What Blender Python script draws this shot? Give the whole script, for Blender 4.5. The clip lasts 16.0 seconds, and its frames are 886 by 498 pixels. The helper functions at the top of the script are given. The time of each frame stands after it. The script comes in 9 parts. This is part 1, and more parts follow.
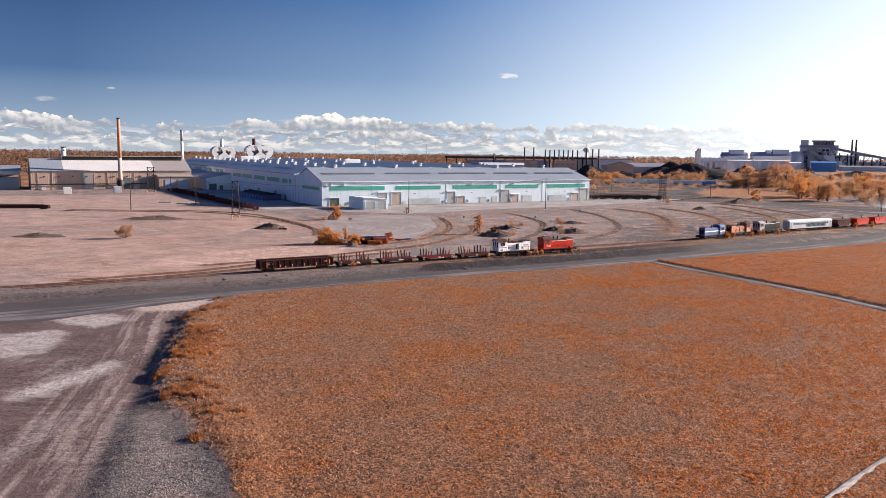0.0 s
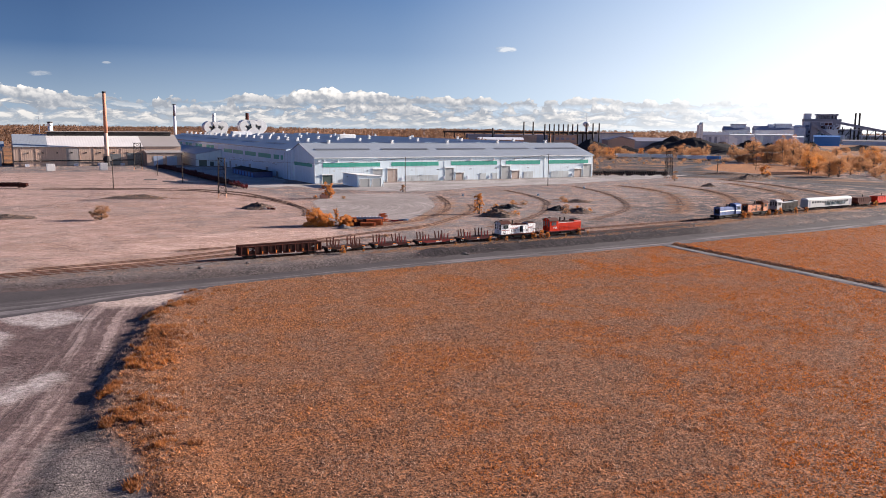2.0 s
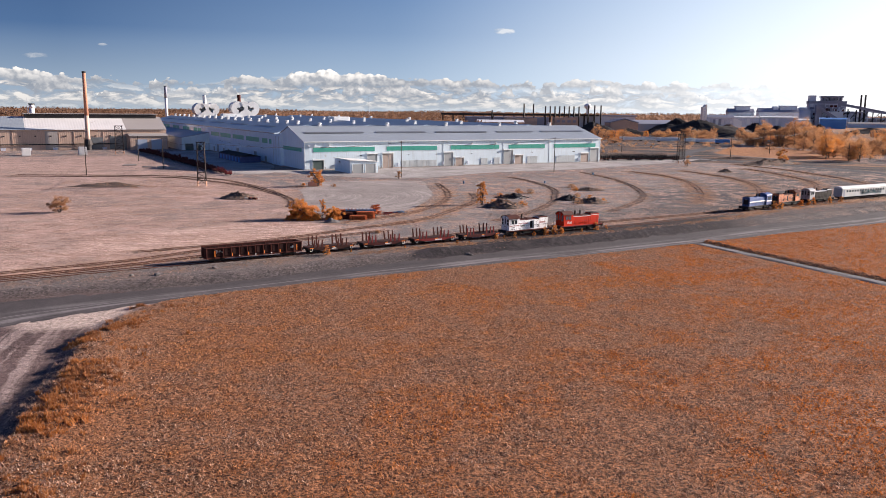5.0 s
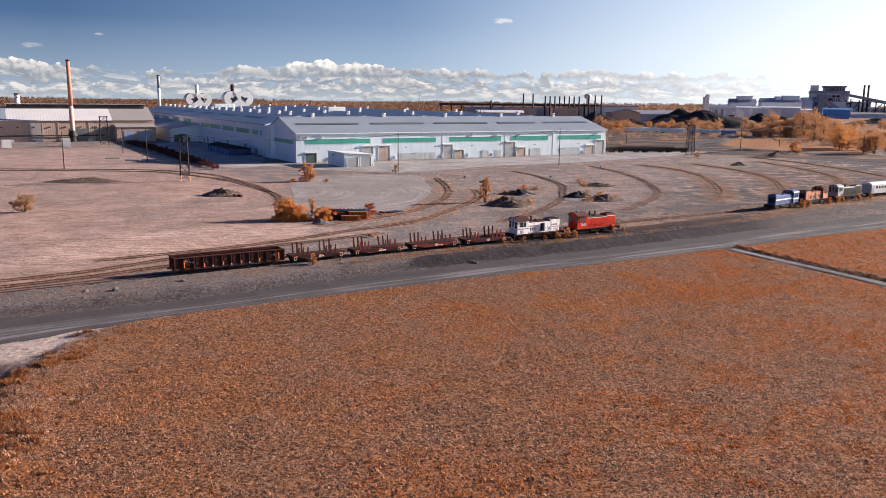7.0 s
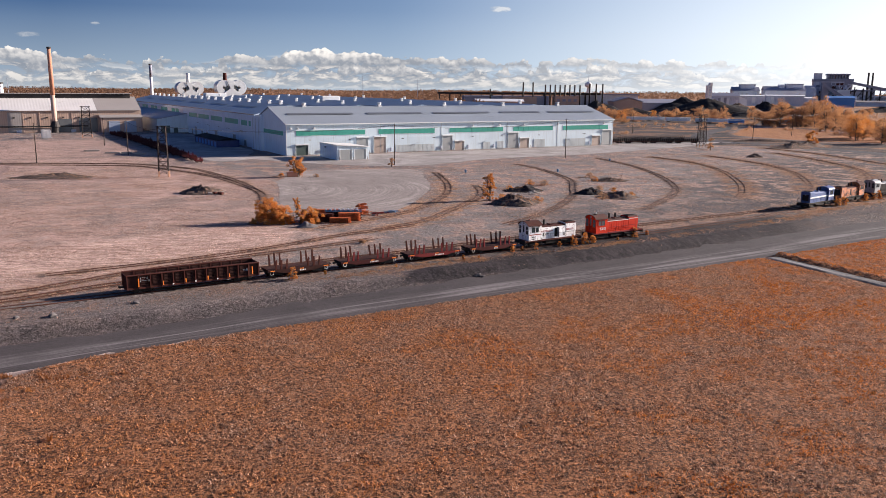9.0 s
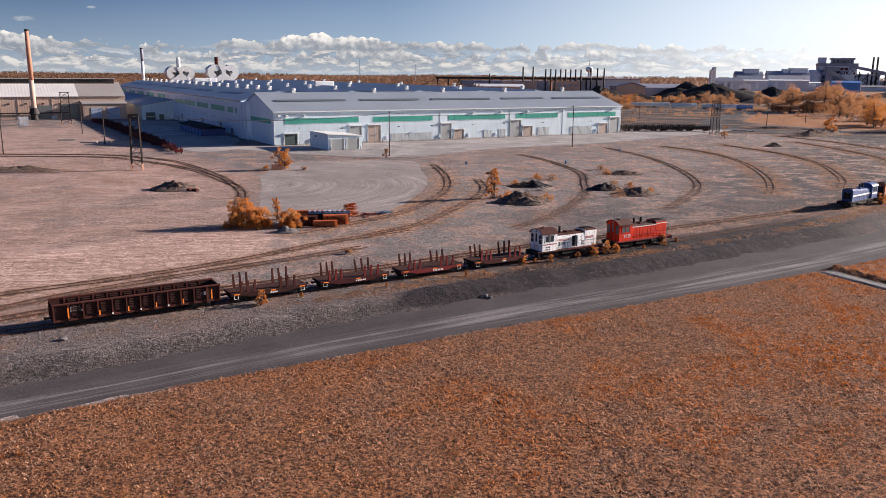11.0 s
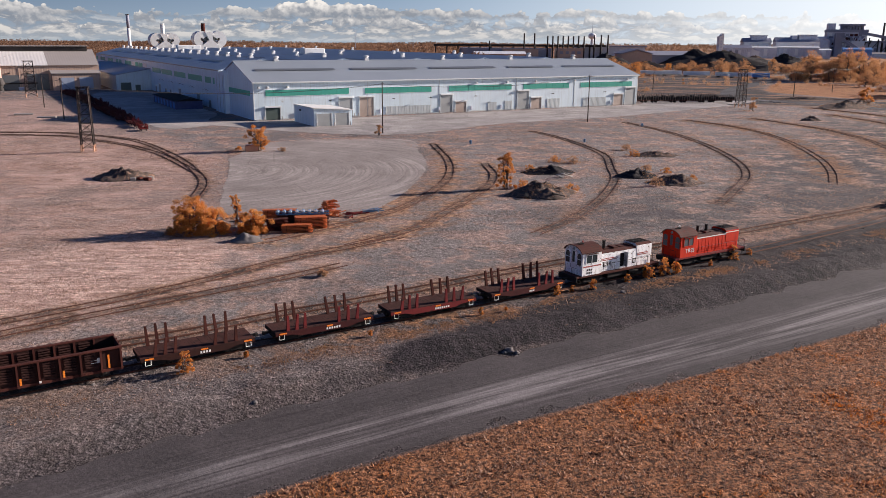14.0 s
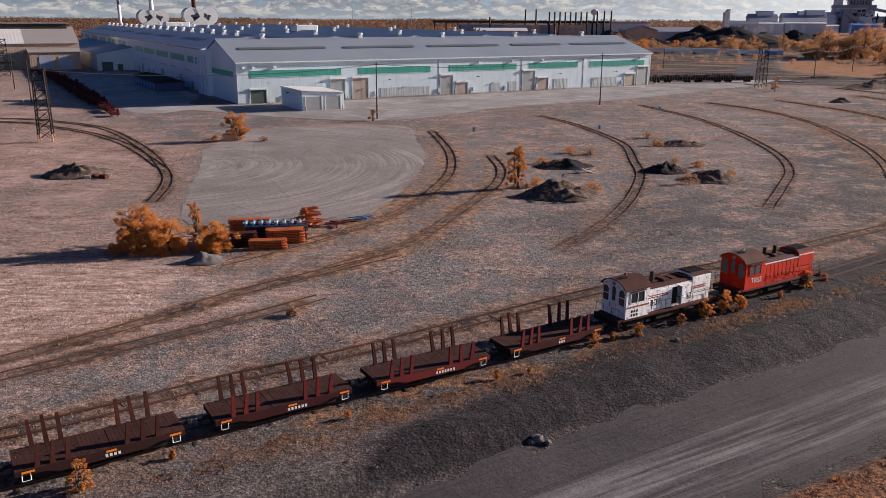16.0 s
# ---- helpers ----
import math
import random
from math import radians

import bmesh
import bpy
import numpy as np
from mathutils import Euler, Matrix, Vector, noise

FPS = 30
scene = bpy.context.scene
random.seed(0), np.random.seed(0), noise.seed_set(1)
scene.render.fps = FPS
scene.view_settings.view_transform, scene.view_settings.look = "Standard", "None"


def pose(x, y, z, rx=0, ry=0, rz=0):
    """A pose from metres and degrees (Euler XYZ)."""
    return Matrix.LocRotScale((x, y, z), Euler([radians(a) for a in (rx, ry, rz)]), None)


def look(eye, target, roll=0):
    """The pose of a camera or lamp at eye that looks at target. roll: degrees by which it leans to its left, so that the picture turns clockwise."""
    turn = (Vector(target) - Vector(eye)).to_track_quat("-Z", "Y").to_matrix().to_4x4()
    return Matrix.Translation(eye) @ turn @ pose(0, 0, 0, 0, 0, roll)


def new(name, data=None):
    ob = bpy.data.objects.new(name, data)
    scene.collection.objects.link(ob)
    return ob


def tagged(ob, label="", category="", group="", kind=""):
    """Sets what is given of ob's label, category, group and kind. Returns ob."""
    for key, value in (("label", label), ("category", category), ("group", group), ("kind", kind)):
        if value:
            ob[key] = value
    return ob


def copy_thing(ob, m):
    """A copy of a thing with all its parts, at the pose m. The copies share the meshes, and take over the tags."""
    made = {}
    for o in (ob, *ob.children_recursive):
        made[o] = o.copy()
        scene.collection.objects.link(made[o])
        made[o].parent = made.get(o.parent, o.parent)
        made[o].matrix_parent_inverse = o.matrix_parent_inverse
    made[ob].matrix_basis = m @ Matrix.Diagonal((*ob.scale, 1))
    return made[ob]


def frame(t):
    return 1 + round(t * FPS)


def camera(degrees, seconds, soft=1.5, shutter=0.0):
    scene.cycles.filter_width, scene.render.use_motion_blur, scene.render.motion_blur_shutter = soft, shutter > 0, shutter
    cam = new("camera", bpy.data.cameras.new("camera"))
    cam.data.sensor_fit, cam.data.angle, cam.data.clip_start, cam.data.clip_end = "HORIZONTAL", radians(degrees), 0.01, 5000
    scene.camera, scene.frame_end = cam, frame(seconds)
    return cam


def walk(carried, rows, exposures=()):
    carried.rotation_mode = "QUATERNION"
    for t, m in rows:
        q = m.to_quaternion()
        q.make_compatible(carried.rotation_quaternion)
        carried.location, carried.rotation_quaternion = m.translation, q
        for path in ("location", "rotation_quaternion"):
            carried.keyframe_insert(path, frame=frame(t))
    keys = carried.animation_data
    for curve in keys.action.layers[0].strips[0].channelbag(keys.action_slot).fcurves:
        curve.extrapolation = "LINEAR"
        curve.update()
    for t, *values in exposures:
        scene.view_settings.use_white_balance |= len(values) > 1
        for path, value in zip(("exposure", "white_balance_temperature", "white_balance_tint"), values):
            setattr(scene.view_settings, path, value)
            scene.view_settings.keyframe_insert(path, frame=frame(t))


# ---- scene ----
cam = camera(57.4, 16.0, 0.5)
PATH = [
    (0, (1.452, 3.685, 28.215), (1.538, 5.669, 27.974), 0.7),
    (0.5, (1.642, 7.595, 28.19), (1.729, 9.577, 27.933), 0.7),
    (1, (2.049, 11.58, 28.217), (2.138, 13.559, 27.944), 0.7),
    (1.5, (2.177, 15.77, 28.235), (2.268, 17.747, 27.946), 0.7),
    (2, (2.12, 20.051, 28.181), (2.211, 22.026, 27.879), 0.6),
    (2.5, (2.281, 24.107, 28.128), (2.374, 26.081, 27.816), 0.7),
    (3, (2.624, 27.943, 28.081), (2.718, 29.916, 27.761), 0.6),
    (3.5, (2.743, 31.914, 28.084), (2.837, 33.885, 27.758), 0.6),
    (4, (2.763, 36.087, 27.993), (2.857, 38.056, 27.661), 0.6),
    (6.5, (3.088, 57.996, 27.71), (3.188, 59.961, 27.349), 0.6),
    (7, (3.121, 62.577, 27.705), (3.222, 64.54, 27.338), 0.6),
    (7.5, (3.25, 67.323, 27.675), (3.351, 69.286, 27.302), 0.6),
    (8, (3.443, 72.13, 27.597), (3.546, 74.091, 27.219), 0.6),
    (8.5, (3.518, 77.117, 27.523), (3.623, 79.077, 27.138), 0.6),
    (9, (3.668, 82.211, 27.431), (3.773, 84.169, 27.038), 0.5),
    (11.5, (4.77, 107.54, 27.374), (4.88, 109.488, 26.935), 0.5),
    (12, (4.888, 112.667, 27.239), (4.999, 114.612, 26.788), 0.5),
    (12.5, (4.849, 117.867, 26.952), (4.961, 119.809, 26.487), 0.5),
    (13, (4.916, 123.162, 26.829), (5.029, 125.101, 26.353), 0.5),
    (13.5, (5.153, 128.469, 26.716), (5.266, 130.405, 26.227), 0.4),
    (14, (5.524, 133.74, 26.592), (5.637, 135.672, 26.09), 0.4),
    (14.5, (5.89, 138.97, 26.468), (6.002, 140.9, 25.953), 0.4),
    (15, (6.095, 144.15, 26.367), (6.208, 146.075, 25.839), 0.4),
    (15.5, (6.266, 149.239, 26.321), (6.381, 151.161, 25.78), 0.3),
    (16, (6.411, 154.282, 26.282), (6.525, 156.2, 25.728), 0.3),
]
walk(cam, [(t, look(eye, target, roll)) for t, eye, target, roll in PATH], [(0, 1.45), (7, 1.33), (12.5, 1.13), (14.5, 1.05), (15.5, 0.97), (16, 0.78)])

# ---------------------------------------------------------------- light
SUN_AZ, SUN_EL = 73.0, 16.5          # degrees to the right of +y, above the ground
world = bpy.data.worlds.new("world")
scene.world = world
world.use_nodes = True
_wt = world.node_tree


class Tree:
    """Short names for building node trees."""

    def __init__(self, tree):
        self.t = tree
        self.t.nodes.clear()

    def n(self, kind, **props):
        node = self.t.nodes.new(kind)
        for key, value in props.items():
            setattr(node, key, value)
        return node

    def put(self, socket, value):
        if isinstance(value, bpy.types.NodeSocket):
            self.t.links.new(value, socket)
        elif value is not None:
            if hasattr(socket.default_value, "__len__") and not hasattr(value, "__len__"):
                value = [value] * len(socket.default_value)
            elif hasattr(socket.default_value, "__len__") and len(value) == 3 and len(socket.default_value) == 4:
                value = (*value, 1)
            socket.default_value = value

    def math(self, op, a, b=None, c=None, clamp=False):
        node = self.n("ShaderNodeMath", operation=op, use_clamp=clamp)
        for k, v in enumerate((a, b, c)):
            if v is not None:
                self.put(node.inputs[k], v)
        return node.outputs[0]

    def mix(self, f, a, b, blend="MIX"):
        node = self.n("ShaderNodeMix", data_type="RGBA", blend_type=blend)
        self.put(node.inputs[0], f), self.put(node.inputs[6], a), self.put(node.inputs[7], b)
        return node.outputs[2]

    def noise(self, vec, scale, detail=3, rough=0.55, dist=0.0):
        node = self.n("ShaderNodeTexNoise")
        self.put(node.inputs["Vector"], vec), self.put(node.inputs["Scale"], scale)
        node.inputs["Detail"].default_value, node.inputs["Roughness"].default_value = detail, rough
        node.inputs["Distortion"].default_value = dist
        return node.outputs[0]

    def ramp(self, f, lo, hi, a=0.0, b=1.0):
        node = self.n("ShaderNodeMapRange", clamp=True)
        for k, v in enumerate((f, lo, hi, a, b)):
            self.put(node.inputs[k], v)
        return node.outputs[0]

    def vec(self, x, y, z):
        node = self.n("ShaderNodeCombineXYZ")
        for k, v in enumerate((x, y, z)):
            self.put(node.inputs[k], v)
        return node.outputs[0]

    def mapping(self, vec, scale=(1, 1, 1), rot=0.0, loc=(0, 0, 0)):
        node = self.n("ShaderNodeMapping")
        self.put(node.inputs[0], vec)
        node.inputs[1].default_value, node.inputs[2].default_value = loc, (0, 0, rot)
        node.inputs[3].default_value = scale
        return node.outputs[0]

    def attr(self, name):
        return self.n("ShaderNodeAttribute", attribute_name=name).outputs["Fac"]


def build_sky():
    w = Tree(_wt)
    sky = w.n("ShaderNodeTexSky", sky_type="NISHITA", sun_disc=False)
    sky.sun_elevation, sky.sun_rotation = radians(SUN_EL), radians(SUN_AZ)
    sky.air_density, sky.dust_density, sky.ozone_density = 1.0, 1.6, 2.0
    blue = w.mix(1.0, sky.outputs[0], (0.032, 0.050, 0.092), "MULTIPLY")
    pos = w.n("ShaderNodeTexCoord").outputs["Generated"]
    sep = w.n("ShaderNodeSeparateXYZ")
    w.put(sep.inputs[0], pos)
    az = w.math("MULTIPLY", w.math("ARCTAN2", sep.outputs[0], sep.outputs[1]), 57.2958)
    el = w.math("MULTIPLY", w.math("ARCSINE", sep.outputs[2]), 57.2958)
    # height of the cumulus tops, degrees over the horizon, along the view
    top = w.n("ShaderNodeValToRGB")
    w.put(top.inputs[0], w.ramp(az, -32, 32))
    ramp = top.color_ramp
    ramp.interpolation = "B_SPLINE"
    heights = [(-32, 2.5), (-26, 2.4), (-23, 2.1), (-19.7, 1.7), (-16.2, 1.45), (-11.8, 1.85), (-7.2, 2.4), (-4.8, 2.45),
               (-0.9, 2.4), (1.5, 1.85), (4.5, 2.3), (6.3, 1.65), (9.1, 1.65), (14, 2.2), (16.5, 1.85), (32, 1.5)]
    while len(ramp.elements) < len(heights):
        ramp.elements.new(0.5)
    for stop, (a, h) in zip(ramp.elements, heights):
        stop.position = (a + 32) / 64
        stop.color = (h / 5, h / 5, h / 5, 1)
    limit = w.math("MULTIPLY", top.outputs[0], 5.3)

    def puffs(da, de):
        """Cauliflower heads: a warped cell pattern with finer billows on it."""
        q = w.vec(w.math("ADD", az, da), w.math("MULTIPLY", w.math("ADD", el, de), 1.25), 3.7)
        out = None
        for scale, weight in ((0.75, 0.62), (1.9, 0.30), (4.6, 0.14)):
            cell = w.n("ShaderNodeTexVoronoi", feature="SMOOTH_F1")
            bend = w.n("ShaderNodeVectorMath", operation="ADD")
            warp = w.n("ShaderNodeTexNoise")
            w.put(warp.inputs["Vector"], q)
            warp.inputs["Scale"].default_value, warp.inputs["Detail"].default_value = scale * 0.8, 2
            shift = w.n("ShaderNodeVectorMath", operation="SCALE")
            w.put(shift.inputs[0], warp.outputs[1])
            shift.inputs["Scale"].default_value = 0.9 / scale
            w.put(bend.inputs[0], q)
            w.put(bend.inputs[1], shift.outputs[0])
            w.put(cell.inputs["Vector"], bend.outputs[0])
            cell.inputs["Scale"].default_value = scale
            cell.inputs["Smoothness"].default_value = 0.25
            lump = w.math("MULTIPLY", w.math("SUBTRACT", 0.75, cell.outputs["Distance"]), weight)
            out = lump if out is None else w.math("ADD", out, lump)
        return out

    here, lit = puffs(0.0, 0.0), puffs(0.20, 0.24)
    billow = w.ramp(w.math("SUBTRACT", here, lit), -0.12, 0.16)
    # far broken cloud below the heads: thin puffs over blue-grey gaps, lit from the right
    broken = w.noise(w.vec(w.math("MULTIPLY", az, 0.62), w.math("MULTIPLY", el, 1.9), 2.0), 1.0, 7, 0.60, 0.5)
    turned = w.noise(w.vec(w.math("MULTIPLY", w.math("ADD", az, 0.30), 0.62), w.math("MULTIPLY", w.math("ADD", el, 0.26), 1.9), 2.0), 1.0, 7, 0.60, 0.5)
    glow_ = w.ramp(w.math("ADD", w.math("SUBTRACT", broken, turned), w.math("MULTIPLY", w.math("SUBTRACT", broken, 0.5), 0.35)), -0.06, 0.15)
    puff = w.mix(glow_, (0.30, 0.335, 0.395), (0.93, 0.87, 0.82))
    cloud = w.mix(w.ramp(broken, 0.40, 0.50), (0.33, 0.40, 0.50), puff)
    cloud = w.mix(w.ramp(el, 1.0, 0.0, 0.0, 0.55), cloud, (0.50, 0.53, 0.565))
    cover = w.math("MULTIPLY", w.ramp(w.math("SUBTRACT", limit, el), 0.30, 1.1), w.ramp(w.math("ADD", broken, w.math("MULTIPLY", w.math("SUBTRACT", 1.4, el), 0.10)), 0.36, 0.50))
    # two rows of heaped heads with grey bases
    for base, high, freq, seed in ((0.75, 0.75, 0.8, 10.0), (1.30, 1.2, 0.5, 13.0)):
        swell = w.noise(w.vec(w.math("MULTIPLY", az, freq * 0.55), seed, 0.5), 1.0, 4, 0.6)
        low = w.math("ADD", base, w.math("MULTIPLY", w.math("SUBTRACT", w.noise(w.vec(w.math("MULTIPLY", az, freq * 0.4), seed, 3.0), 1.0, 2, 0.5), 0.5), 1.6))
        if seed == 13.0:
            tall = w.math("MULTIPLY", w.math("SUBTRACT", limit, base), w.ramp(swell, 0.25, 0.6, 0.6, 1.06))
        else:
            tall = w.math("MULTIPLY", w.ramp(swell, 0.36, 0.64, -0.5, 1.6), high)
        head = w.math("ADD", w.math("ADD", tall, base), w.math("MULTIPLY", w.math("SUBTRACT", here, 0.42), 0.55 + 0.5 * high))
        floor_ = w.math("ADD", low, w.math("MULTIPLY", w.math("SUBTRACT", w.noise(w.vec(w.math("MULTIPLY", az, freq * 2.2), el, seed), 1.0, 5, 0.65), 0.5), 0.9))
        mask = w.math("MULTIPLY", w.ramp(w.math("SUBTRACT", head, el), 0.0, 0.07), w.ramp(w.math("SUBTRACT", el, floor_), -0.22, 0.22))
        rise = w.ramp(w.math("DIVIDE", w.math("SUBTRACT", el, floor_), high), -0.05, 0.85)
        bright = w.math("MULTIPLY", rise, w.math("ADD", w.math("MULTIPLY", billow, 0.85), 0.22), None, True)
        tone = w.mix(bright, (0.27, 0.305, 0.365), (1.06, 1.0, 0.95))
        cover = w.math("MAXIMUM", cover, mask)
        cloud = w.mix(mask, cloud, tone)
    cover = w.math("MULTIPLY", cover, w.ramp(el, -0.5, 0.1))
    # small clouds high up
    ragged = w.noise(w.vec(w.math("MULTIPLY", az, 1.3), w.math("MULTIPLY", el, 3.0), 8.0), 1.0, 5, 0.65)
    for a0, e0, ra, re in ((6.8, 5.2, 0.75, 0.20), (-23.5, 2.95, 0.75, 0.15), (-19.6, 3.75, 0.28, 0.09)):
        d = w.math("ADD", w.math("POWER", w.math("DIVIDE", w.math("SUBTRACT", az, a0), ra), 2.0),
                   w.math("POWER", w.math("DIVIDE", w.math("SUBTRACT", el, e0), re), 2.0))
        spot = w.math("MULTIPLY", w.ramp(w.math("ADD", d, w.math("MULTIPLY", w.math("SUBTRACT", ragged, 0.5), 3.0)), 1.15, 0.3), 0.75 if a0 > 0 else 0.35)
        cloud = w.mix(spot, cloud, (0.92, 0.92, 0.93))
        cover = w.math("MAXIMUM", cover, spot)
    # horizon haze: blue away from the sun, whitening towards it
    low_air = w.math("EXPONENT", w.math("MULTIPLY", el, -0.13))
    side = w.ramp(az, -1, 36)
    deep = w.mix(w.ramp(el, 1.0, 5.0), (0.30, 0.39, 0.50), (0.090, 0.172, 0.335))
    deep = w.mix(w.ramp(el, 4.0, 12.0), deep, (0.024, 0.064, 0.185))
    mild = w.mix(w.ramp(el, 1.0, 11.0), (0.52, 0.66, 0.82), (0.10, 0.25, 0.56))
    veil = w.mix(w.ramp(az, -22, 22), deep, mild)
    veil = w.mix(w.math("POWER", side, 1.35), veil, w.mix(w.ramp(el, 3.0, 15.0), (1.22, 1.26, 1.31), (0.66, 0.82, 1.02)))
    hazy = w.mix(w.ramp(low_air, 0.06, 0.24), blue, veil)
    cloud = w.mix(w.math("MULTIPLY", w.math("POWER", side, 2.0), 0.9), cloud, (1.5, 1.5, 1.5))
    final = w.mix(cover, hazy, cloud)
    bg = w.n("ShaderNodeBackground")
    w.put(bg.inputs[0], final)
    bg.inputs[1].default_value = 0.42
    w.t.links.new(bg.outputs[0], w.n("ShaderNodeOutputWorld").inputs[0])


build_sky()
sun = new("sun", bpy.data.lights.new("sun", "SUN"))
sun.data.energy, sun.data.angle, sun.data.color = 5.0, radians(0.6), (1.0, 0.86, 0.77)
sun.matrix_world = look((0, 0, 0), (-math.sin(radians(SUN_AZ)) * math.cos(radians(SUN_EL)),
                                   -math.cos(radians(SUN_AZ)) * math.cos(radians(SUN_EL)), -math.sin(radians(SUN_EL))))

# ---------------------------------------------------------------- materials


def surface(name, a, b, scale=1.0, rough=0.8, metal=0.0, bump=0.3, grain=12.0, wear=None, wear_at=0.62, streak=None, ribs=0.0, rib_axis=0, depth=0.02, pieces=0.0):
    """A weathered surface: colours a and b by a broad noise and a grain, wear patches, streaks, ribs; metres."""
    m = bpy.data.materials.new(name)
    m.use_nodes = True
    k = Tree(m.node_tree)
    pos = k.n("ShaderNodeNewGeometry").outputs["Position"]
    obj = k.n("ShaderNodeTexCoord").outputs["Object"]
    broad = k.noise(pos, 0.35 * scale, 4, 0.6)
    fine = k.noise(pos, grain, 3, 0.6)
    f = k.math("ADD", k.math("MULTIPLY", k.ramp(broad, 0.3, 0.7), 0.65), k.math("MULTIPLY", k.ramp(fine, 0.25, 0.75), 0.35))
    col = k.mix(f, a, b)
    if wear:
        w = k.noise(pos, 1.3 * scale, 6, 0.68, 0.4)
        col = k.mix(k.ramp(w, wear_at, wear_at + 0.08), col, wear)
    if streak:
        s = k.noise(k.mapping(pos, (2.2, 2.2, 0.12)), 1.0, 4, 0.6)
        col = k.mix(k.math("MULTIPLY", k.ramp(s, 0.5, 0.75), 0.55), col, streak)
    if pieces:
        r = k.n("ShaderNodeObjectInfo").outputs["Random"]
        col = k.mix(k.math("MULTIPLY", r, pieces * 0.6), col, tuple(c * 0.45 for c in a))
    height = fine
    if ribs:
        sep = k.n("ShaderNodeSeparateXYZ")
        k.put(sep.inputs[0], obj)
        wave = k.math("SINE", k.math("MULTIPLY", sep.outputs[rib_axis], 6.28318 / ribs))
        height = k.math("ADD", k.math("MULTIPLY", fine, 0.3), k.ramp(wave, -0.6, 0.6))
    bs = k.n("ShaderNodeBsdfPrincipled")
    k.put(bs.inputs["Base Color"], col)
    k.put(bs.inputs["Roughness"], k.ramp(fine, 0.2, 0.8, max(rough - 0.12, 0.05), min(rough + 0.1, 1.0)))
    bs.inputs["Metallic"].default_value = metal
    bs.inputs["Specular IOR Level"].default_value = 0.18 if rough >= 0.75 else 0.45
    if bump:
        bm_ = k.n("ShaderNodeBump")
        bm_.inputs["Strength"].default_value, bm_.inputs["Distance"].default_value = bump, depth
        k.put(bm_.inputs["Height"], height)
        k.put(bs.inputs["Normal"], bm_.outputs[0])
    k.t.links.new(bs.outputs[0], k.n("ShaderNodeOutputMaterial").inputs[0])
    return m


def foliage(name, a, b, c):
    """Leaves and blades: three colours, chosen leaf by leaf and by broad patches."""
    m = bpy.data.materials.new(name)
    m.use_nodes = True
    k = Tree(m.node_tree)
    geo = k.n("ShaderNodeNewGeometry")
    rnd = geo.outputs["Random Per Island"]
    patch = k.noise(geo.outputs["Position"], 0.10, 5, 0.65)
    patch2 = k.noise(geo.outputs["Position"], 1.5, 4, 0.7)
    f = k.math("ADD", k.math("MULTIPLY", k.ramp(patch, 0.35, 0.65), 0.6), k.math("MULTIPLY", k.ramp(patch2, 0.3, 0.7), 0.4))
    col = k.mix(k.ramp(k.math("ADD", f, k.math("MULTIPLY", rnd, 0.5)), 0.45, 1.25), a, b)
    col = k.mix(k.math("MULTIPLY", k.ramp(rnd, 0.72, 0.9), 0.8), col, c)
    bs = k.n("ShaderNodeBsdfPrincipled")
    k.put(bs.inputs["Base Color"], col)
    bs.inputs["Roughness"].default_value = 0.85
    tr = k.n("ShaderNodeBsdfTranslucent")
    k.put(tr.inputs[0], col)
    mixer = k.n("ShaderNodeMixShader")
    mixer.inputs[0].default_value = 0.5
    k.t.links.new(bs.outputs[0], mixer.inputs[1])
    k.t.links.new(tr.outputs[0], mixer.inputs[2])
    k.t.links.new(mixer.outputs[0], k.n("ShaderNodeOutputMaterial").inputs[0])
    return m


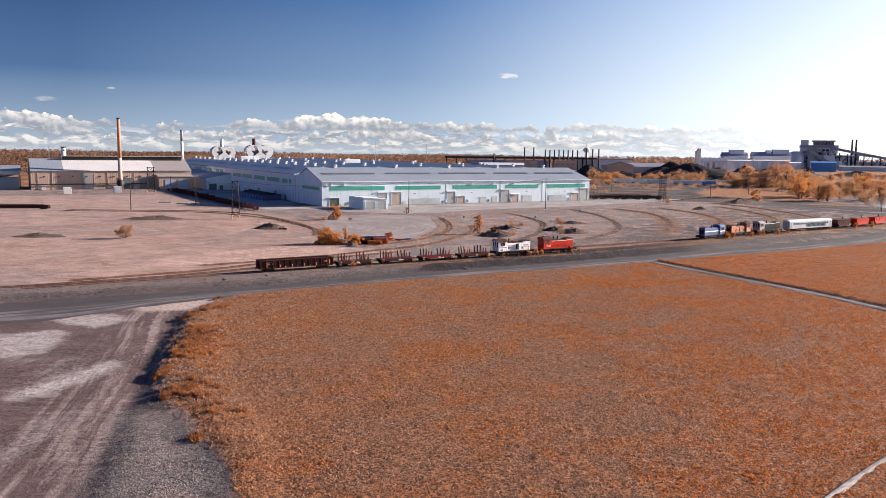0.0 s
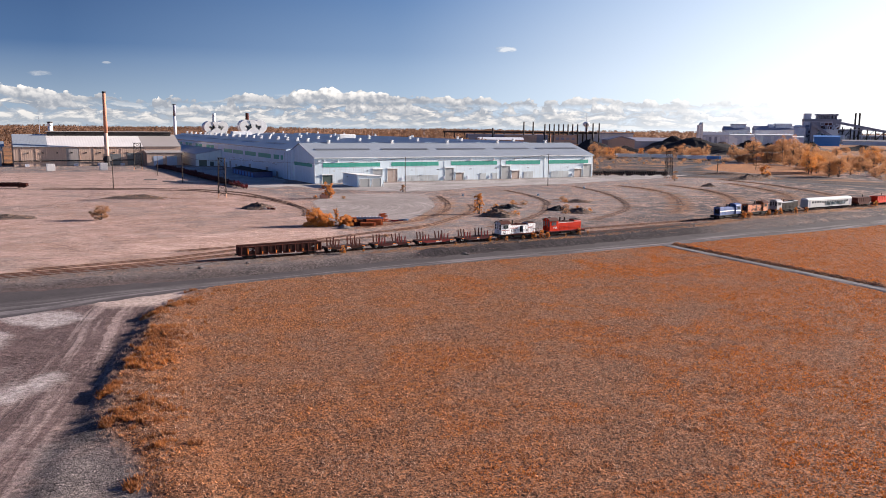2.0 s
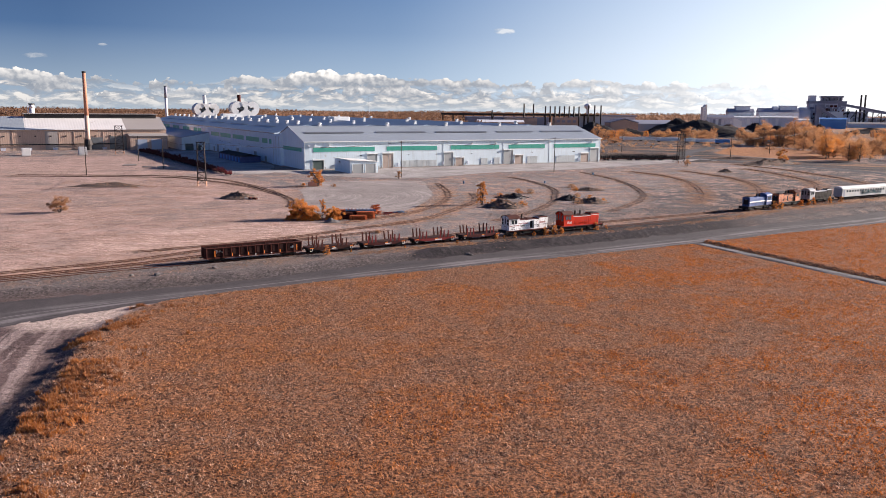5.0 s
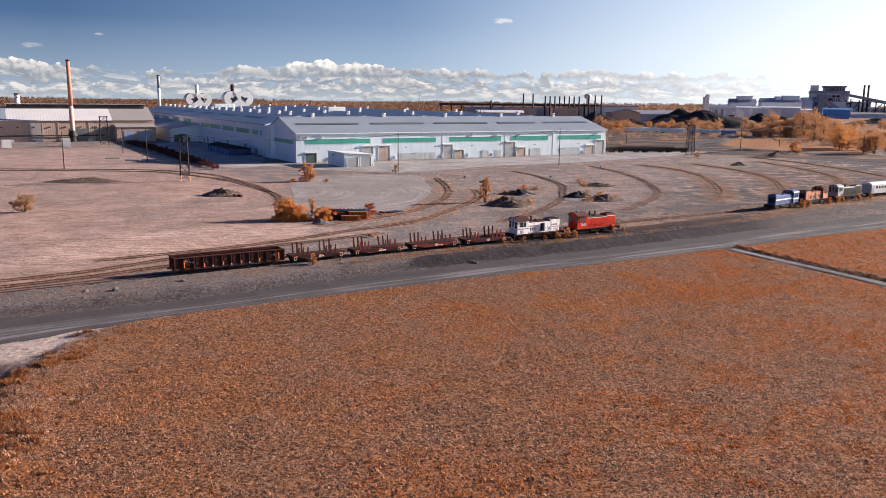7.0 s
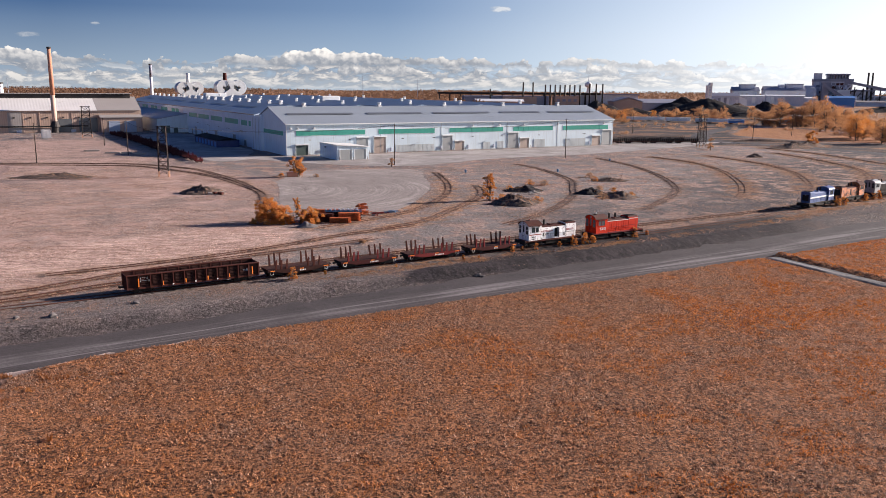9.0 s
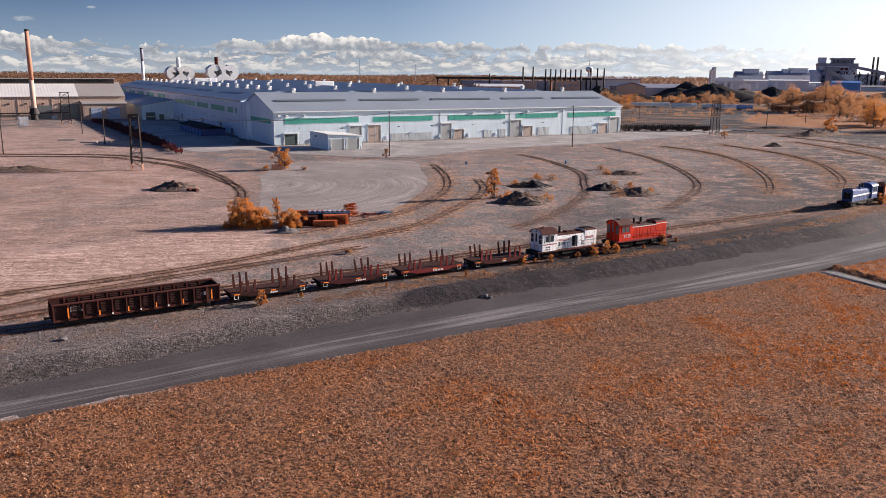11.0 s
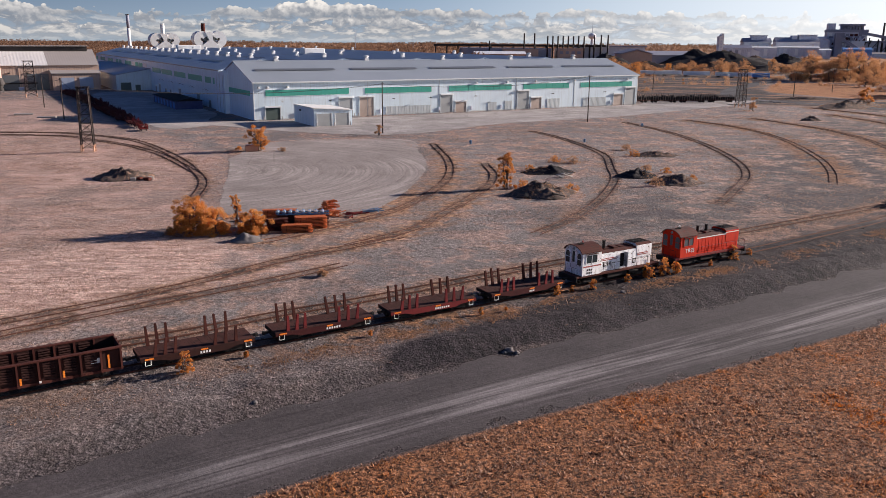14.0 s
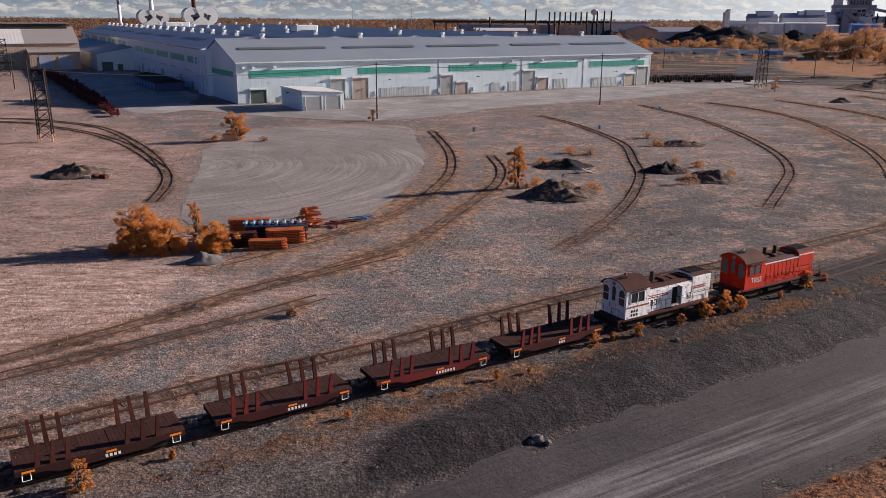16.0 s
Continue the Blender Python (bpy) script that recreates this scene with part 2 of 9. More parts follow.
def ground_material():
    """Earth, gravel, dry grass, mud, tarmac: mixed by the distance to each area's edge."""
    m = bpy.data.materials.new("ground")
    m.use_nodes = True
    k = Tree(m.node_tree)
    pos = k.n("ShaderNodeNewGeometry").outputs["Position"]
    n_big = k.noise(pos, 0.022, 5, 0.6, 0.5)
    n_mid = k.noise(pos, 0.13, 6, 0.65, 0.3)
    n_sml = k.noise(pos, 0.9, 5, 0.65)
    n_grit = k.noise(pos, 3.2, 6, 0.8)
    grit = k.ramp(n_grit, 0.36, 0.64)
    along = k.mapping(pos, (0.035, 0.55, 0.5), radians(-27))
    n_streak = k.noise(along, 1.0, 6, 0.6, 0.6)
    edge = k.math("MULTIPLY", k.math("SUBTRACT", k.math("ADD", k.math("MULTIPLY", n_mid, 0.6), k.math("MULTIPLY", n_sml, 0.4)), 0.5), 7.0)

    def inside(name, soft=0.8, rag=1.0):
        d = k.math("ADD", k.attr(name), k.math("MULTIPLY", edge, rag))
        return k.ramp(d, soft, -soft)

    # gravel yard with tufts of dry grass
    east = k.n("ShaderNodeSeparateXYZ")
    k.put(east.inputs[0], pos)
    sooty = k.ramp(k.math("ADD", k.math("SUBTRACT", east.outputs[0], k.math("MULTIPLY", k.math("SUBTRACT", east.outputs[1], 230.0), 0.75)), k.math("MULTIPLY", k.math("SUBTRACT", n_big, 0.5), 70.0)), 8.0, 52.0)
    gravel = k.mix(sooty, k.mix(grit, (0.110, 0.096, 0.092), (0.33, 0.29, 0.277)), k.mix(grit, (0.033, 0.029, 0.031), (0.140, 0.120, 0.118)))
    dry = k.mix(k.ramp(n_sml, 0.38, 0.62), (0.21, 0.128, 0.098), (0.56, 0.375, 0.30))
    n_tuft = k.noise(pos, 0.24, 6, 0.60, 1.0)
    f_dry = k.ramp(k.math("ADD", k.math("MULTIPLY", n_mid, 0.55), k.math("MULTIPLY", n_tuft, 0.5)), 0.505, 0.57)
    col = k.mix(k.math("MULTIPLY", f_dry, k.ramp(east.outputs[1], 250.0, 330.0, 0.58, 0.88)), gravel, dry)
    dark = k.ramp(k.noise(pos, 0.055, 6, 0.58, 1.2), 0.475, 0.545)
    col = k.mix(k.math("MULTIPLY", k.math("MULTIPLY", dark, k.ramp(sooty, 0, 1, 0.35, 1.0)), 0.88), col, k.mix(grit, (0.040, 0.036, 0.039), (0.125, 0.110, 0.112)))
    # pink-tan dry field
    field = k.mix(k.ramp(n_mid, 0.38, 0.62), (0.22, 0.130, 0.105), (0.50, 0.305, 0.250))
    thread = k.noise(k.mapping(pos, (0.22, 1.1, 1), radians(-22)), 1.0, 8, 0.78, 1.2)
    field = k.mix(k.math("MULTIPLY", k.ramp(thread, 0.45, 0.62), 0.7), field, (0.52, 0.40, 0.345))
    field = k.mix(k.math("MULTIPLY", k.ramp(thread, 0.47, 0.39), 0.8), field, (0.13, 0.078, 0.064))
    field = k.mix(k.math("MULTIPLY", k.ramp(k.math("ADD", k.math("MULTIPLY", n_big, 0.6), k.math("MULTIPLY", n_tuft, 0.4)), 0.49, 0.58), 0.75), field, k.mix(grit, (0.105, 0.082, 0.076), (0.235, 0.185, 0.168)))
    field = k.mix(k.math("MULTIPLY", k.ramp(n_tuft, 0.56, 0.68), 0.6), field, (0.54, 0.39, 0.335))
    field = k.mix(k.math("MULTIPLY", grit, 0.28), field, (0.52, 0.41, 0.36))
    col = k.mix(inside("field", 5.0, 1.6), col, field)
    straw = k.mix(k.ramp(thread, 0.42, 0.60), (0.33, 0.205, 0.165), (0.74, 0.54, 0.46))
    col = k.mix(k.math("MULTIPLY", inside("straw", 2.5, 1.1), k.ramp(n_tuft, 0.38, 0.52, 0.35, 0.95)), col, straw)
    # far country: rusty scrub and orange grass
    far = k.mix(k.ramp(n_big, 0.4, 0.62), (0.20, 0.105, 0.06), (0.42, 0.19, 0.07))
    far = k.mix(k.ramp(n_mid, 0.5, 0.75), far, (0.13, 0.10, 0.085))
    col = k.mix(inside("far", 12.0, 3.0), col, far)
    # dark cinder ground beside the works
    strip_ = k.noise(k.mapping(k.mapping(pos, (1, 1, 1), radians(20)), (0.018, 0.11, 1)), 1.0, 7, 0.68, 0.8)
    cinder_ = k.mix(n_sml, (0.026, 0.023, 0.026), (0.10, 0.086, 0.084))
    cinder_ = k.mix(k.ramp(strip_, 0.50, 0.58), cinder_, k.mix(n_mid, (0.17, 0.085, 0.045), (0.34, 0.185, 0.11)))
    cinder_ = k.mix(k.ramp(strip_, 0.44, 0.40), cinder_, (0.020, 0.018, 0.020))
    col = k.mix(inside("cinder", 6.0, 2.0), col, cinder_)
    # orange mown grass
    lawn = k.mix(k.ramp(k.noise(pos, 0.16, 7, 0.75, 0.4), 0.36, 0.64), (0.24, 0.095, 0.035), (0.43, 0.20, 0.085))
    col = k.mix(inside("lawn", 1.5, 0.7), col, lawn)
    # trodden earth and rusty grass along the old tracks
    fringe = k.mix(k.ramp(n_sml, 0.40, 0.60), (0.13, 0.072, 0.046), (0.43, 0.255, 0.165))
    by_bed = k.math("MULTIPLY", k.ramp(k.math("ADD", k.attr("track"), k.math("MULTIPLY", edge, 0.6)), 3.4, 1.2), k.ramp(n_tuft, 0.44, 0.56, 0.05, 0.85))
    col = k.mix(by_bed, col, fringe)
    bed = k.mix(k.ramp(n_sml, 0.46, 0.60), (0.036, 0.028, 0.026), (0.20, 0.120, 0.082))
    on_bed = k.ramp(k.math("ADD", k.attr("track"), k.math("MULTIPLY", edge, 0.30)), 1.75, 1.0)
    col = k.mix(k.math("MULTIPLY", on_bed, k.ramp(n_mid, 0.35, 0.6, 0.75, 0.30)), col, bed)
    # rusty grass round the tarmac yard and its sidings
    sedge = k.mix(k.ramp(n_sml, 0.40, 0.60), (0.17, 0.092, 0.055), (0.50, 0.285, 0.165))
    on_sedge = k.ramp(k.math("ADD", k.attr("sedge"), k.math("MULTIPLY", edge, 0.7)), 5.0, 1.5)
    col = k.mix(k.math("MULTIPLY", on_sedge, k.ramp(n_tuft, 0.42, 0.54, 0.10, 0.85)), col, sedge)
    bed_too = k.ramp(k.math("ADD", k.attr("track"), k.math("MULTIPLY", edge, 0.25)), 1.5, 0.9)
    col = k.mix(k.math("MULTIPLY", bed_too, k.ramp(n_mid, 0.35, 0.6, 0.7, 0.25)), col, bed)
    # bank of dark gravel beside the road
    to_west = k.ramp(east.outputs[0], 14.0, -14.0)
    bank = k.mix(to_west, k.mix(grit, (0.034, 0.029, 0.030), (0.165, 0.138, 0.136)), k.mix(grit, (0.060, 0.051, 0.050), (0.245, 0.207, 0.199)))
    bank = k.mix(k.math("MULTIPLY", f_dry, 0.16), bank, (0.26, 0.15, 0.10))
    on_bank = inside("bank", 1.2, 0.5)
    col = k.mix(on_bank, col, bank)
    # mat of rusty weeds along the train
    mat = k.mix(k.ramp(n_sml, 0.40, 0.62), (0.105, 0.056, 0.034), (0.34, 0.165, 0.080))
    east_end = k.ramp(east.outputs[0], 82.0, 98.0)
    near_train = k.math("MULTIPLY", k.math("MAXIMUM", on_bank, east_end), k.ramp(k.math("ADD", k.attr("track"), k.math("MULTIPLY", edge, 0.9)), 6.2, 3.2))
    col = k.mix(k.math("MULTIPLY", k.math("MULTIPLY", near_train, k.ramp(to_west, 0.25, 0.9, 1.0, 0.25)), k.ramp(k.math("ADD", n_tuft, k.math("MULTIPLY", east_end, 0.07)), 0.47, 0.56, 0.0, 0.85)), col, mat)
    # spilled dark cinders on the bank, the slope's shade painted in with them
    gully = k.noise(k.mapping(k.mapping(pos, (1, 1, 1), radians(-29)), (1.4, 0.28, 1)), 1.0, 5, 0.6, 0.4)
    cinder_dark = k.mix(k.ramp(gully, 0.4, 0.6), (0.010, 0.008, 0.011), (0.036, 0.029, 0.034))
    cinder_dark = k.mix(k.math("MULTIPLY", k.ramp(n_grit, 0.55, 0.68), 0.45), cinder_dark, (0.13, 0.11, 0.115))
    col = k.mix(k.math("MULTIPLY", inside("cinders", 0.8, 0.5), k.ramp(east_end, 0, 1, 0.95, 0.0)), col, cinder_dark)
    # dark grit swept off the road
    verge = k.mix(grit, (0.030, 0.025, 0.027), (0.110, 0.092, 0.093))
    col = k.mix(k.math("MULTIPLY", k.ramp(k.math("ADD", k.attr("roadside"), k.math("MULTIPLY", edge, 0.5)), 3.2, 0.8), k.ramp(k.attr("cinders"), -0.5, 1.5, 0.0, 0.85)), col, verge)
    # mud flat with pale crusts
    mud = k.mix(k.ramp(n_mid, 0.3, 0.7), (0.080, 0.050, 0.047), (0.140, 0.090, 0.084))
    crust = k.ramp(k.noise(k.mapping(pos, (1, 0.5, 1), radians(-30)), 0.075, 5, 0.6, 0.5), 0.56, 0.62)
    mud = k.mix(k.math("MULTIPLY", crust, 0.35), mud, (0.40, 0.35, 0.335))
    swerve = k.vec(k.math("MULTIPLY", k.attr("rut_side"), 0.62), k.math("MULTIPLY", k.attr("rut_run"), 0.035), 0.3)
    ruts = k.noise(swerve, 1.0, 7, 0.66, 0.35)
    near_rut = k.ramp(k.math("ABSOLUTE", k.attr("rut_side")), 9.0, 3.0)
    mud = k.mix(k.math("MULTIPLY", k.math("MULTIPLY", k.ramp(ruts, 0.47, 0.60), near_rut), 0.60), mud, k.mix(n_mid, (0.30, 0.215, 0.195), (0.50, 0.40, 0.375)))
    fine_rut = k.noise(k.mapping(swerve, (2.6, 1.2, 1)), 1.0, 5, 0.6, 0.2)
    mud = k.mix(k.math("MULTIPLY", k.math("MULTIPLY", k.ramp(fine_rut, 0.40, 0.33), near_rut), 0.8), mud, (0.040, 0.030, 0.030))
    mud = k.mix(k.math("MULTIPLY", grit, 0.25), mud, (0.24, 0.19, 0.18))
    col = k.mix(inside("mud", 1.5, 0.8), col, mud)
    col = k.mix(k.math("MULTIPLY", inside("crust", 0.9, 1.7), k.ramp(n_sml, 0.3, 0.55, 0.25, 0.95)), col, k.mix(n_mid, (0.34, 0.29, 0.275), (0.52, 0.465, 0.45)))
    # pink sandy margin of the meadow
    col = k.mix(inside("sand", 1.2, 0.8), col, k.mix(n_sml, (0.34, 0.25, 0.22), (0.60, 0.49, 0.43)))
    # meadow floor below the grass
    fleck = k.noise(pos, 4.2, 3, 0.6)
    meadow = k.mix(k.ramp(fleck, 0.40, 0.60), (0.062, 0.028, 0.015), (0.38, 0.168, 0.080))
    in_meadow = inside("meadow", 0.6, 0.25)
    col = k.mix(in_meadow, col, meadow)
    # ash-grey spill of old tarmac in the ditch
    split = k.n("ShaderNodeTexVoronoi", feature="DISTANCE_TO_EDGE")
    k.put(split.inputs["Vector"], k.mix(0.12, pos, k.n("ShaderNodeTexNoise").outputs[1]))
    split.inputs["Scale"].default_value = 0.28
    ash = k.mix(grit, (0.085, 0.074, 0.073), (0.235, 0.195, 0.183))
    ash = k.mix(k.math("MULTIPLY", k.ramp(n_mid, 0.5, 0.65), 0.7), ash, (0.23, 0.17, 0.15))
    ash = k.mix(k.math("MULTIPLY", k.ramp(split.outputs[0], 0.030, 0.008), 0.45), ash, (0.028, 0.024, 0.025))
    col = k.mix(inside("spill", 0.8, 0.5), col, ash)
    # broken stone, pebble by pebble, off the grass
    pebble = k.n("ShaderNodeTexVoronoi", feature="F1")
    k.put(pebble.inputs["Vector"], pos)
    pebble.inputs["Scale"].default_value, pebble.inputs["Randomness"].default_value = 4.6, 1.0
    shade = k.n("ShaderNodeSeparateXYZ")
    k.put(shade.inputs[0], pebble.outputs["Color"])
    stony = k.math("MULTIPLY", k.ramp(k.attr("meadow"), 0.0, 0.8), k.math("MULTIPLY", k.ramp(k.attr("field"), -4.0, 6.0, 0.35, 1.0), k.ramp(k.attr("mud"), -2.0, 1.0, 0.12, 1.0)))
    stone_tone = k.math("MULTIPLY", k.ramp(shade.outputs[0], 0.0, 1.0, 0.55, 1.5), k.ramp(pebble.outputs["Distance"], 0.15, 0.62, 1.42, 0.70))
    col = k.mix(k.math("MULTIPLY", stony, 0.5), col, k.mix(1.0, col, stone_tone, "MULTIPLY"))
    speck = k.noise(pos, 1.7, 7, 0.82, 0.2)
    # how rough the surface is, stretch by stretch: swept smooth or littered with clods and dead weeds
    rough_ = k.ramp(k.noise(k.mapping(pos, (0.06, 0.11, 0.1), radians(-24)), 1.0, 5, 0.65, 0.8), 0.40, 0.60)
    col = k.mix(k.ramp(rough_, 0, 1, 0.45, 1.0), col, k.mix(1.0, col, k.ramp(speck, 0.36, 0.64, 0.30, 1.55), "MULTIPLY"))
    dust = k.noise(pos, 7.5, 5, 0.75)
    col = k.mix(1.0, col, k.ramp(dust, 0.36, 0.64, 0.60, 1.42), "MULTIPLY")
    clod = k.noise(k.mapping(pos, (0.55, 1.0, 1.0), radians(-24)), 1.15, 4, 0.62, 0.3)
    col = k.mix(k.math("MULTIPLY", k.ramp(clod, 0.62, 0.70), k.ramp(rough_, 0, 1, 0.15, 0.75)), col, (0.055, 0.040, 0.034))
    rgh = k.ramp(n_grit, 0.2, 0.8, 0.8, 1.0)
    bs = k.n("ShaderNodeBsdfPrincipled")
    k.put(bs.inputs["Base Color"], col)
    k.put(bs.inputs["Roughness"], rgh)
    bs.inputs["Specular IOR Level"].default_value = 0.2
    bump = k.n("ShaderNodeBump")
    bump.inputs["Strength"].default_value, bump.inputs["Distance"].default_value = 0.9, 0.5
    k.put(bump.inputs["Height"], k.math("MULTIPLY", k.math("ADD", k.math("MULTIPLY", n_grit, 0.5), k.math("MULTIPLY", n_sml, 0.5)), k.ramp(rough_, 0, 1, 0.55, 1.1)))
    pits = k.n("ShaderNodeBump")
    pits.inputs["Strength"].default_value, pits.inputs["Distance"].default_value = 0.6, 0.10
    k.put(pits.inputs["Height"], k.math("MULTIPLY", k.math("MULTIPLY", pebble.outputs["Distance"], -1.0), stony))
    k.put(pits.inputs["Normal"], bump.outputs[0])
    k.put(bs.inputs["Normal"], pits.outputs[0])
    k.t.links.new(bs.outputs[0], k.n("ShaderNodeOutputMaterial").inputs[0])
    return m


def paving(name, a, b, pale, rot=-27, cracks=0.0, streaky=0.8, bays=0.15, turns=None, lanes=False):
    """Worn road surface with pale wheel streaks along its run."""
    m = bpy.data.materials.new(name)
    m.use_nodes = True
    k = Tree(m.node_tree)
    pos = k.n("ShaderNodeNewGeometry").outputs["Position"]
    n_mid, n_grit = k.noise(pos, 0.16, 5, 0.6, 0.4), k.noise(pos, 4.5, 4, 0.7)
    if lanes:
        run = k.vec(k.attr("along"), k.math("MULTIPLY", k.attr("across"), 16.0), 0.0)
    elif turns:
        off = k.n("ShaderNodeSeparateXYZ")
        k.put(off.inputs[0], pos)
        dx, dy = k.math("SUBTRACT", off.outputs[0], turns[0]), k.math("SUBTRACT", off.outputs[1], turns[1])
        rad = k.math("SQRT", k.math("ADD", k.math("MULTIPLY", dx, dx), k.math("MULTIPLY", dy, dy)))
        run = k.vec(k.math("MULTIPLY", k.math("ARCTAN2", dx, dy), 40.0), rad, 0.0)
    else:
        run = k.mapping(pos, (1, 1, 1), radians(rot))
    along = k.noise(k.mapping(run, (0.030, 0.62, 1)), 1.0, 6, 0.62, 0.7)
    col = k.mix(k.ramp(n_mid, 0.3, 0.7), a, b)
    col = k.mix(k.math("MULTIPLY", k.ramp(n_grit, 0.3, 0.8), 0.2), col, pale)
    where = k.ramp(k.noise(pos, 0.045, 3, 0.5), 0.38, 0.58)
    if lanes:
        wander = k.math("ADD", k.attr("across"), k.math("MULTIPLY", k.math("SUBTRACT", k.noise(k.mapping(run, (0.02, 0.02, 1)), 1.0, 3, 0.5), 0.5), 0.25))
        where = k.math("MULTIPLY", k.ramp(wander, 0.34, 0.56), k.ramp(wander, 0.90, 0.74))
        where = k.math("MULTIPLY", where, k.ramp(k.noise(pos, 0.06, 4, 0.6), 0.36, 0.56, 0.25, 1.0))
    f = k.math("MULTIPLY", k.ramp(along, 0.46, 0.60), where)
    col = k.mix(k.math("MULTIPLY", f, streaky), col, pale)
    thin = k.noise(k.mapping(run, (0.05, 2.8, 1)), 1.0, 6, 0.68, 0.4)
    col = k.mix(k.math("MULTIPLY", k.math("MULTIPLY", k.ramp(thin, 0.50, 0.62), where), streaky * 0.55), col, pale)
    col = k.mix(k.math("MULTIPLY", k.ramp(thin, 0.46, 0.36), 0.4), col, tuple(c * 0.55 for c in a))
    speck = k.noise(pos, 1.9, 7, 0.8)
    col = k.mix(1.0, col, k.ramp(speck, 0.35, 0.65, 0.84 if lanes else 0.68, 1.16 if lanes else 1.32), "MULTIPLY")
    if cracks:
        vor = k.n("ShaderNodeTexVoronoi", feature="DISTANCE_TO_EDGE")
        k.put(vor.inputs["Vector"], k.mapping(pos, (1, 1, 0), 0.4))
        vor.inputs["Scale"].default_value = cracks
        bay = k.n("ShaderNodeTexVoronoi", feature="F1")
        k.put(bay.inputs["Vector"], k.mapping(pos, (1, 1, 0), 0.4))
        bay.inputs["Scale"].default_value = cracks
        tone_ = k.n("ShaderNodeSeparateXYZ")
        k.put(tone_.inputs[0], bay.outputs["Color"])
        col = k.mix(1.0, col, k.ramp(tone_.outputs[0], 0.0, 1.0, 1.0 - bays, 1.0 + bays), "MULTIPLY")
        col = k.mix(k.math("MULTIPLY", k.ramp(vor.outputs[0], 0.010, 0.002), 0.35), col, tuple(c * 0.5 for c in a))
    bs = k.n("ShaderNodeBsdfPrincipled")
    k.put(bs.inputs["Base Color"], col)
    k.put(bs.inputs["Roughness"], k.ramp(n_grit, 0.2, 0.8, 0.75, 0.98))
    bs.inputs["Specular IOR Level"].default_value = 0.25
    bump = k.n("ShaderNodeBump")
    bump.inputs["Strength"].default_value, bump.inputs["Distance"].default_value = 0.3 if lanes else 0.6, 0.15
    k.put(bump.inputs["Height"], k.math("ADD", n_grit, k.math("MULTIPLY", along, 0.7)))
    k.put(bs.inputs["Normal"], bump.outputs[0])
    k.t.links.new(bs.outputs[0], k.n("ShaderNodeOutputMaterial").inputs[0])
    return m


def glass(name, tint=(0.03, 0.04, 0.045)):
    m = bpy.data.materials.new(name)
    m.use_nodes = True
    bs = m.node_tree.nodes["Principled BSDF"]
    bs.inputs["Base Color"].default_value = (*tint, 1)
    bs.inputs["Roughness"].default_value = 0.12
    return m


GROUND = ground_material()
ROAD = paving("dirt_road", (0.037, 0.031, 0.032), (0.062, 0.052, 0.053), (0.26, 0.235, 0.235), -29, lanes=True)
PAD = paving("old_tarmac", (0.20, 0.172, 0.160), (0.28, 0.243, 0.226), (0.46, 0.40, 0.372), -10, 0.07, 0.6, 0.03, (-34.0, 300.0))
APRON = paving("pale_concrete", (0.22, 0.198, 0.188), (0.35, 0.318, 0.302), (0.50, 0.465, 0.445), -27, 0.12, 0.6)
PATHC = paving("grey_lane", (0.115, 0.108, 0.106), (0.175, 0.165, 0.162), (0.30, 0.28, 0.27), 70)
ASPH = paving("black_road", (0.030, 0.028, 0.032), (0.058, 0.054, 0.060), (0.13, 0.12, 0.125), -50, 0.0, 0.5)


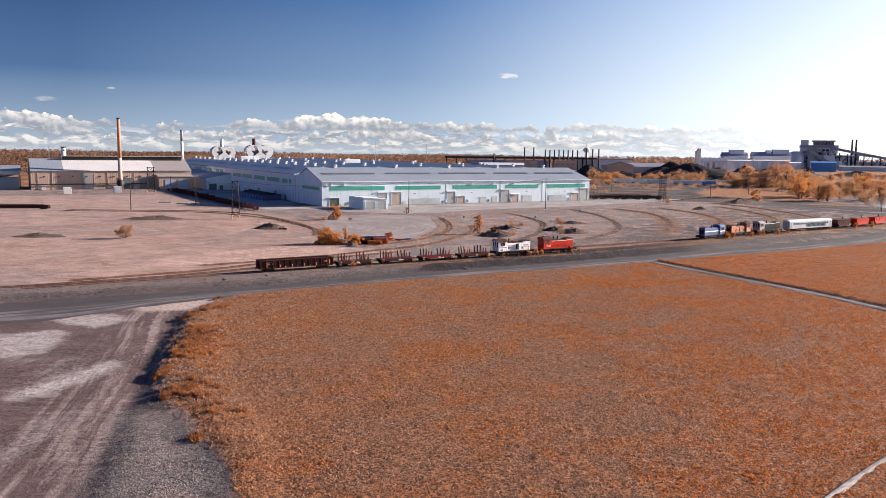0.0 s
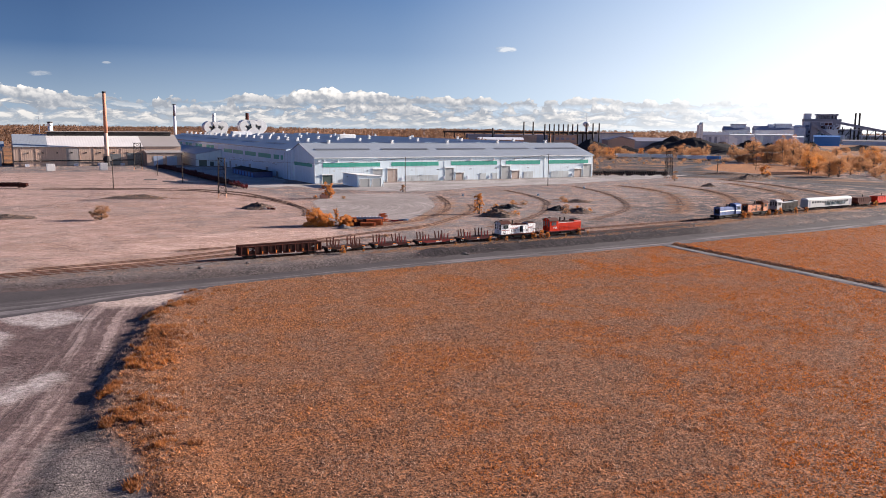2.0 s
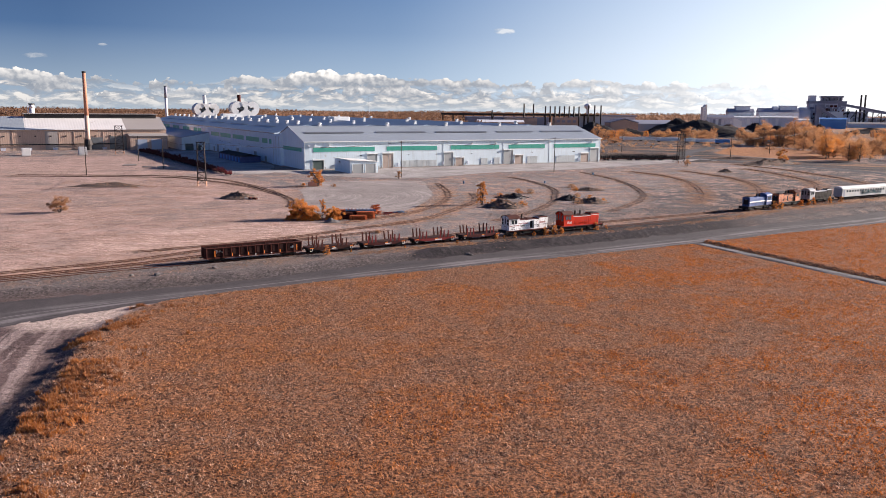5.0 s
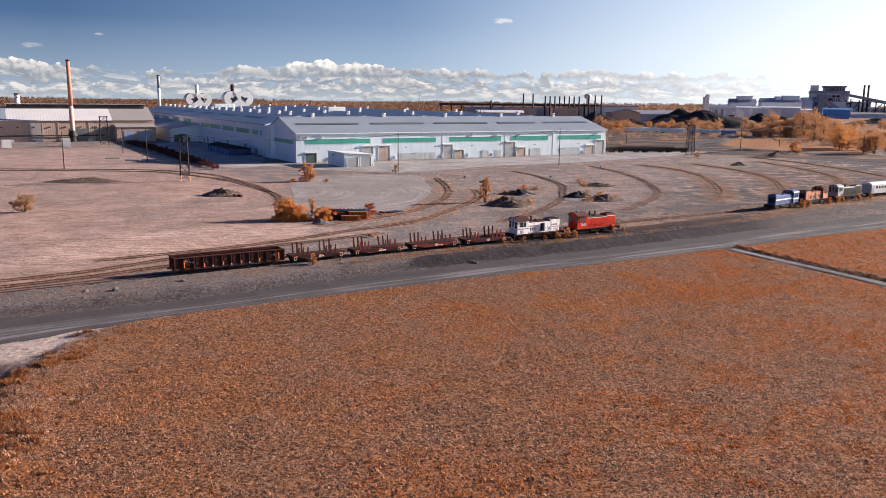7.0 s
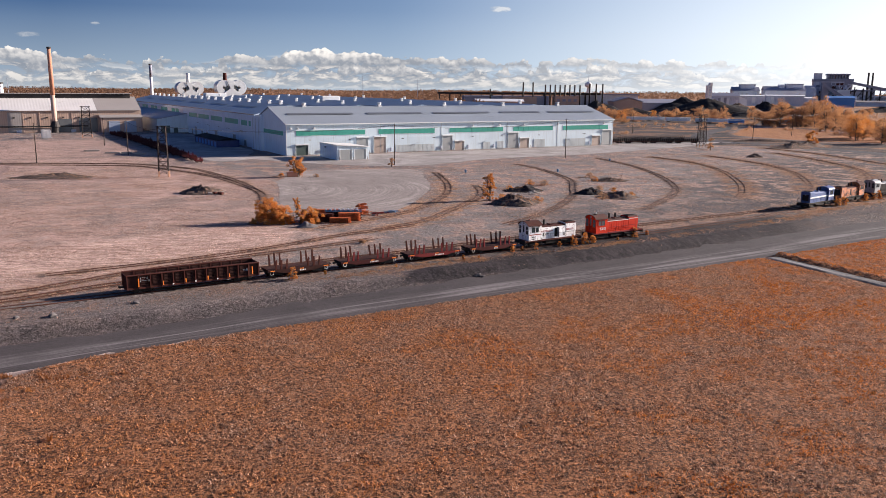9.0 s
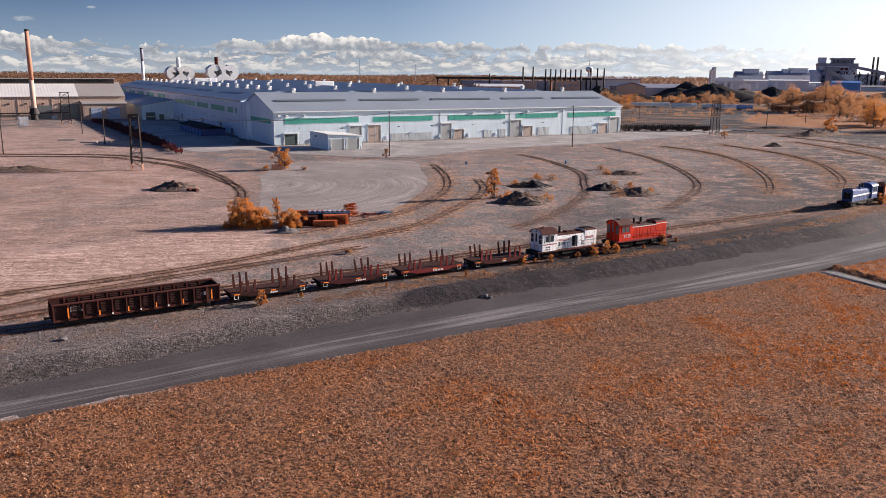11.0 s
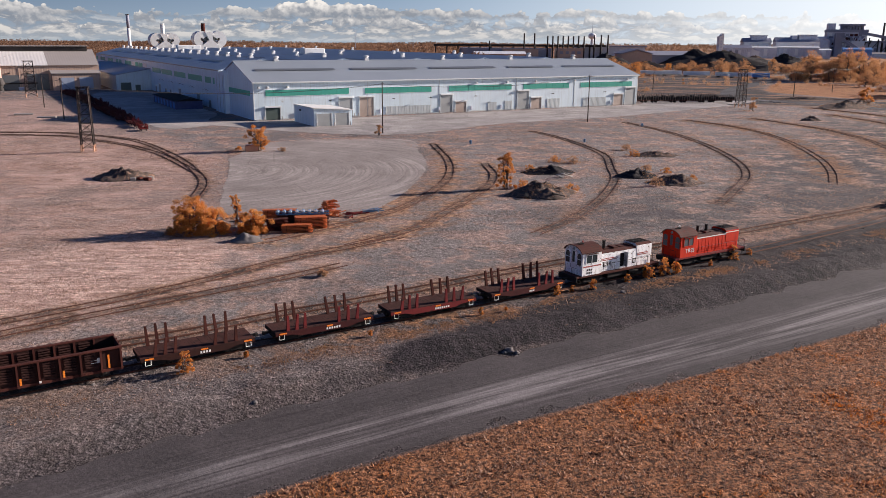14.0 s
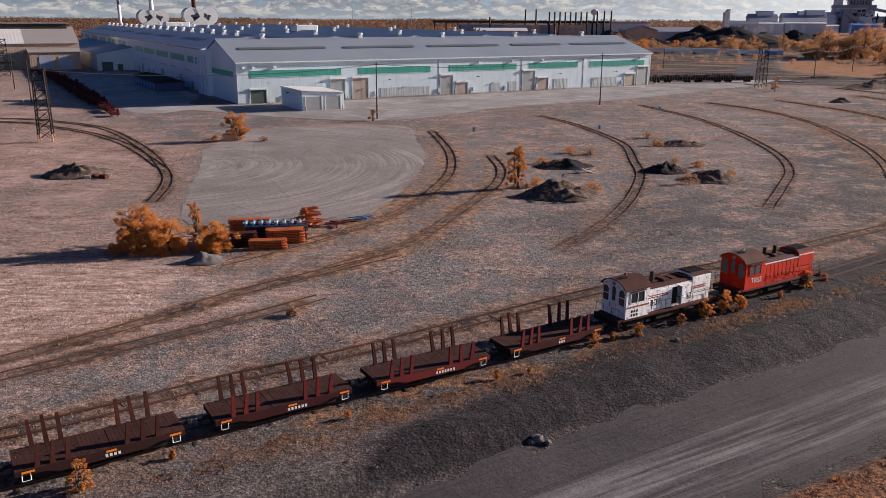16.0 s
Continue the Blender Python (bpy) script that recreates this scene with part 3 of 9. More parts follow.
def meadow_blades():
    """Meadow blades: dull tan, russet and vivid orange, by tuft, by patch and by broad sweep."""
    m = bpy.data.materials.new("meadow_grass")
    m.use_nodes = True
    k = Tree(m.node_tree)
    geo = k.n("ShaderNodeNewGeometry")
    pos, rnd = geo.outputs["Position"], geo.outputs["Random Per Island"]
    tuft = k.noise(pos, 2.3, 3, 0.65)
    mid = k.noise(pos, 0.33, 6, 0.72, 0.5)
    wide = k.ramp(k.noise(pos, 0.07, 5, 0.62, 0.8), 0.3, 0.7)
    col = k.mix(k.ramp(k.math("ADD", k.math("MULTIPLY", mid, 0.6), k.math("MULTIPLY", wide, 0.4)), 0.43, 0.57), (0.440, 0.264, 0.178), (0.56, 0.240, 0.090))
    col = k.mix(k.math("MULTIPLY", k.ramp(tuft, 0.48, 0.34), 0.85), col, (0.19, 0.082, 0.042))
    ashen = k.noise(pos, 0.11, 5, 0.66, 0.6)
    col = k.mix(k.math("MULTIPLY", k.ramp(ashen, 0.56, 0.68), 0.55), col, (0.42, 0.30, 0.245))
    sep = k.n("ShaderNodeSeparateXYZ")
    k.put(sep.inputs[0], pos)
    # lusher towards the south-east and across the lane
    lush = k.math("ADD", k.math("MULTIPLY", sep.outputs[0], 0.0085), k.math("MULTIPLY", sep.outputs[1], -0.0016))
    vivid = k.math("ADD", k.math("ADD", k.math("MULTIPLY", wide, 0.5), k.math("MULTIPLY", mid, 0.6)), k.math("MULTIPLY", lush, 0.60))
    # a bright swathe in the south-east corner
    off = k.math("SUBTRACT", k.math("MULTIPLY", k.math("SUBTRACT", sep.outputs[0], 39.0), 0.745), k.math("MULTIPLY", k.math("SUBTRACT", sep.outputs[1], 78.0), 0.67))
    swathe = k.ramp(k.math("ABSOLUTE", k.math("ADD", off, k.math("MULTIPLY", k.math("SUBTRACT", wide, 0.5), 9.0))), 7.0, 1.0)
    beyond = k.ramp(off, 12.0, 15.0)
    swathe = k.math("MULTIPLY", k.math("MAXIMUM", swathe, beyond), k.ramp(sep.outputs[1], 135.0, 98.0))
    vivid = k.math("ADD", vivid, k.math("MULTIPLY", swathe, 0.32))
    patchy = k.noise(pos, 0.20, 5, 0.68, 0.4)
    vivid = k.math("ADD", vivid, k.math("MULTIPLY", k.ramp(patchy, 0.58, 0.70), 0.16))
    col = k.mix(k.math("MULTIPLY", k.ramp(vivid, 0.50, 0.78), 0.95), col, (0.58, 0.172, 0.018))
    col = k.mix(k.math("MULTIPLY", k.ramp(rnd, 0.78, 0.92), 0.6), col, (0.54, 0.365, 0.255))
    col = k.mix(1.0, col, k.ramp(k.math("FRACT", k.math("MULTIPLY", rnd, 7.31)), 0.0, 1.0, 0.38, 1.44), "MULTIPLY")
    bs = k.n("ShaderNodeBsdfPrincipled")
    k.put(bs.inputs["Base Color"], col)
    bs.inputs["Roughness"].default_value = 0.85
    tr = k.n("ShaderNodeBsdfTranslucent")
    k.put(tr.inputs[0], col)
    mixer = k.n("ShaderNodeMixShader")
    mixer.inputs[0].default_value = 0.35
    k.t.links.new(bs.outputs[0], mixer.inputs[1])
    k.t.links.new(tr.outputs[0], mixer.inputs[2])
    k.t.links.new(mixer.outputs[0], k.n("ShaderNodeOutputMaterial").inputs[0])
    return m


GRASS = meadow_blades()
LEAF_PEACH = foliage("peach_leaves", (0.35, 0.175, 0.085), (0.60, 0.30, 0.125), (0.64, 0.40, 0.23))
LEAF = foliage("orange_leaves", (0.46, 0.175, 0.042), (0.72, 0.305, 0.075), (0.76, 0.43, 0.17))
LEAF_DULL = foliage("rusty_leaves", (0.38, 0.215, 0.125), (0.55, 0.30, 0.155), (0.52, 0.345, 0.22))
LEAF_FAR = foliage("far_woods", (0.12, 0.070, 0.048), (0.24, 0.125, 0.068), (0.18, 0.115, 0.078))
DRYG = foliage("dry_grass", (0.35, 0.215, 0.16), (0.52, 0.33, 0.235), (0.58, 0.43, 0.35))
BARK = surface("bark", (0.09, 0.07, 0.06), (0.17, 0.13, 0.11), 2, 0.9, grain=20)
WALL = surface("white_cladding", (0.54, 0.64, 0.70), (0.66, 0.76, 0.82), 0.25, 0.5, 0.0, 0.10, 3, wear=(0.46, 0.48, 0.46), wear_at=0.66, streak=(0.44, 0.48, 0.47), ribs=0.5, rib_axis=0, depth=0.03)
# same cladding, paler and bluer: sky light on the shaded side is coloured in
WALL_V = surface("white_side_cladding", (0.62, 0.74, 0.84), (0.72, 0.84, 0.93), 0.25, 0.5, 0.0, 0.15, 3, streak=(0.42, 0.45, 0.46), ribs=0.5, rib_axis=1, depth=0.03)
ROOF = surface("grey_metal_roof", (0.245, 0.28, 0.318), (0.315, 0.352, 0.395), 0.12, 0.5, 0.1, 0.16, 2, streak=None, ribs=0.8, rib_axis=0, depth=0.08)
ROOF_V = surface("blue_grey_roof", (0.22, 0.29, 0.375), (0.30, 0.375, 0.47), 0.12, 0.5, 0.1, 0.16, 2, ribs=0.8, rib_axis=1, depth=0.08)
SKYLT = surface("dark_skylight", (0.10, 0.11, 0.12), (0.15, 0.16, 0.17), 0.4, 0.35, 0, 0.1)
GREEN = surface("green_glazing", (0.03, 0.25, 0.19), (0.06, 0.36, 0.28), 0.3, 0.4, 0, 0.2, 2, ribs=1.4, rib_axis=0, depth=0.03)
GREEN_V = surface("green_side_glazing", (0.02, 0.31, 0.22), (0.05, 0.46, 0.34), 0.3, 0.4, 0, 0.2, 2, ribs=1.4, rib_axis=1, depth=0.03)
VENTW = surface("white_vent", (0.62, 0.62, 0.61), (0.78, 0.78, 0.77), 1, 0.45, 0.0, 0.1)
DOORG = surface("grey_shutter", (0.28, 0.29, 0.29), (0.36, 0.37, 0.37), 0.6, 0.5, 0.2, 0.5, 4, ribs=0.35, rib_axis=2)
DOORT = surface("tan_shutter", (0.33, 0.26, 0.22), (0.43, 0.35, 0.30), 0.6, 0.6, 0.1, 0.5, 4, ribs=0.35, rib_axis=2)
DOORD = surface("dark_green_shutter", (0.05, 0.08, 0.075), (0.09, 0.12, 0.11), 0.6, 0.5, 0.1, 0.4, 4, ribs=0.35, rib_axis=2)
FENCE = surface("grey_fence_panel", (0.42, 0.46, 0.47), (0.54, 0.58, 0.59), 0.8, 0.6, 0, 0.4, 4, streak=(0.30, 0.28, 0.26), ribs=0.5)
TRIM = surface("white_trim", (0.66, 0.68, 0.68), (0.76, 0.78, 0.78), 0.8, 0.5, 0, 0.1)
TANW = surface("tan_cladding", (0.38, 0.27, 0.215), (0.52, 0.385, 0.315), 0.18, 0.75, 0, 0.22, 2, wear=(0.33, 0.25, 0.22), wear_at=0.60, streak=(0.28, 0.20, 0.17), ribs=1.2, depth=0.1)
TANR = surface("brown_grey_roof", (0.27, 0.245, 0.235), (0.34, 0.31, 0.295), 0.15, 0.7, 0, 0.2, 2, ribs=1.2, depth=0.06)
WHITER = surface("pale_roof_sheet", (0.56, 0.54, 0.53), (0.70, 0.68, 0.67), 0.2, 0.6, 0, 0.22, 2, wear=(0.42, 0.36, 0.33), wear_at=0.64, ribs=1.6, depth=0.1)
DARKM = surface("black_steel", (0.018, 0.016, 0.016), (0.05, 0.042, 0.04), 1, 0.7, 0.3, 0.3)
RUST = surface("dark_rust", (0.038, 0.012, 0.010), (0.105, 0.032, 0.024), 1.4, 0.9, 0.0, 0.4, 14, wear=(0.15, 0.058, 0.040), wear_at=0.64)
RUST_RED = surface("oxide_red", (0.12, 0.013, 0.016), (0.20, 0.028, 0.028), 1.2, 0.75, 0.1, 0.3, 14, wear=(0.043, 0.024, 0.020), wear_at=0.58)
MAROON = surface("maroon_steel", (0.035, 0.008, 0.009), (0.078, 0.017, 0.017), 1.4, 0.85, 0.0, 0.3, 14, wear=(0.085, 0.034, 0.028), wear_at=0.62)
# blackened rust; on gondola panels it holds the shade between the posts
RUST_BLACK_SHADE = surface("sooted_rust", (0.018, 0.008, 0.007), (0.050, 0.019, 0.016), 1.4, 0.9, 0.0, 0.4, 14, wear=(0.085, 0.032, 0.024), wear_at=0.66)
RAILM = surface("rusty_rail", (0.055, 0.024, 0.017), (0.115, 0.050, 0.035), 1.0, 0.95, 0.0, 0.2)
SLEEPER = surface("grey_sleeper", (0.040, 0.033, 0.031), (0.10, 0.080, 0.072), 2.0, 0.95, 0, 0.5, 18, pieces=0.8)
PLANK = surface("deck_planks", (0.034, 0.013, 0.011), (0.085, 0.034, 0.027), 2.6, 0.95, 0, 0.5, 14, wear=(0.018, 0.011, 0.010), wear_at=0.55, pieces=0.35)
BLK = surface("black_underframe", (0.012, 0.011, 0.011), (0.035, 0.030, 0.028), 1.5, 0.85, 0.0, 0.3)
LOCO_W = surface("chalky_white_paint", (0.86, 0.86, 0.87), (0.94, 0.94, 0.94), 3.2, 0.6, 0, 0.2, 20, wear=(0.045, 0.024, 0.022), wear_at=0.565, streak=(0.50, 0.36, 0.31))
LOCO_R = surface("faded_red_paint", (0.50, 0.017, 0.003), (0.66, 0.034, 0.005), 1.8, 0.75, 0, 0.2, 20, wear=(0.22, 0.022, 0.012), wear_at=0.60, streak=(0.26, 0.016, 0.008))
LOCO_B = surface("blue_paint", (0.028, 0.062, 0.190), (0.048, 0.100, 0.275), 1.0, 0.5, 0, 0.2, 20, wear=(0.030, 0.030, 0.042), wear_at=0.66)
LOCO_O = surface("rusty_orange_paint", (0.42, 0.11, 0.03), (0.56, 0.18, 0.06), 1.0, 0.7, 0, 0.2, 20, wear=(0.09, 0.04, 0.028), wear_at=0.49, streak=(0.12, 0.05, 0.035))
LOCO_G = surface("grey_paint", (0.22, 0.23, 0.25), (0.36, 0.37, 0.39), 1.0, 0.6, 0, 0.2, 20, wear=(0.08, 0.08, 0.08), wear_at=0.60)
ROOF_RUST = surface("rusty_loco_roof", (0.045, 0.015, 0.012), (0.092, 0.028, 0.022), 1.6, 0.9, 0.0, 0.3, 16, wear=(0.030, 0.022, 0.020), wear_at=0.56)
ROOF_GREY = surface("grey_loco_roof", (0.060, 0.034, 0.030), (0.115, 0.058, 0.048), 1.6, 0.9, 0.0, 0.3, 16, wear=(0.14, 0.035, 0.025), wear_at=0.56)
STEEL = surface("bright_corrugated_steel", (0.34, 0.355, 0.36), (0.46, 0.475, 0.48), 0.6, 0.4, 0.4, 0.4, 6, ribs=0.12, rib_axis=2)
PALEROOF = surface("white_coach_roof", (0.66, 0.65, 0.63), (0.80, 0.79, 0.77), 0.6, 0.5, 0, 0.2)
TEAL = surface("teal_spray_paint", (0.06, 0.20, 0.20), (0.30, 0.42, 0.40), 3, 0.6, 0, 0.0)
SAFETY = surface("orange_reflector", (0.80, 0.19, 0.015), (0.92, 0.27, 0.03), 1, 0.5, 0, 0.0)
WHITEP = surface("white_marking", (0.68, 0.68, 0.66), (0.80, 0.80, 0.78), 2, 0.6, 0, 0.0)
REDP = surface("red_stripe_paint", (0.26, 0.05, 0.045), (0.36, 0.08, 0.07), 2, 0.6, 0, 0.0)
WINDOW = glass("dark_window_glass")
# grey tint stands for light reflected by and passing through the panes
GLAZED = glass("dusty_window_glass", (0.12, 0.125, 0.13))
PALEWIN = glass("pale_window", (0.22, 0.25, 0.26))
POLE = surface("tarred_pole", (0.035, 0.026, 0.022), (0.075, 0.055, 0.045), 2, 0.9, 0, 0.4, 16)
WIRE = surface("cable", (0.03, 0.03, 0.032), (0.05, 0.05, 0.052), 1, 0.6, 0, 0)
LATTICE = surface("dark_lattice_steel", (0.020, 0.016, 0.016), (0.05, 0.036, 0.033), 1, 0.8, 0.2, 0.2)
BASEC = surface("peach_primer", (0.42, 0.22, 0.14), (0.55, 0.32, 0.22), 2, 0.8, 0, 0.2)
BRICKST = surface("brick_red_stack", (0.44, 0.19, 0.12), (0.56, 0.27, 0.18), 0.4, 0.8, 0, 0.4, 4, streak=(0.35, 0.2, 0.14))
STACKG = surface("pale_stack_shell", (0.46, 0.30, 0.235), (0.58, 0.41, 0.33), 0.4, 0.7, 0, 0.3, 4)
# works greys: base colours lightened to carry the haze of distance
GREYM = surface("grey_works_cladding", (0.46, 0.49, 0.58), (0.60, 0.63, 0.72), 0.05, 0.7, 0, 0.3, 1, streak=(0.17, 0.17, 0.18), ribs=2.5)
GREYD = surface("slate_works_roof", (0.20, 0.21, 0.27), (0.29, 0.30, 0.37), 0.05, 0.7, 0, 0.3, 1)
GREYL = surface("pale_works_cladding", (0.60, 0.62, 0.66), (0.74, 0.76, 0.79), 0.05, 0.7, 0, 0.3, 1)
BLUEM = surface("blue_works_cladding", (0.06, 0.20, 0.50), (0.10, 0.28, 0.62), 0.1, 0.6, 0, 0.3, 1, ribs=2.5)
COAL = surface("coal", (0.012, 0.011, 0.013), (0.038, 0.034, 0.036), 0.8, 0.9, 0, 1.0, 4, depth=0.3)
SPOIL = surface("spoil_earth", (0.048, 0.039, 0.035), (0.135, 0.103, 0.088), 1.2, 0.95, 0, 1.0, 5, wear=(0.26, 0.155, 0.105), wear_at=0.52, depth=0.2)
ROCK = surface("grey_rock", (0.09, 0.082, 0.080), (0.20, 0.18, 0.175), 3, 0.9, 0, 0.6, 12)
BEAM = surface("orange_racking_steel", (0.42, 0.090, 0.022), (0.60, 0.160, 0.042), 1.5, 0.6, 0, 0.2, 14, wear=(0.20, 0.08, 0.05), wear_at=0.6)
BLUEP = surface("blue_roller_paint", (0.070, 0.154, 0.280), (0.126, 0.238, 0.378), 2, 0.5, 0, 0.2)
BLUESH = surface("navy_sheet", (0.018, 0.035, 0.13), (0.035, 0.06, 0.20), 1, 0.5, 0, 0.3, ribs=0.8)
LIGHTP = surface("pale_plank", (0.275, 0.248, 0.231), (0.363, 0.336, 0.319), 2, 0.8, 0, 0.2)
WATER = glass("river_water", (0.10, 0.10, 0.11))

# ---------------------------------------------------------------- mesh helpers


def link(name, bm, mat_, parent=None, label="", smooth=False):
    me = bpy.data.meshes.new(name)
    bm.normal_update()
    bm.to_mesh(me)
    bm.free()
    for one in mat_ if isinstance(mat_, (list, tuple)) else [mat_]:
        me.materials.append(one)
    if smooth:
        me.polygons.foreach_set("use_smooth", [True] * len(me.polygons))
    ob = new(name, me)
    ob.parent = parent
    if label:
        ob["label"] = label
    return ob


def part(name, bm, mat_, parent, label="", smooth=False):
    return link(name, bm, mat_, parent, label, smooth)


def twin(ob, m, parent=None):
    """Another object on the same mesh, under the same parent."""
    other = new(ob.name, ob.data)
    other.parent = parent or ob.parent
    other.matrix_basis = m
    return other


def empty(name, m, label, category, group="", kind=""):
    ob = new(name)
    ob.empty_display_size = 0.3
    ob.matrix_world = m
    return tagged(ob, label, category, group, kind)


def box(bm, x0, x1, y0, y1, z0, z1, bevel=0.0, mat_index=0):
    made = bmesh.ops.create_cube(bm, size=1.0)["verts"]
    for v in made:
        v.co = Vector((x0 + (v.co.x + 0.5) * (x1 - x0), y0 + (v.co.y + 0.5) * (y1 - y0), z0 + (v.co.z + 0.5) * (z1 - z0)))
    faces = {f for v in made for f in v.link_faces}
    for f in faces:
        f.material_index = mat_index
    if bevel:
        edges = list({e for v in made for e in v.link_edges})
        bmesh.ops.bevel(bm, geom=edges, offset=bevel, segments=1, affect="EDGES", profile=0.5)
    return made


def cyl(bm, p, q, r, r2=None, sides=10, caps=True):
    p, q = Vector(p), Vector(q)
    d = q - p
    m = Matrix.Translation((p + q) / 2) @ d.to_track_quat("Z", "Y").to_matrix().to_4x4()
    return bmesh.ops.create_cone(bm, cap_ends=caps, segments=sides, radius1=r, radius2=r if r2 is None else r2, depth=d.length, matrix=m)["verts"]


def prism(bm, outline, a, b, axis):
    """An outline in the plane across the axis (0, 1 or 2), drawn out from a to b along it."""
    def at(p, s):
        c = list(p)
        c.insert(axis, s)
        return bm.verts.new(c)
    lo, hi = [at(p, a) for p in outline], [at(p, b) for p in outline]
    n = len(outline)
    faces = [bm.faces.new(lo), bm.faces.new(list(reversed(hi)))]
    faces += [bm.faces.new((lo[k], hi[k], hi[(k + 1) % n], lo[(k + 1) % n])) for k in range(n)]
    bmesh.ops.recalc_face_normals(bm, faces=faces)
    return faces


def bar(bm, p, q, w, h=None):
    """A rectangular bar from p to q."""
    p, q = Vector(p), Vector(q)
    d = q - p
    m = Matrix.Translation((p + q) / 2) @ d.to_track_quat("Z", "Y").to_matrix().to_4x4() @ Matrix.Diagonal((w, h or w, d.length, 1))
    return bmesh.ops.create_cube(bm, size=1.0, matrix=m)["verts"]


def tube(bm, pts, r, sides=5):
    for p, q in zip(pts, pts[1:]):
        cyl(bm, p, q, r, sides=sides, caps=False)


def raw(name, verts, faces, mat_, parent=None, smooth=False):
    """A mesh from arrays: verts (n, 3), faces (m, 3 or 4)."""
    me = bpy.data.meshes.new(name)
    verts, faces = np.asarray(verts, np.float32), np.asarray(faces, np.int32)
    me.vertices.add(len(verts))
    me.vertices.foreach_set("co", verts.ravel())
    me.loops.add(faces.size)
    me.loops.foreach_set("vertex_index", faces.ravel())
    me.polygons.add(len(faces))
    me.polygons.foreach_set("loop_start", np.arange(0, faces.size, faces.shape[1], dtype=np.int32))
    me.polygons.foreach_set("loop_total", np.full(len(faces), faces.shape[1], np.int32))
    if smooth:
        me.polygons.foreach_set("use_smooth", np.ones(len(faces), bool))
    me.update(calc_edges=True)
    me.materials.append(mat_)
    ob = new(name, me)
    ob.parent = parent
    return ob


def spline(pts, step=1.0):
    """Evenly spaced points on a smooth curve through pts (x, y)."""
    p = [np.array(q, float) for q in pts]
    p = [2 * p[0] - p[1]] + p + [2 * p[-1] - p[-2]]
    fine = []
    for a, b, c, d in zip(p, p[1:], p[2:], p[3:]):
        for t in np.linspace(0, 1, 24, endpoint=False):
            fine.append(0.5 * (2 * b + (c - a) * t + (2 * a - 5 * b + 4 * c - d) * t**2 + (3 * b - a - 3 * c + d) * t**3))
    fine = np.array(fine + [p[-2]])
    s = np.r_[0, np.cumsum(np.linalg.norm(np.diff(fine, axis=0), axis=1))]
    at = np.linspace(0, s[-1], max(2, int(s[-1] / step) + 1))
    return np.stack([np.interp(at, s, fine[:, 0]), np.interp(at, s, fine[:, 1])], 1)


def directions(line):
    d = np.gradient(line, axis=0)
    return d / np.linalg.norm(d, axis=1)[:, None]


def outside(x, y, poly):
    """Signed distance to a polygon, negative inside; arrays."""
    poly = np.asarray(poly, float)
    best, inn = np.full(x.shape, 1e9), np.zeros(x.shape, bool)
    for (ax, ay), (bx, by) in zip(poly, np.roll(poly, -1, 0)):
        ex, ey = bx - ax, by - ay
        t = np.clip(((x - ax) * ex + (y - ay) * ey) / (ex * ex + ey * ey + 1e-12), 0, 1)
        best = np.minimum(best, np.hypot(x - ax - t * ex, y - ay - t * ey))
        cross = (ay > y) != (by > y)
        with np.errstate(divide="ignore", invalid="ignore"):
            inn ^= cross & (x < (bx - ax) * (y - ay) / (by - ay if by != ay else 1e-9) + ax)
    return np.where(inn, -best, best)


# ---------------------------------------------------------------- the lie of the land
T1 = spline([(-140, 126), (-90, 155.5), (-53, 176.4), (-34, 187.0), (-16.5, 196.6), (-7, 201.8), (3.2, 207.2), (13.3, 212.4), (23, 217.6), (36, 224.6), (48, 231), (62, 239.5), (80, 251), (97, 264), (120, 281), (145, 296.5), (165, 308), (200, 331), (240, 362)], 0.6)
TRACKS = [
    [(-92, 160), (-60, 177), (-46, 186), (-36, 194.3), (-25.9, 200.2), (-18.7, 203.3), (-13, 206.4), (-6.5, 210.5), (1.8, 214.8), (12.4, 221.2), (26.8, 229.8), (47.6, 240.5), (62, 248.5), (80, 258.5), (100, 270)],
    [(-69.5, 176), (-48.7, 189.5), (-43.5, 194), (-37, 201), (-29.9, 207), (-22, 213), (-15, 218), (-9.5, 222), (-4, 226.3), (-1, 229)],
    [(-48, 200), (-34, 208.5), (-25, 215), (-16, 223), (-9.7, 230), (-2, 236.5), (6, 243)],
    [(15, 346), (17, 321), (17, 305), (15.5, 291), (12.5, 279.3), (9.2, 269.4), (4, 259), (-4, 249.5), (-13, 240)],
    [(25, 311), (25.2, 296), (22.9, 283.4), (19, 273), (13.9, 260.7), (8, 248), (-1, 238)],
    [(46, 376), (51, 360), (54, 341), (55, 323), (51.5, 304), (48.5, 289.5), (41, 270), (32.4, 254), (25, 244)],
    [(82, 403), (87, 373), (87, 342), (83, 313), (77, 294), (69, 279.6), (60, 265)],
    [(106, 410), (114, 387), (114, 357), (106, 322), (98, 300), (90, 284)],
    [(132, 417), (139, 384), (137, 352), (125, 316), (114, 296)],
    [(169, 433), (170, 397), (165, 359), (145, 316)],
    [(177, 464), (186, 428), (188, 381), (184, 350)],
    [(-150, 372), (-96, 372), (-79, 365), (-63, 352), (-45, 322), (-34.4, 298), (-30.5, 285), (-29, 272)],
    [(-150, 366), (-93, 365), (-75, 354), (-63, 343.5), (-51.5, 329), (-43, 314.5), (-35.2, 299.5)],
]


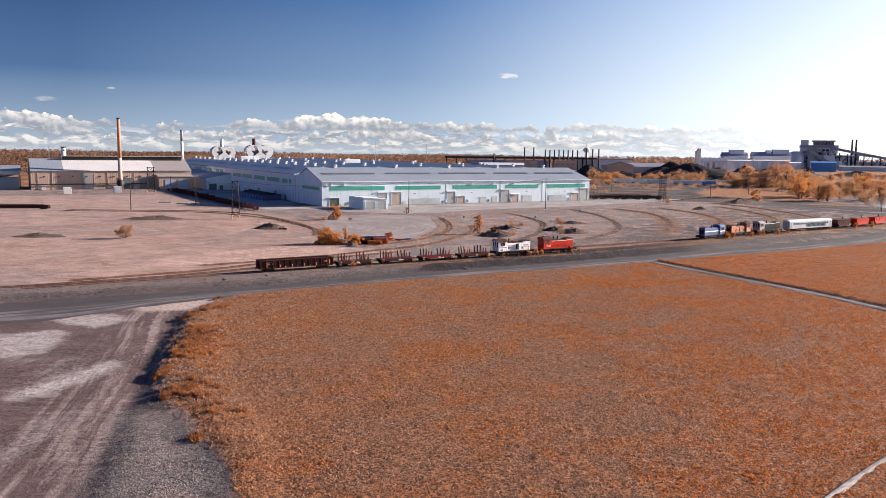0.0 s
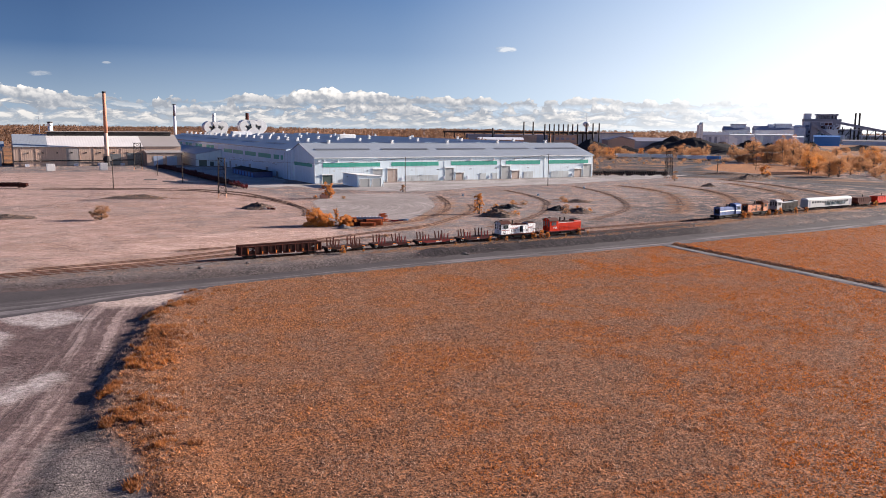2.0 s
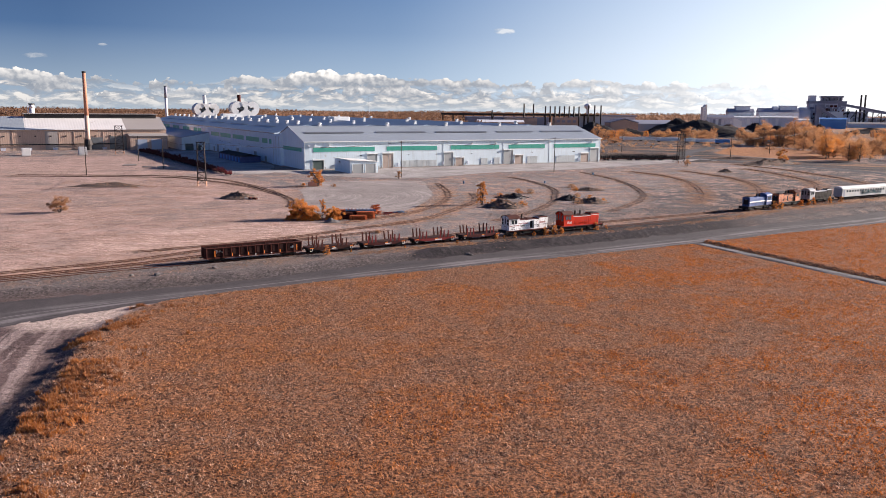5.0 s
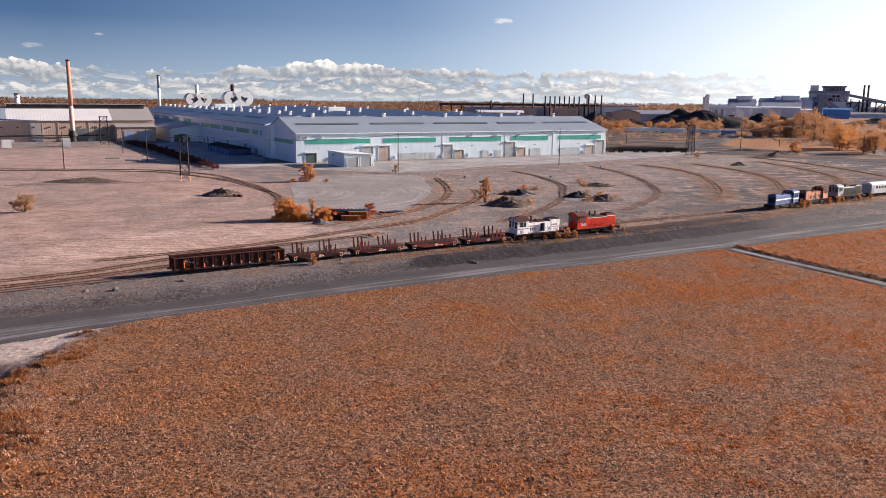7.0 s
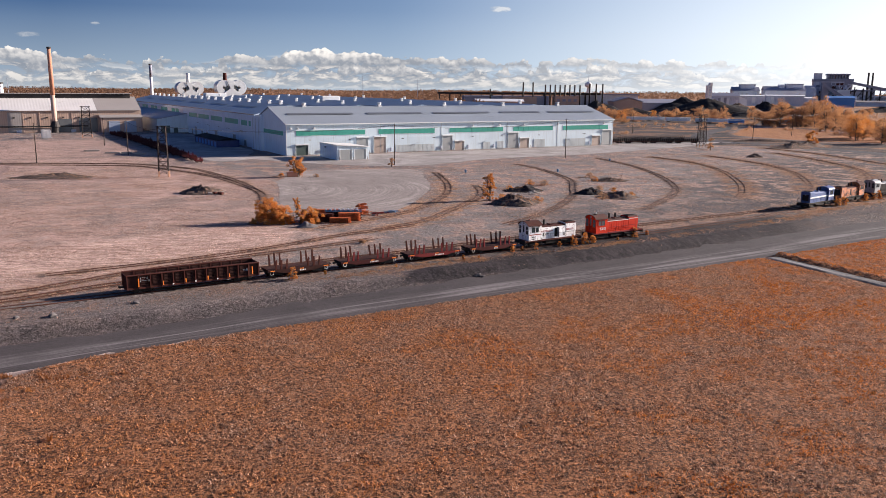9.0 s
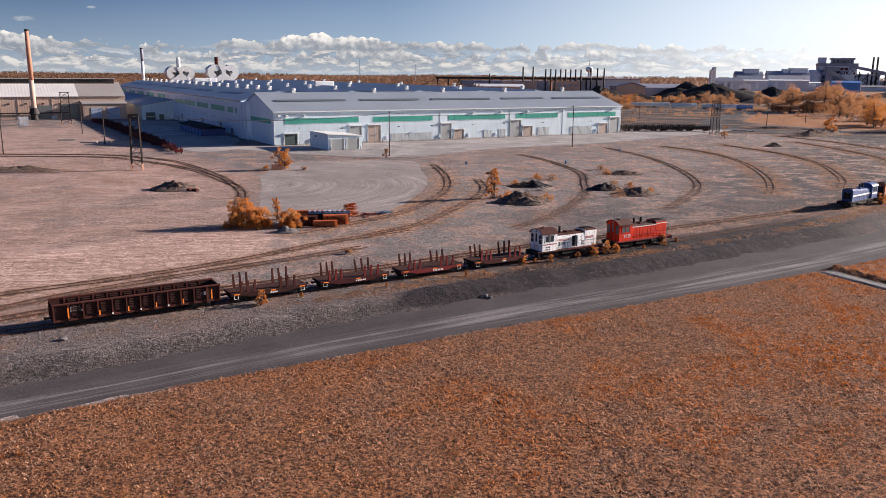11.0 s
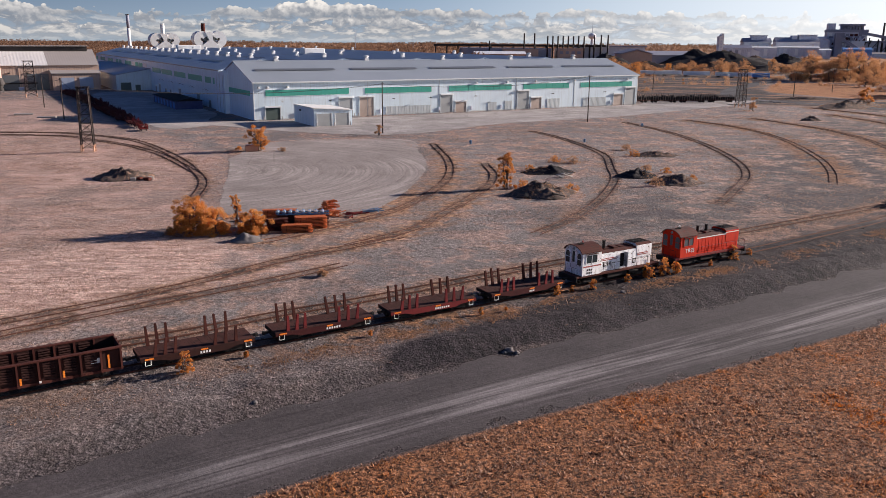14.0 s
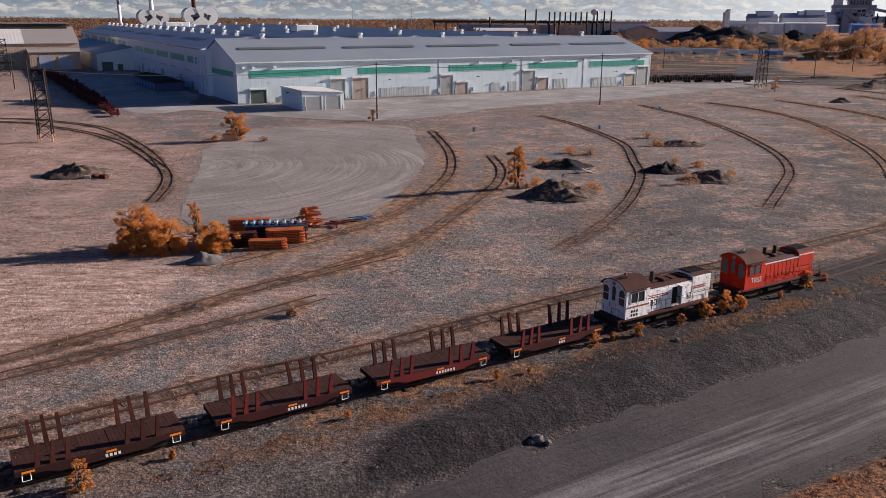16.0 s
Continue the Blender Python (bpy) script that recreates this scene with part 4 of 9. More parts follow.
def apart(x, y, line):
    """Distance to a polyline; arrays."""
    best = np.full(np.shape(x), 1e9)
    for (ax, ay), (bx, by) in zip(line, line[1:]):
        ex, ey = bx - ax, by - ay
        t = np.clip(((x - ax) * ex + (y - ay) * ey) / (ex * ex + ey * ey + 1e-12), 0, 1)
        best = np.minimum(best, np.hypot(x - ax - t * ex, y - ay - t * ey))
    return best


S_EDGE = [(-60, 137), (-47, 150), (-34, 161), (-18, 171), (10, 186), (35, 198), (68, 215), (87, 226), (118, 242), (143, 256), (165, 270), (215, 305)]
N_EDGE = [(-150, 112), (-110, 136), (-71, 157), (-45, 168), (-25, 177.5), (-10.6, 187), (10.6, 199.5), (24, 206.7), (40, 215), (60, 226), (80, 238), (108, 254), (135, 270), (160, 286), (205, 318)]
MEADOW_W = [(-12, 30), (-12.2, 67), (-14.5, 73.3), (-18.2, 80.3), (-21, 87), (-25.1, 93), (-29.9, 107), (-33.1, 126.6), (-35.7, 139.3), (-33.9, 158)]
MEADOW = [*MEADOW_W, (-30, 163), (-18, 170), (10, 185), (35, 197), (68, 214), (87, 225), (118, 241), (143, 255), (165, 269), (330, 380), (420, 300), (420, -150), (-12, -150)]
ROADP = [*N_EDGE, *reversed(S_EDGE)]
MUD = [(-150, 112), (-110, 136), (-71, 157), (-45, 168), (-28, 172), (-30, 163), (-36, 150), (-35, 126), (-31, 107), (-29, 90), (-24, 60), (-22, -150), (-420, -150), (-420, 60)]
PADP = [(-32.5, 319), (-28.8, 301), (-25.8, 280), (-22.0, 260.4), (-15.6, 257.2), (-7.6, 261), (1.7, 262), (8.1, 281.6), (12, 308), (11, 330), (7, 356), (-26, 350)]
LANE = spline([(65, 213.5), (76, 187), (86, 163), (92, 143), (104, 105), (118, 60)], 2.0)
LANE_BANK = (LANE + 2.9 * np.stack([-directions(LANE)[:, 1], directions(LANE)[:, 0]], 1))[::4]
FIELD = [(-60, 172), (-33, 200), (-20, 216), (-19, 238), (-26, 262), (-30, 290), (-34, 318), (-55, 350), (-75, 385), (-125, 470), (-150, 500), (-420, 380), (-420, 60), (-150, 118)]
BANK = [(-110, 135), (-71, 156), (-45, 167), (-25, 176), (10.6, 198), (60, 224.5), (108, 253), (160, 286), (157, 296), (104, 268), (58, 238), (8, 209.5), (-15, 198), (-34, 191), (-55, 178), (-75, 168), (-112, 145)]
LAWN = [(205, 556), (212, 552), (220, 533), (228, 514), (244, 508), (262, 500), (280, 540), (290, 587), (293, 634), (289, 668), (256, 663), (240, 640), (227, 612), (212, 585)]
RUT = [(-28, 60), (-30.1, 75.9), (-32.6, 88.6), (-34.6, 101.3), (-38.0, 121), (-43.0, 146), (-40.5, 158), (-33, 169), (-20, 175)]
CINDER_SHADE = [(2, 194.5), (14, 200.5), (40, 214), (60, 225), (80, 237), (108, 253), (150, 280), (170, 294), (170, 302), (150, 292), (104, 264.5), (80, 250.5), (60, 240), (44, 230.5), (30, 221), (18, 211), (6, 202)]
CINDER = [(112, 500), (150, 484), (185, 468), (218, 432), (246, 402), (264, 430), (258, 485), (242, 504), (226, 511), (218, 531), (205, 550), (215, 590), (245, 650), (300, 760), (420, 900), (420, 1100), (150, 1000), (120, 700)]
FAR = [(-420, 420), (-150, 640), (-120, 1000), (120, 1000), (150, 800), (260, 800), (290, 690), (330, 560), (320, 400), (420, 320), (5000, -500), (5000, 5000), (-5000, 5000), (-5000, 400)]
SPILL = [(-30, 91), (-22.5, 89), (-14.2, 73), (-12, 60), (-22, 58), (-24, 70), (-25.5, 78), (-29, 85)]
SANDM = [(-37, 148), (-33, 160), (-24, 168), (-14, 174), (-15, 176), (-30, 170), (-42, 162), (-50, 150), (-44, 146)]


STRAW = [(-62, 214), (-36, 240), (-24, 242), (-12, 236), (-2, 231), (-8, 222), (-17, 217), (-27, 211), (-45, 200), (-62, 194)]
CRUST_A = [(-58, 139), (-53, 143.5), (-47, 142), (-45, 139), (-48, 133), (-54, 134)]
CRUST_B = [(-64, 127), (-52.5, 131), (-49, 121), (-50.5, 115), (-56, 112), (-66, 118)]
CRUST_C = [(-46, 98), (-42, 105), (-38.5, 112), (-37, 108), (-38, 102), (-40, 96), (-44, 94)]


APRONP = [(-52, 392), (-20, 372), (8, 368), (40, 398), (80, 420), (120, 452), (150, 478), (172, 505), (150, 500), (122, 500), (112, 484), (108, 479), (-40, 406), (-62, 440), (-110, 545), (-140, 540), (-100, 450), (-66, 385)]


def lift(x, y):
    """Height of the ground, metres; arrays or numbers."""
    x, y = np.asarray(x, float), np.asarray(y, float)
    d_road = outside(x, y, ROADP)
    d_mead = outside(x, y, MEADOW)
    d_mead = d_mead + (x < -8) * (0.5 * np.sin(y * 0.9) + 0.4 * np.sin(y * 2.1 + 1.0) + 0.4 * np.sin(x * 1.3 + y * 0.4))
    d_mud = outside(x, y, MUD)
    step = lambda d, w: np.clip(0.5 - d / w, 0, 1) ** 2 * (3 - 2 * np.clip(0.5 - d / w, 0, 1))
    z = np.full(x.shape, 0.0)
    z = np.minimum(-0.85 * step(d_road - 0.8, 3.2), -0.5 * step(d_mud - 0.8, 3.2))
    z = z * (1 - step(d_mead, 2.5)) + (-0.15) * step(d_mead, 2.5)
    # rise of the meadow's western rim over the mud
    west = np.clip((-9 - x) / 4, 0, 1) * np.clip((160 - y) / 22, 0, 1)
    rim = np.exp(-((d_mead + 3.0) / 3.2) ** 2) * west
    ditch = np.exp(-((d_mead - 2.6) / 2.2) ** 2) * west
    # grass bank on the far side of the lane
    bank_ = np.where((x > 55) & (y < 222), np.exp(-(apart(x, y, LANE_BANK) / 0.85) ** 2), 0.0)
    return z + 0.45 * rim - 0.22 * ditch + 0.65 * bank_


def ground():
    def axis(lo, hi, step, far_lo, far_hi):
        mid = list(np.arange(lo, hi + step / 2, step))
        left, right, s = [], [], step
        a, b = mid[0], mid[-1]
        while a > far_lo:
            s *= 1.12
            a -= s
            left.append(a)
        s = step
        while b < far_hi:
            s *= 1.12
            b += s
            right.append(b)
        return np.array(left[::-1] + mid + right)

    xs, ys = axis(-110, 190, 1.1, -5200, 5200), axis(30, 420, 1.1, -900, 6500)
    gx, gy = np.meshgrid(xs, ys)
    z = lift(gx, gy)
    rng = np.random.default_rng(3)
    near = (gx > -140) & (gx < 230) & (gy > 20) & (gy < 460)
    paved = np.minimum(np.minimum(outside(gx, gy, PADP), outside(gx, gy, ROADP)), outside(gx, gy, APRONP)) < 0.5
    z = z + (near & ~paved) * rng.normal(0, 0.022, z.shape)
    # heaped ridge of the gravel bank
    crest = np.exp(-((outside(gx, gy, ROADP) - 2.8) / 1.5) ** 2) * (outside(gx, gy, BANK) < 0.5)
    lumps = np.zeros(z.shape)
    rows_ = np.argwhere(near & (crest > 0.03))
    for i_, j_ in rows_:
        lumps[i_, j_] = 0.5 + 0.9 * noise.noise((gx[i_, j_] * 0.22, gy[i_, j_] * 0.22, 1.0)) + 0.6 * noise.noise((gx[i_, j_] * 0.8, gy[i_, j_] * 0.8, 2.0))
    z = z + near * crest * 0.55 * lumps
    # the track bed of the parked train
    z = z + 0.30 * np.exp(-(apart(gx, gy, T1[::4]) / 2.2) ** 2)
    nx, ny = len(xs), len(ys)
    idx = np.arange(nx * ny).reshape(ny, nx)
    faces = np.stack([idx[:-1, :-1], idx[:-1, 1:], idx[1:, 1:], idx[1:, :-1]], -1).reshape(-1, 4)
    ob = raw("ground", np.stack([gx, gy, z], -1).reshape(-1, 3), faces, GROUND, smooth=True)
    for name, poly in (("meadow", MEADOW), ("mud", MUD), ("field", FIELD), ("bank", BANK), ("lawn", LAWN), ("cinder", CINDER), ("far", FAR), ("spill", SPILL), ("sand", SANDM), ("crust", CRUST_A), ("cinders", CINDER_SHADE), ("roadside", ROADP), ("straw", STRAW)):
        layer = ob.data.attributes.new(name, "FLOAT", "POINT")
        layer.data.foreach_set("value", outside(gx, gy, poly).astype(np.float32).ravel())
    both = np.minimum(outside(gx, gy, CRUST_A), np.minimum(outside(gx, gy, CRUST_B), outside(gx, gy, CRUST_C)))
    ob.data.attributes["crust"].data.foreach_set("value", both.astype(np.float32).ravel())
    # distance along and across the tyre tracks on the mud
    line, way = spline(RUT, 1.5), directions(spline(RUT, 1.5))
    side_, run_ = np.full(gx.shape, 60.0), np.zeros(gx.shape)
    for i_, j_ in np.argwhere((gx > -130) & (gx < 0) & (gy > -20) & (gy < 190)):
        d2 = (line[:, 0] - gx[i_, j_]) ** 2 + (line[:, 1] - gy[i_, j_]) ** 2
        q_ = int(np.argmin(d2))
        side_[i_, j_] = math.copysign(math.sqrt(d2[q_]), way[q_, 0] * (gy[i_, j_] - line[q_, 1]) - way[q_, 1] * (gx[i_, j_] - line[q_, 0]))
        run_[i_, j_] = q_ * 1.5
    for name, field_ in (("rut_side", side_), ("rut_run", run_)):
        layer = ob.data.attributes.new(name, "FLOAT", "POINT")
        layer.data.foreach_set("value", field_.astype(np.float32).ravel())
    layer = ob.data.attributes.new("sedge", "FLOAT", "POINT")
    by_yard = np.full(gx.shape, 99.0)
    sel = (gx > -60) & (gx < 70) & (gy > 225) & (gy < 345)
    for line in (spline(TRACKS[3][1:], 3.0), spline(TRACKS[4], 3.0), spline(PADP[3:8], 3.0) + 2.0 * np.array([0.6, -0.8]), spline([(-31, 330), (-33, 334), (-22, 331), (-27, 336)], 2.0)):
        by_yard[sel] = np.minimum(by_yard[sel], apart(gx[sel], gy[sel], line))
    layer.data.foreach_set("value", by_yard.astype(np.float32).ravel())
    layer = ob.data.attributes.new("track", "FLOAT", "POINT")
    near_by = np.full(gx.shape, 99.0)
    sel = (gx > -190) & (gx < 260) & (gy > 100) & (gy < 520)
    for line in [T1, *(spline(t, 3.0) for t in TRACKS)]:
        near_by[sel] = np.minimum(near_by[sel], apart(gx[sel], gy[sel], line[::3]))
    layer.data.foreach_set("value", near_by.astype(np.float32).ravel())
    return tagged(ob, "wide open ground of gravel, dry grass and cinders", "ground", kind="structure")


def strip(name, left, right, mat_, rise, label, category):
    """A paved strip between two edges, laid on the ground, with ragged sides."""
    n = max(len(left), len(right))
    rng = np.random.default_rng(5)
    rows = 7
    verts = []
    for k in range(n):
        for j in range(rows):
            f = j / (rows - 1)
            p = left[k] * (1 - f) + right[k] * f
            if j in (0, rows - 1):
                d = (left[k] - right[k]) / (np.linalg.norm(left[k] - right[k]) + 1e-9)
                p = p + d * rng.normal(0, 0.25)
            verts.append((p[0], p[1], 0))
    verts = np.array(verts)
    verts[:, 2] = lift(verts[:, 0], verts[:, 1]) + rise
    side = np.arange(len(verts)).reshape(n, rows)
    verts[side[:, 0], 2] -= rise + 0.12
    verts[side[:, -1], 2] -= rise + 0.12
    faces = np.stack([side[:-1, :-1], side[1:, :-1], side[1:, 1:], side[:-1, 1:]], -1).reshape(-1, 4)
    ob = raw(name, verts, faces[:, ::-1], mat_, smooth=True)
    mid = (left + right) / 2
    run = np.r_[0, np.cumsum(np.linalg.norm(np.diff(mid, axis=0), axis=1))]
    for title, values in (("across", np.tile(np.linspace(0, 1, rows), n)), ("along", np.repeat(run, rows))):
        layer = ob.data.attributes.new(title, "FLOAT", "POINT")
        layer.data.foreach_set("value", values.astype(np.float32))
    return tagged(ob, label, category, kind="structure")


def resample(line, n):
    s = np.r_[0, np.cumsum(np.linalg.norm(np.diff(line, axis=0), axis=1))]
    at = np.linspace(0, s[-1], n)
    return np.stack([np.interp(at, s, line[:, 0]), np.interp(at, s, line[:, 1])], 1)


def ribbon(name, line, width, mat_, rise, label, category):
    d = directions(line)
    nrm = np.stack([-d[:, 1], d[:, 0]], 1)
    return strip(name, line + nrm * width / 2, line - nrm * width / 2, mat_, rise, label, category)


def patch(name, poly, mat_, rise, label, category):
    """A flat paved area with a slightly ragged rim."""
    edge = spline([*poly, poly[0]], 1.5)[:-1]
    rng = np.random.default_rng(8)
    edge = edge + rng.normal(0, 0.12, edge.shape)
    bm = bmesh.new()
    vs = [bm.verts.new((x, y, float(lift(x, y)) * 0 + rise)) for x, y in edge]
    face = bm.faces.new(vs)
    made = bmesh.ops.extrude_face_region(bm, geom=[face])
    for g in made["geom"]:
        if isinstance(g, bmesh.types.BMVert):
            g.co.z -= rise + 0.25
    bmesh.ops.recalc_face_normals(bm, faces=bm.faces)
    bmesh.ops.triangulate(bm, faces=bm.faces)
    return tagged(link(name, bm, mat_), label, category, kind="structure")


ground()
road_n = 190
road = strip("road", resample(spline(N_EDGE), road_n), resample(spline([(-150, 98), (-105, 120), *S_EDGE]), road_n), ROAD, 0.07,
             "dark packed dirt road with pale wheel streaks", "road")
lane = ribbon("lane", LANE, 3.0, PATHC, 0.11, "narrow grey lane crossing the rusty meadow", "path")
ribbon("kerb", spline([(31.0, 61.0), (38.0, 68.0), (50.5, 78.5), (62, 88)], 1.5), 0.55, APRON, 0.16, "pale broken kerb at the meadow's corner", "kerb")
pad = patch("yard_pad", PADP, PAD, 0.022, "worn grey tarmac yard with faint tyre marks", "pavement")

patch("apron", APRONP, APRON, 0.04, "pale concrete apron along the warehouse front", "pavement")
BLACK_ROAD = spline([(262, 358), (232, 392), (217, 429), (207, 455), (195, 478), (178, 503), (174, 528), (183, 562), (210, 613), (255, 679), (297, 740), (350, 830)], 3.0)
ribbon("access_road", BLACK_ROAD, 12.0, ASPH, 0.12, "dark asphalt road curving round a lawn", "road")
ribbon("cross_road", spline([(178, 508), (155, 512), (120, 530)], 3.0), 11.0, ASPH, 0.11, "dark cinder road beside the wagon rows", "road")
patch("river", [(258, 425), (272, 470), (300, 526), (340, 575), (430, 590), (440, 380), (310, 330), (268, 385)], WATER, 0.10, "grey river water reflecting the sky", "water")

# ---------------------------------------------------------------- the long warehouse
B = pose(-41.3, 407.0, -0.15, 0, 0, 26.2)      # u along the south front, v into the building


def roof_slope(name, u0, u1, v0, v1, z0, z1, mat_, parent, along_u=True, thick=0.25, over=0.5, label=""):
    """A sloping roof sheet between (v0, z0) and (v1, z1), or (u0, z0) and (u1, z1)."""
    bm = bmesh.new()
    if along_u:
        prism(bm, [(v0, z0), (v1, z1), (v1, z1 - thick), (v0, z0 - thick)], u0 - over, u1 + over, 0)
    else:
        prism(bm, [(u0, z0), (u1, z1), (u1, z1 - thick), (u0, z0 - thick)], v0, v1, 1)
    return part(name, bm, mat_, parent, label)


def vent_mesh():
    """A squat round roof ventilator on a square curb."""
    bm = bmesh.new()
    box(bm, -0.85, 0.85, -0.85, 0.85, -1.2, 0.3)
    cyl(bm, (0, 0, 0.3), (0, 0, 0.9), 0.65, sides=12)
    cyl(bm, (0, 0, 0.85), (0, 0, 1.6), 1.05, 1.1, sides=14)
    cyl(bm, (0, 0, 1.6), (0, 0, 1.8), 1.1, 0.7, sides=14)
    return bm


def warehouse():
    w = empty("warehouse", B, "long white metal warehouse with green window strips", "warehouse")
    L, D, E, R = 167.0, 43.0, 12.7, 18.9
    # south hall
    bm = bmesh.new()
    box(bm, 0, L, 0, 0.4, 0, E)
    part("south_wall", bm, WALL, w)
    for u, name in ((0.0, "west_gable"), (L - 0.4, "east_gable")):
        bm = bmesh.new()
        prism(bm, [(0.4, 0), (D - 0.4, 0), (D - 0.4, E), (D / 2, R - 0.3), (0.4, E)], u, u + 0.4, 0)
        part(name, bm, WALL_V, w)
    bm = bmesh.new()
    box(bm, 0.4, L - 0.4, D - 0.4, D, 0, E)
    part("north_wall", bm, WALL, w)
    roof_slope("roof", 0, L, -0.6, D / 2, E - 0.1, R, ROOF, w)
    roof_slope("roof", 0, L, D + 0.6, D / 2, E - 0.1, R, ROOF, w)
    bm = bmesh.new()
    prism(bm, [(D / 2 - 0.9, R - 0.22), (D / 2, R + 0.14), (D / 2 + 0.9, R - 0.22)], -0.5, L + 0.5, 0)
    part("ridge_cap", bm, ROOF, w)
    bm = bmesh.new()
    box(bm, -0.5, L + 0.5, -0.85, -0.6, E - 0.45, E - 0.1)
    part("gutter", bm, TRIM, w)
    for u in (41.0, 70.0, 104.5, 133.0):
        bm = bmesh.new()
        box(bm, u - 0.08, u + 0.08, -0.09, -0.005, 0.2, E - 0.45)
        part("downpipe", bm, FENCE, w)
    # corner and base trim
    for u in (-0.06, L - 0.24):
        bm = bmesh.new()
        box(bm, u, u + 0.3, -0.06, 0.25, 0, E - 0.2)
        part("corner_trim", bm, TRIM, w)
    bm = bmesh.new()
    box(bm, 0.3, L - 0.3, -0.05, -0.002, 0, 0.5)
    part("plinth", bm, FENCE, w)
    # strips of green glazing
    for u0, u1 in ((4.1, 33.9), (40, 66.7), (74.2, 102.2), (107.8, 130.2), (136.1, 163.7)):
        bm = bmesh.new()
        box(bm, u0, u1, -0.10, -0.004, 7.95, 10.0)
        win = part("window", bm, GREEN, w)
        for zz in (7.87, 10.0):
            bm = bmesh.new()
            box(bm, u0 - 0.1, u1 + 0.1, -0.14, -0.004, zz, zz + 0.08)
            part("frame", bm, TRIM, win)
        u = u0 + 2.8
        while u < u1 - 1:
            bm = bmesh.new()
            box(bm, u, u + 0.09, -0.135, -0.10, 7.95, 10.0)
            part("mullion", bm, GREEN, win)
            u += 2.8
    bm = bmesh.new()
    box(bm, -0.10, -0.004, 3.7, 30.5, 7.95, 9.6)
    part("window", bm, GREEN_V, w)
    # skylight strips on the south slope
    for u0, u1 in ((4.1, 33.2), (39.6, 66.2), (71.9, 101.4), (107.5, 130.1), (135.3, 163.0)):
        bm = bmesh.new()
        prism(bm, [(10.1, 15.87), (12.1, 16.46), (12.1, 16.50), (10.1, 15.91)], u0, u1, 0)
        part("skylight", bm, SKYLT, w)
    # roller doors
    for u0, u1, h, m_ in ((3.6, 9.1, 4.2, DOORD), (29.9, 35.3, 6.6, DOORG), (37.6, 43.5, 6.7, DOORT), (70.4, 75.7, 6.6, DOORG), (76.7, 81.8, 4.0, DOORT),
                          (104.8, 110.6, 7.2, DOORG), (111.3, 116.8, 4.5, DOORT), (153.7, 159.2, 4.7, DOORT), (160.0, 166.0, 7.3, DOORG)):
        bm = bmesh.new()
        box(bm, u0 + 0.25, u1 - 0.25, -0.06, -0.004, 0, h)
        door = part("door", bm, m_, w)
        bm = bmesh.new()
        box(bm, u0 - 0.1, u1 + 0.1, -0.62, -0.05, h, h + 0.55, 0.06)
        part("shutter_box", bm, TRIM, door)
        for u in (u0, u1 - 0.3):
            bm = bmesh.new()
            box(bm, u, u + 0.3, -0.2, -0.004, 0, h)
            part("jamb", bm, FENCE, door)
        for u in (u0 - 0.5, u1 + 0.35):
            bm = bmesh.new()
            cyl(bm, (u, -0.6, 0), (u, -0.6, 1.25), 0.13, sides=8)
            part("bollard", bm, LIGHTP, door)
    # patched cladding panels low on the front
    for u0, u1, h in ((48, 66.5, 3.3), (91.4, 95.4, 3.5), (99.2, 102.6, 3.7), (119.4, 125.8, 4.0), (137.7, 150, 3.9)):
        bm = bmesh.new()
        box(bm, u0, u1, -0.075, -0.052, 0.25, h - 0.1)
        panel = part("lower_panel", bm, FENCE, w)
        n = int((u1 - u0) / 0.62)
        for k in range(n):
            u = u0 + (u1 - u0) * k / n
            bm = bmesh.new()
            box(bm, u, u + (u1 - u0) / n * 0.8, -0.16, -0.078, 0.3, h - 0.03 * (k % 3))
            part("board", bm, FENCE, panel)
    # lamps on long brackets
    def wall_lamp(u, z, reach):
        bm = bmesh.new()
        tube(bm, [(u, 0, z - 0.3), (u, -reach * 0.6, z), (u, -reach, z - 0.05)], 0.05)
        box(bm, u - 0.28, u + 0.28, -reach - 0.5, -reach + 0.1, z - 0.22, z + 0.05, 0.05)
        part("wall_lamp", bm, DARKM, w)
    for u in (26.4, 50.6, 65.5, 85.1, 100.6, 121.2, 148.1):
        wall_lamp(u, 6.1, 1.5)
    for u in (1.8, 4.8, 11.6, 86.0, 100.0, 113.5, 133.0, 161.0):
        bm = bmesh.new()
        box(bm, u - 0.35, u + 0.35, -0.75, -0.004, 10.5, 11.2, 0.08)
        part("wall_vent", bm, VENTW, w)
    for u in (14.0, 45.5, 69.5, 83.5, 97.0, 110.9, 152.0):
        bm = bmesh.new()
        box(bm, u, u + 0.7, -0.4, -0.004, 0.9, 2.3, 0.05)
        part("meter_box", bm, GREYM, w)
    # ventilators on the ridges
    vent = part("roof_ventilator", vent_mesh(), VENTW, w)
    vent.data.transform(Matrix.Diagonal((0.92, 0.92, 0.66, 1)))
    vent.matrix_basis = pose(15.2, D / 2, R + 0.4)
    for u in (50.3, 83.4, 115.7, 148.6):
        twin(vent, pose(u, D / 2, R + 0.5))
    # five long halls behind, ridges running north
    E2, R2 = 15.0, 19.1
    hw = L / 10
    for k in range(5):
        c = hw * (2 * k + 1)
        V1 = 392 if k < 3 else 470
        roof_slope("hall_roof", c - hw + 0.02, c, D + 0.3, V1, E2, R2, ROOF_V, w, False)
        roof_slope("hall_roof", c + hw - 0.02, c, D + 0.3, V1, E2, R2, ROOF_V, w, False)
        for v in (D + 0.4, V1 - 0.5):
            bm = bmesh.new()
